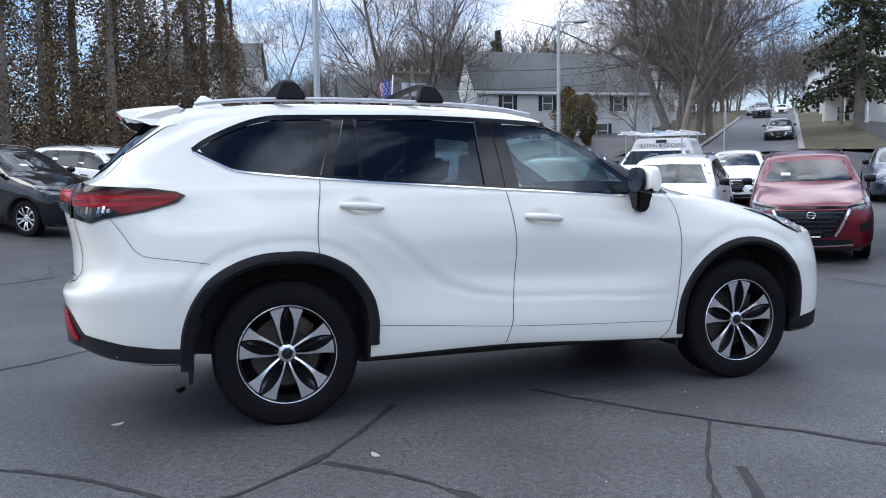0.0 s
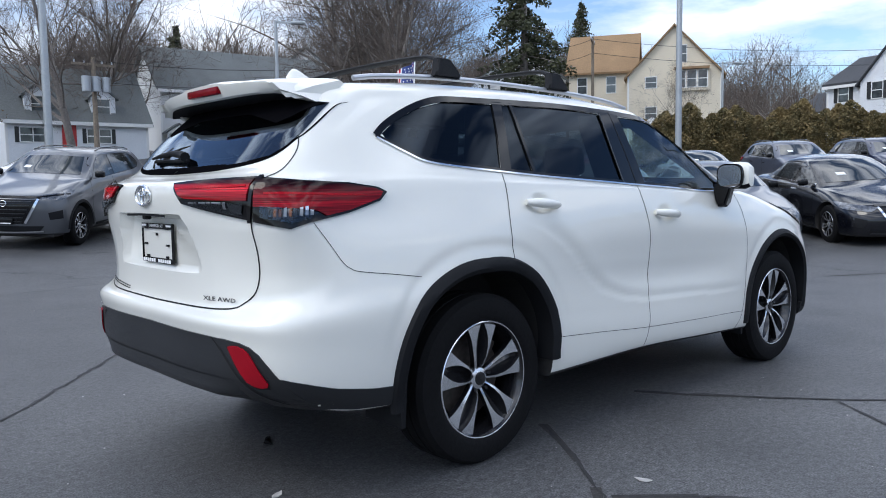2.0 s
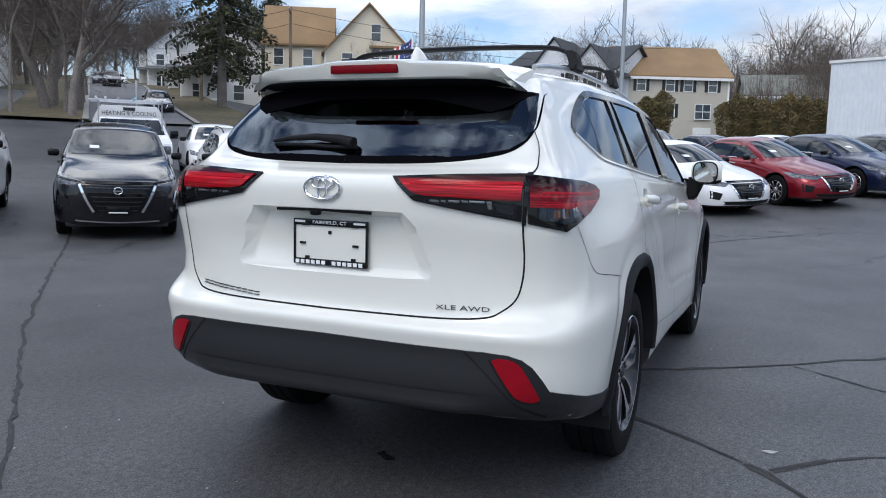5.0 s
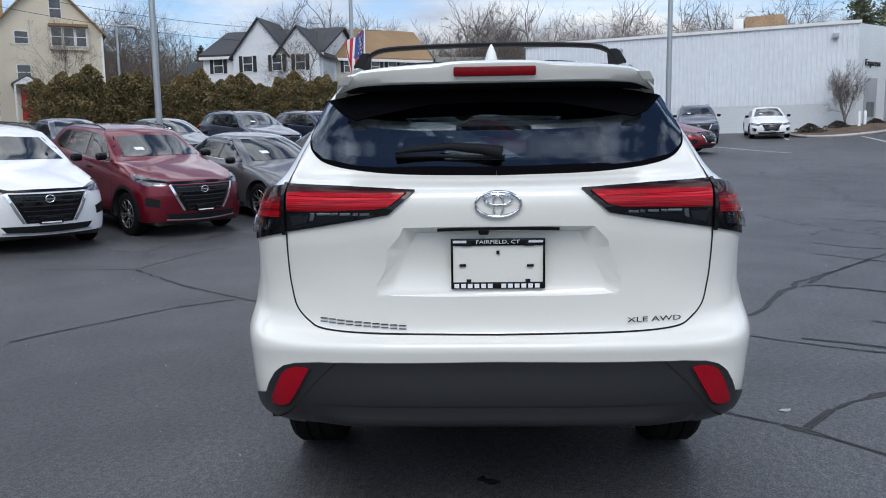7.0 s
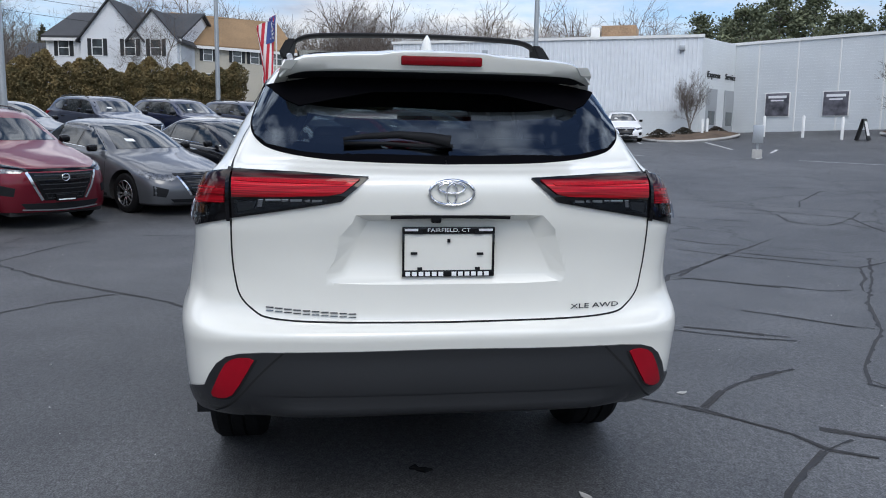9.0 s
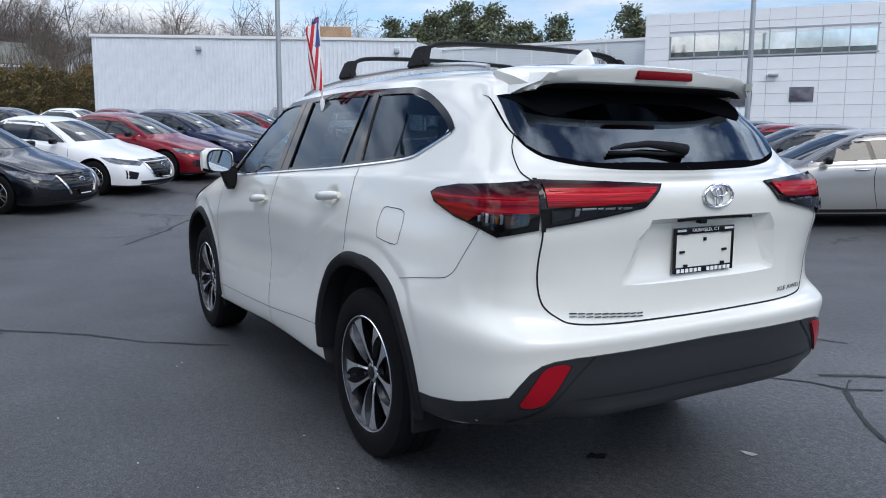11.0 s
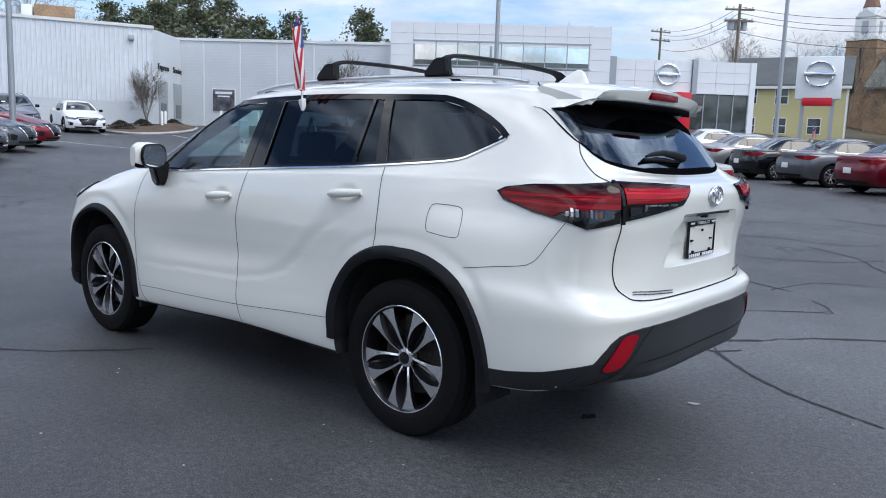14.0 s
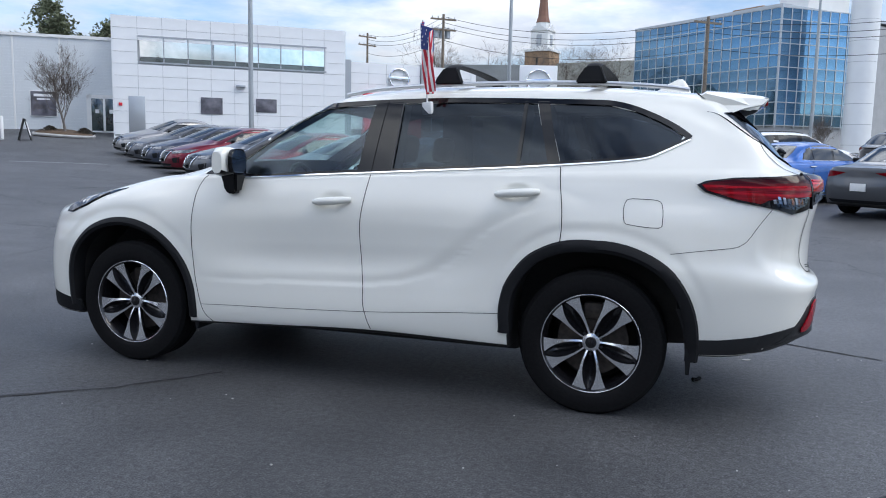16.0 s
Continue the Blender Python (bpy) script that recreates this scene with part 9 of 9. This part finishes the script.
def glass_offices():
    g = tagged(new("glass_office_building"), "five-storey office block of blue reflecting glass", "building")
    m, L = facade(4.9, -82.8, -8.36, -70.8, 4.2)
    g.matrix_world = m
    part("core", box_bm(.1, L - .1, .15, 20, -3, 10.2), JOINT, g, smooth=None)
    me = mesh_of("pane", box_bm(-.56, .56, -.02, .02, -.48, .48), BLUE_GLASS)
    nx, nz = 17, 10
    for i in range(nx):
        for j in range(nz):
            p = new("pane", me)
            p.parent = g
            p.matrix_local = Matrix.Translation((L * (i + .5) / nx, 0, .2 + 1.02 * (j + .5))) @ Matrix.Diagonal((L / nx / 1.2, 1, 1, 1))
    for i in range(nx + 1):
        part("mullion", box_bm(L * i / nx - .05, L * i / nx + .05, -.06, .1, 0, 10.4), MULLION, g)
    for j in range(nz + 1):
        part("transom", box_bm(0, L, -.05, .1, .2 + 1.02 * j - .04, .2 + 1.02 * j + .04), MULLION, g)
    part("parapet", box_bm(-.1, L + .1, -.1, 20, 10.4, 10.7), MULLION, g)
    part("roof_house", box_bm(10, 13.5, 3, 8, 10.7, 11.5), BRICK, g)
    part("roof_house", box_bm(4, 6, 3, 6, 10.7, 11.2), TRIM, g)
    part("roof_house", box_bm(14.5, 17.5, 4, 10, 10.7, 12.6), TRIM, g)
    # short face round the corner
    h = tagged(new("glass_office_wing"), "corner face of the blue glass office block", "building")
    m, L2 = facade(-8.36, -70.8, -15.2, -76.0, 4.2)
    h.matrix_world = m
    part("core", box_bm(.1, L2, .15, .6, -3, 10.2), JOINT, h, smooth=None)
    for i in range(8):
        for j in range(nz):
            p = new("pane", me)
            p.parent = h
            p.matrix_local = Matrix.Translation((L2 * (i + .5) / 8, 0, .2 + 1.02 * (j + .5))) @ Matrix.Diagonal((L2 / 8 / 1.2, 1, 1, 1))
    for i in range(9):
        part("mullion", box_bm(L2 * i / 8 - .05, L2 * i / 8 + .05, -.06, .1, 0, 10.4), MULLION, h)
    for j in range(nz + 1):
        part("transom", box_bm(0, L2, -.05, .1, .2 + 1.02 * j - .04, .2 + 1.02 * j + .04), MULLION, h)
    t = tagged(new("round_tower"), "smooth white round stair tower beside the offices", "tower")
    t.matrix_world = Matrix.Translation((-14.9, -70.6, 4.0))
    z = -3.0
    while z < 14.4:
        c = bmesh.new()
        add_lathe(c, [(.9, z + .01), (1.15, z + .01), (1.15, z + 1.72), (.9, z + 1.72)], 32, "z")
        part("drum", c, PANEL_WHITE, t, "white metal drum", 40)
        z += 1.745
    c = bmesh.new()
    add_lathe(c, [(1.12, -3), (1.12, z - .1), (.01, z - .1)], 32, "z")
    part("core", c, JOINT, t, "grey core seen in the joints", 40)


glass_offices()


# ---------------------------------------------------------------- poles, wires, signs
def lamp_post(x, y, h, heads=(0,), arm=.7, lean=0.0):
    p = tagged(new("lamp_post"), "tall grey steel parking lot lamp post", "lamp post", "lamp posts")
    p.matrix_world = pose(x, y, rise(x, y), lean, 0, 0)
    bm = bmesh.new()
    add_tube(bm, [(0, 0, -.3), (0, 0, h * .5), (0, 0, h)], [.095, .08, .065], 12)
    part("shaft", bm, POLE_GREY, p)
    bb = bmesh.new()
    add_tube(bb, [(0, 0, -.2), (0, 0, .5)], .28, 16)
    part("footing", bb, KERB, p, "concrete footing")
    for a in heads:
        hb = box_bm(.05, arm, -.03, .03, h - .12, h - .05)
        add_box(hb, arm - .05, arm + .55, -.16, .16, h - .16, h - .04, .03)
        o = part("lamp_head", hb, POLE_GREY, p, "flat lamp head")
        o.matrix_local = pose(0, 0, 0, 0, 0, a)


lamp_post(1.4, 14.9, 8.6, (20,))
lamp_post(13.95, 26.4, 6.9, (-35,))
lamp_post(16.2, 8.6, 9.5, (40, 220))
lamp_post(26.5, 4.8, 9.5, (40, 220))
lamp_post(21.0, -6.3, 9.5, (30, 210))
lamp_post(13.3, -19.9, 9.5, (30, 210), lean=0)
lamp_post(6.0, -28.8, 9.5, (30, 210))
lamp_post(45.0, 22.5, 7.0, (-40,))
lamp_post(-8.0, -44.0, 9.5, (30, 210))


def power_pole(x, y, h, arms=1, box=False, turn=0):
    p = tagged(new("utility_pole"), "weathered wooden utility pole with crossarm", "utility pole", "utility poles")
    p.matrix_world = pose(x, y, rise(x, y), 0, 0, turn)
    bm = bmesh.new()
    add_tube(bm, [(0, 0, -.5), (0, 0, h)], [.17, .11], 10)
    part("post", bm, POLE_WOOD, p)
    for i in range(arms):
        part("crossarm", box_bm(-1.2, 1.2, -.06, .06, h - .5 - .9 * i, h - .36 - .9 * i), POLE_WOOD, p)
        for q in (-1.05, -.5, .5, 1.05):
            ib = bmesh.new()
            add_tube(ib, [(q, 0, h - .36 - .9 * i), (q, 0, h - .2 - .9 * i)], .05, 6)
            part("insulator", ib, PANEL_GREY, p)
    if box:
        for q in (-.55, .0, .55):
            tb = bmesh.new()
            add_tube(tb, [(q, -.35, h - 2.0), (q, -.35, h - 1.15)], .25, 12)
            part("transformer", tb, PANEL_GREY, p, "grey transformer can")
    return Vector((x, y, rise(x, y) + h - .2))


P1 = power_pole(12.4, 44, 6.6, 1, True)
P2 = power_pole(19.8, -62, 10.5, 2, True, 40)
P3 = power_pole(-2.2, -55, 9.8, 1, False, 40)
P4 = power_pole(33.9, -78, 9.5, 2, False, 60)
P5 = power_pole(52.5, 38.5, 9.5, 1, False, 30)
P6 = power_pole(47, 43.5, 8.5, 1, False, 30)
P7 = power_pole(-22, -48, 9.8, 1, False, 20)


def wire(a, b, sag=.8, r=.018):
    bm = bmesh.new()
    add_tube(bm, [a.lerp(b, t) - Vector((0, 0, sag * 4 * t * (1 - t))) for t in np.linspace(0, 1, 14)], r, 4)
    thing("overhead_wire", bm, WIRE, label="thin black overhead wire between poles", category="wire", group="overhead wires")


for dz in (0, -.5, -.9, -2.0):
    o = Vector((0, 0, dz))
    wire(P2 + o, P4 + o)
    wire(P3 + o, P2 + o, 1.2)
    wire(P7 + o, P3 + o, 1.0)
for dz in (0, -1.2):
    o = Vector((0, 0, dz))
    wire(P6 + o, P5 + o)
    wire(P5 + o, Vector((75, 9, 12.5)) + o, 1.2)
    wire(P1 + o, P6 + o, 1.4)


# ---------------------------------------------------------------- small things
def car_flag(m, label):
    """A small striped flag on a plastic staff clipped to a window."""
    f = tagged(new("car_flag"), label, "flag", "flags on car windows")
    f.matrix_world = m
    st = bmesh.new()
    add_tube(st, [(0, 0, 0), (0, 0, .47)], .005, 6)
    add_box(st, -.035, .035, -.012, .012, -.05, .02, .006)
    part("staff", st, TRIM, f, "white plastic staff and clip")
    # cloth hangs in folds beside the staff
    def hang(u, v):
        x = -.01 - .105 * u * (1 - .25 * v) + .016 * sin(7 * u + 3 * v)
        return Vector((x, .052 * u + .022 * sin(9 * u + 2.5 * v), .46 - .40 * v - .09 * u + .10 * u * v))
    n = 13
    for k in range(n):
        bm = bmesh.new()
        rows = []
        for i in range(9):
            v = i / 8
            lo, hi = k / n, (k + 1) / n
            rows.append([bm.verts.new(hang(lo, v)), bm.verts.new(hang(hi, v))])
        for p, q in zip(rows, rows[1:]):
            bm.faces.new((p[0], p[1], q[1], q[0]))
        part("stripe", bm, FLAG_RED if k % 2 == 0 else FLAG_WHITE, f)
    bm = bmesh.new()
    rows = []
    for i in range(7):
        rows.append([bm.verts.new(hang(.58 * j / 8, .36 * i / 6) + Vector((0, s, 0))) for s in (-.004,) for j in range(9)])
    for p, q in zip(rows, rows[1:]):
        for j in range(8):
            bm.faces.new((p[j], p[j + 1], q[j + 1], q[j]))
    part("canton", bm, FLAG_BLUE, f, "blue star field")
    bm = bmesh.new()
    for i in range(1, 6):
        for j in range(1, 8, 2):
            p = hang(.58 * (j + (i % 2) * .6) / 9, .36 * i / 6.3)
            for s in (-.008, .008):
                bm.faces.new([bm.verts.new(p + Vector((.004 * cos(a), s - .002, .006 * sin(a)))) for a in (0.3, 1.6, 2.8, 4.1, 5.3)])
    part("star_print", bm, FLAG_WHITE, f)
    bm = bmesh.new()
    rows = []
    for i in range(7):
        rows.append([bm.verts.new(hang(.58 * j / 8, .36 * i / 6) + Vector((0, .004, 0))) for j in range(9)])
    for p, q in zip(rows, rows[1:]):
        for j in range(8):
            bm.faces.new((p[j], p[j + 1], q[j + 1], q[j]))
    part("canton_back", bm, FLAG_BLUE, f)
    return f


FLAG_RED = material("red_flag_cloth", (0.55, 0.03, 0.05), 0.8, var=0.1)
FLAG_WHITE = material("white_flag_cloth", (0.80, 0.79, 0.77), 0.8, var=0.05)
FLAG_BLUE = material("blue_flag_cloth", (0.05, 0.075, 0.24), 0.8, var=0.1)
FLAG = car_flag(pose(-.438, .705, 1.607, -2, 4, -24), "small striped flag clipped to the rear door window")
for x, y, turn in ((2.45, -10.0, 30), (3.0, -22.6, 0), (-1.6, -18.2, 0), (-5.6, -13.2, 10)):
    g = copy_thing(FLAG, Matrix())
    g.matrix_basis = pose(x, y, rise(x, y) + 1.36, 0, 0, turn)
    tagged(g, "small striped flag clipped to a parked car's window", "flag", "flags on car windows")


def work_van():
    """A pickup with a tall cap over the bed and pipes on its rack; nose to +x."""
    v = tagged(new("work_pickup"), "white trade pickup with a tall lettered cap and pipe rack", "pickup")
    v.matrix_world = stand(12.0, 15.75, 227, 1.0) @ Matrix.Translation((0, 0, -.12))
    cap = bmesh.new()
    add_prism(cap, [(-.98, .70), (.98, .70), (.98, 1.52), (.78, 1.98), (-.78, 1.98), (-.98, 1.52)], -2.7, -.35, "x")
    bmesh.ops.recalc_face_normals(cap, faces=cap.faces)
    bmesh.ops.bevel(cap, geom=cap.edges[:], offset=.04, segments=2, affect="EDGES")
    part("cap", cap, PAINTS["white"], v, "tall white cap over the bed")
    cab = bmesh.new()
    add_prism(cab, [(-2.75, .42), (2.55, .42), (2.62, .62), (2.58, .98), (2.45, 1.08), (1.30, 1.18), (.62, 1.60), (.40, 1.66), (-.30, 1.66), (-.34, 1.0), (-2.75, 1.0)], -.96, .96, "y")
    for q in cab.verts:
        if q.co.z > 1.3:
            q.co.y *= .84
    bmesh.ops.recalc_face_normals(cab, faces=cab.faces)
    bmesh.ops.bevel(cab, geom=cab.edges[:], offset=.05, segments=2, affect="EDGES")
    part("cab", cab, PAINTS["white"], v, "white cab and bed", 40)
    def pane(name, q, label):
        ws = bmesh.new()
        ws.faces.new([ws.verts.new(p) for p in q])
        r = bmesh.ops.extrude_face_region(ws, geom=ws.faces[:])
        bmesh.ops.translate(ws, verts=[e for e in r["geom"] if isinstance(e, bmesh.types.BMVert)], vec=(.0, .0, .012))
        bmesh.ops.recalc_face_normals(ws, faces=ws.faces)
        part(name, ws, CAR_GLASS, v, label)
    pane("windscreen", [(1.27, -.86, 1.215), (1.27, .86, 1.215), (.66, .74, 1.59), (.66, -.74, 1.59)], "dark windscreen")
    for q in (1, -1):
        pane("side_window", [(1.05, q * .965, 1.17), (.50, q * .845, 1.58), (-.22, q * .845, 1.58), (-.24, q * .965, 1.15)], "dark side window")
        part("door_mirror", box_bm(1.02, 1.14, q * 1.00 if q > 0 else -1.22, q * 1.22 if q > 0 else -1.00, 1.12, 1.34, .03), GLOSS_BLACK, v, "black door mirror")
        part("headlamp", box_bm(2.50, 2.62, q * .62 if q > 0 else -.92, q * .92 if q > 0 else -.62, .74, .96, .03), HEADLAMP, v, "clear headlamp")
    part("grille", box_bm(2.56, 2.63, -.56, .56, .66, .98, .02), GLOSS_BLACK, v, "black grille")
    rk = bmesh.new()
    for x in (-2.6, -.45, 1.1):
        add_tube(rk, [(x, -1.05, 2.10), (x, 1.05, 2.10)], .022, 6)
        for y in (-.8, .8):
            add_tube(rk, [(x, y, 1.95 if x < 0 else 1.15), (x, y, 2.10)], .018, 6)
    part("pipe_rack", rk, SATIN, v, "metal pipe rack")
    for y, mat in ((-.85, TRIM), (-.62, TRIM), (-.30, SATIN), (.10, BLUE_PIPE), (.45, TRIM), (.80, TRIM)):
        pb = bmesh.new()
        add_tube(pb, [(-3.1, y, 2.155), (1.5, y, 2.155)], .032, 8)
        part("pipe", pb, mat, v, "long pipe on the rack")
    lettering("HEATING & COOLING", .17, (-.30, -.72, 1.705), v, SHUTTER, 1.44, 0, .002)
    part("print_bar", box_bm(-.312, -.300, -.16, .16, 1.84, 1.93), SHUTTER, v, "dark print band")
    for x in (-1.75, 1.70):
        for q in (1, -1):
            wheel(v, x, q * .95, .37, .37, .22, .23, "ten", SATIN)


BLUE_PIPE = material("pale_blue_pipe", (0.25, 0.50, 0.65), 0.4, var=0.1)
work_van()


def stop_sign(x, y, turn):
    """The bare back of an eight-sided sign on a post."""
    sg = tagged(new("road_sign"), "eight-sided road sign seen from its bare back on a post", "sign")
    sg.matrix_world = pose(x, y, rise(x, y), 0, 0, turn)
    part("post", box_bm(-.03, .03, -.03, .03, -.2, 2.55, .008), POLE_GREY, sg, "steel post")
    part("plate", prism_bm([(.38 * cos(pi / 8 + pi * k / 4), 2.2 + .38 * sin(pi / 8 + pi * k / 4)) for k in range(8)], -.045, -.035, "y"), PANEL_PALE, sg, "pale metal plate")


PANEL_PALE = material("bare_aluminium_plate", (0.55, 0.56, 0.57), 0.45, 0.5, var=0.08)
stop_sign(22.0, 25.5, 40)


def cargo_van():
    v = tagged(new("cargo_van"), "tall white cargo van parked beyond the sedans", "van")
    v.matrix_world = stand(.55, -33.2, 243, .95)
    bm = bmesh.new()
    add_prism(bm, [(-2.9, .4), (2.7, .4), (2.9, 1.0), (2.2, 1.35), (1.6, 2.3), (1.2, 2.55), (-2.9, 2.6)], -1.0, 1.0, "y")
    bmesh.ops.recalc_face_normals(bm, faces=bm.faces)
    bmesh.ops.bevel(bm, geom=bm.edges[:], offset=.14, segments=3, affect="EDGES")
    part("body", bm, PAINTS["white"], v, "white van body")
    for x in (-1.9, 1.9):
        for s in (1, -1):
            wheel(v, x, s * .98, .36, .36, .21, .22, "ten", SATIN)


cargo_van()

for x, y in ((32.3, -17.85), (31.0, -20.4), (28.7, -21.0), (26.0, -21.1), (32.9, -18.4)):
    b = bmesh.new()
    add_tube(b, [(0, 0, -.2), (0, 0, .92), (0, 0, .98)], [.065, .065, .03], 10)
    thing("bollard", b, TRIM, at=Matrix.Translation((x, y, rise(x, y))), label="white steel bollard by the service lane", category="bollard", group="bollards", smooth=40)
af = tagged(new("sandwich_board"), "black sandwich board with a pale sheet on the asphalt", "sign")
af.matrix_world = pose(25.2, -21.5, rise(25.2, -21.5), 0, 0, 130) @ Matrix.Diagonal((.8, .8, .8, 1))
for s in (1, -1):
    leaf = part("board", box_bm(-.35, .35, -.02, .02, 0, 1.15, .01), SHUTTER, af)
    leaf.matrix_local = pose(0, s * .3, 0, s * 14, 0, 0)
    sheet = part("sheet", box_bm(-.25, .25, -.03 if s < 0 else .02, -.02 if s < 0 else .03, .25, 1.0), PAPER, af)
    sheet.matrix_local = pose(0, s * .3, 0, s * 14, 0, 0)
ub = tagged(new("utility_box"), "grey utility box on a post with a small tag", "utility box")
ub.matrix_world = pose(20.4, -14.1, rise(20.4, -14.1), 0, 0, 58)
part("box", box_bm(-.17, .17, -.12, .12, .52, 1.13, .02), PANEL_GREY, ub)
part("post", box_bm(-.03, .03, -.03, .03, .2, .53), POLE_GREY, ub)
part("foot", box_bm(-.16, .16, -.16, .16, -.1, .30, .02), LINE_DUST, ub, "pale concrete foot")


def planting_bed(outline, label):
    """A low mound of mulch within a kerb."""
    cx, cy = sum(p[0] for p in outline) / len(outline), sum(p[1] for p in outline) / len(outline)
    line = [Vector(p) for p in spline([(x, y, 0) for x, y in outline], 4, True)]
    bm = bmesh.new()
    rings = []
    for f, h in ((1.0, -.1), (1.0, .12), (.9, .17), (.5, .24)):
        rings.append([bm.verts.new((cx + (p.x - cx) * f, cy + (p.y - cy) * f, rise(p.x, p.y) + h)) for p in line])
    for r0, r1 in zip(rings, rings[1:]):
        for i in range(len(line)):
            bm.faces.new((r0[i], r0[(i + 1) % len(line)], r1[(i + 1) % len(line)], r1[i]))
    bm.faces.new(rings[-1])
    bmesh.ops.recalc_face_normals(bm, faces=bm.faces)
    bed = thing("planting_bed", bm, MULCH, label=label, category="bed", kind="structure", smooth=40)
    kb = bmesh.new()
    add_tube(kb, [(p.x, p.y, rise(p.x, p.y) + .06) for p in line] + [(line[0].x, line[0].y, rise(line[0].x, line[0].y) + .06)], .075, 6)
    part("kerb", kb, LINE_DUST, bed, "worn grey kerb")


planting_bed([(30.0, -14.6), (29.6, -16.2), (30.2, -17.8), (31.6, -19.3), (33.6, -20.4), (34.8, -19.6), (34.6, -17.2), (32.8, -14.9)], "mulched bed with a worn kerb by the ribbed shed")
planting_bed([(24.4, -24.6), (25.2, -23.7), (26.6, -23.4), (26.8, -24.1), (25.6, -25.2)], "mulched bed with a kerb before the showroom")
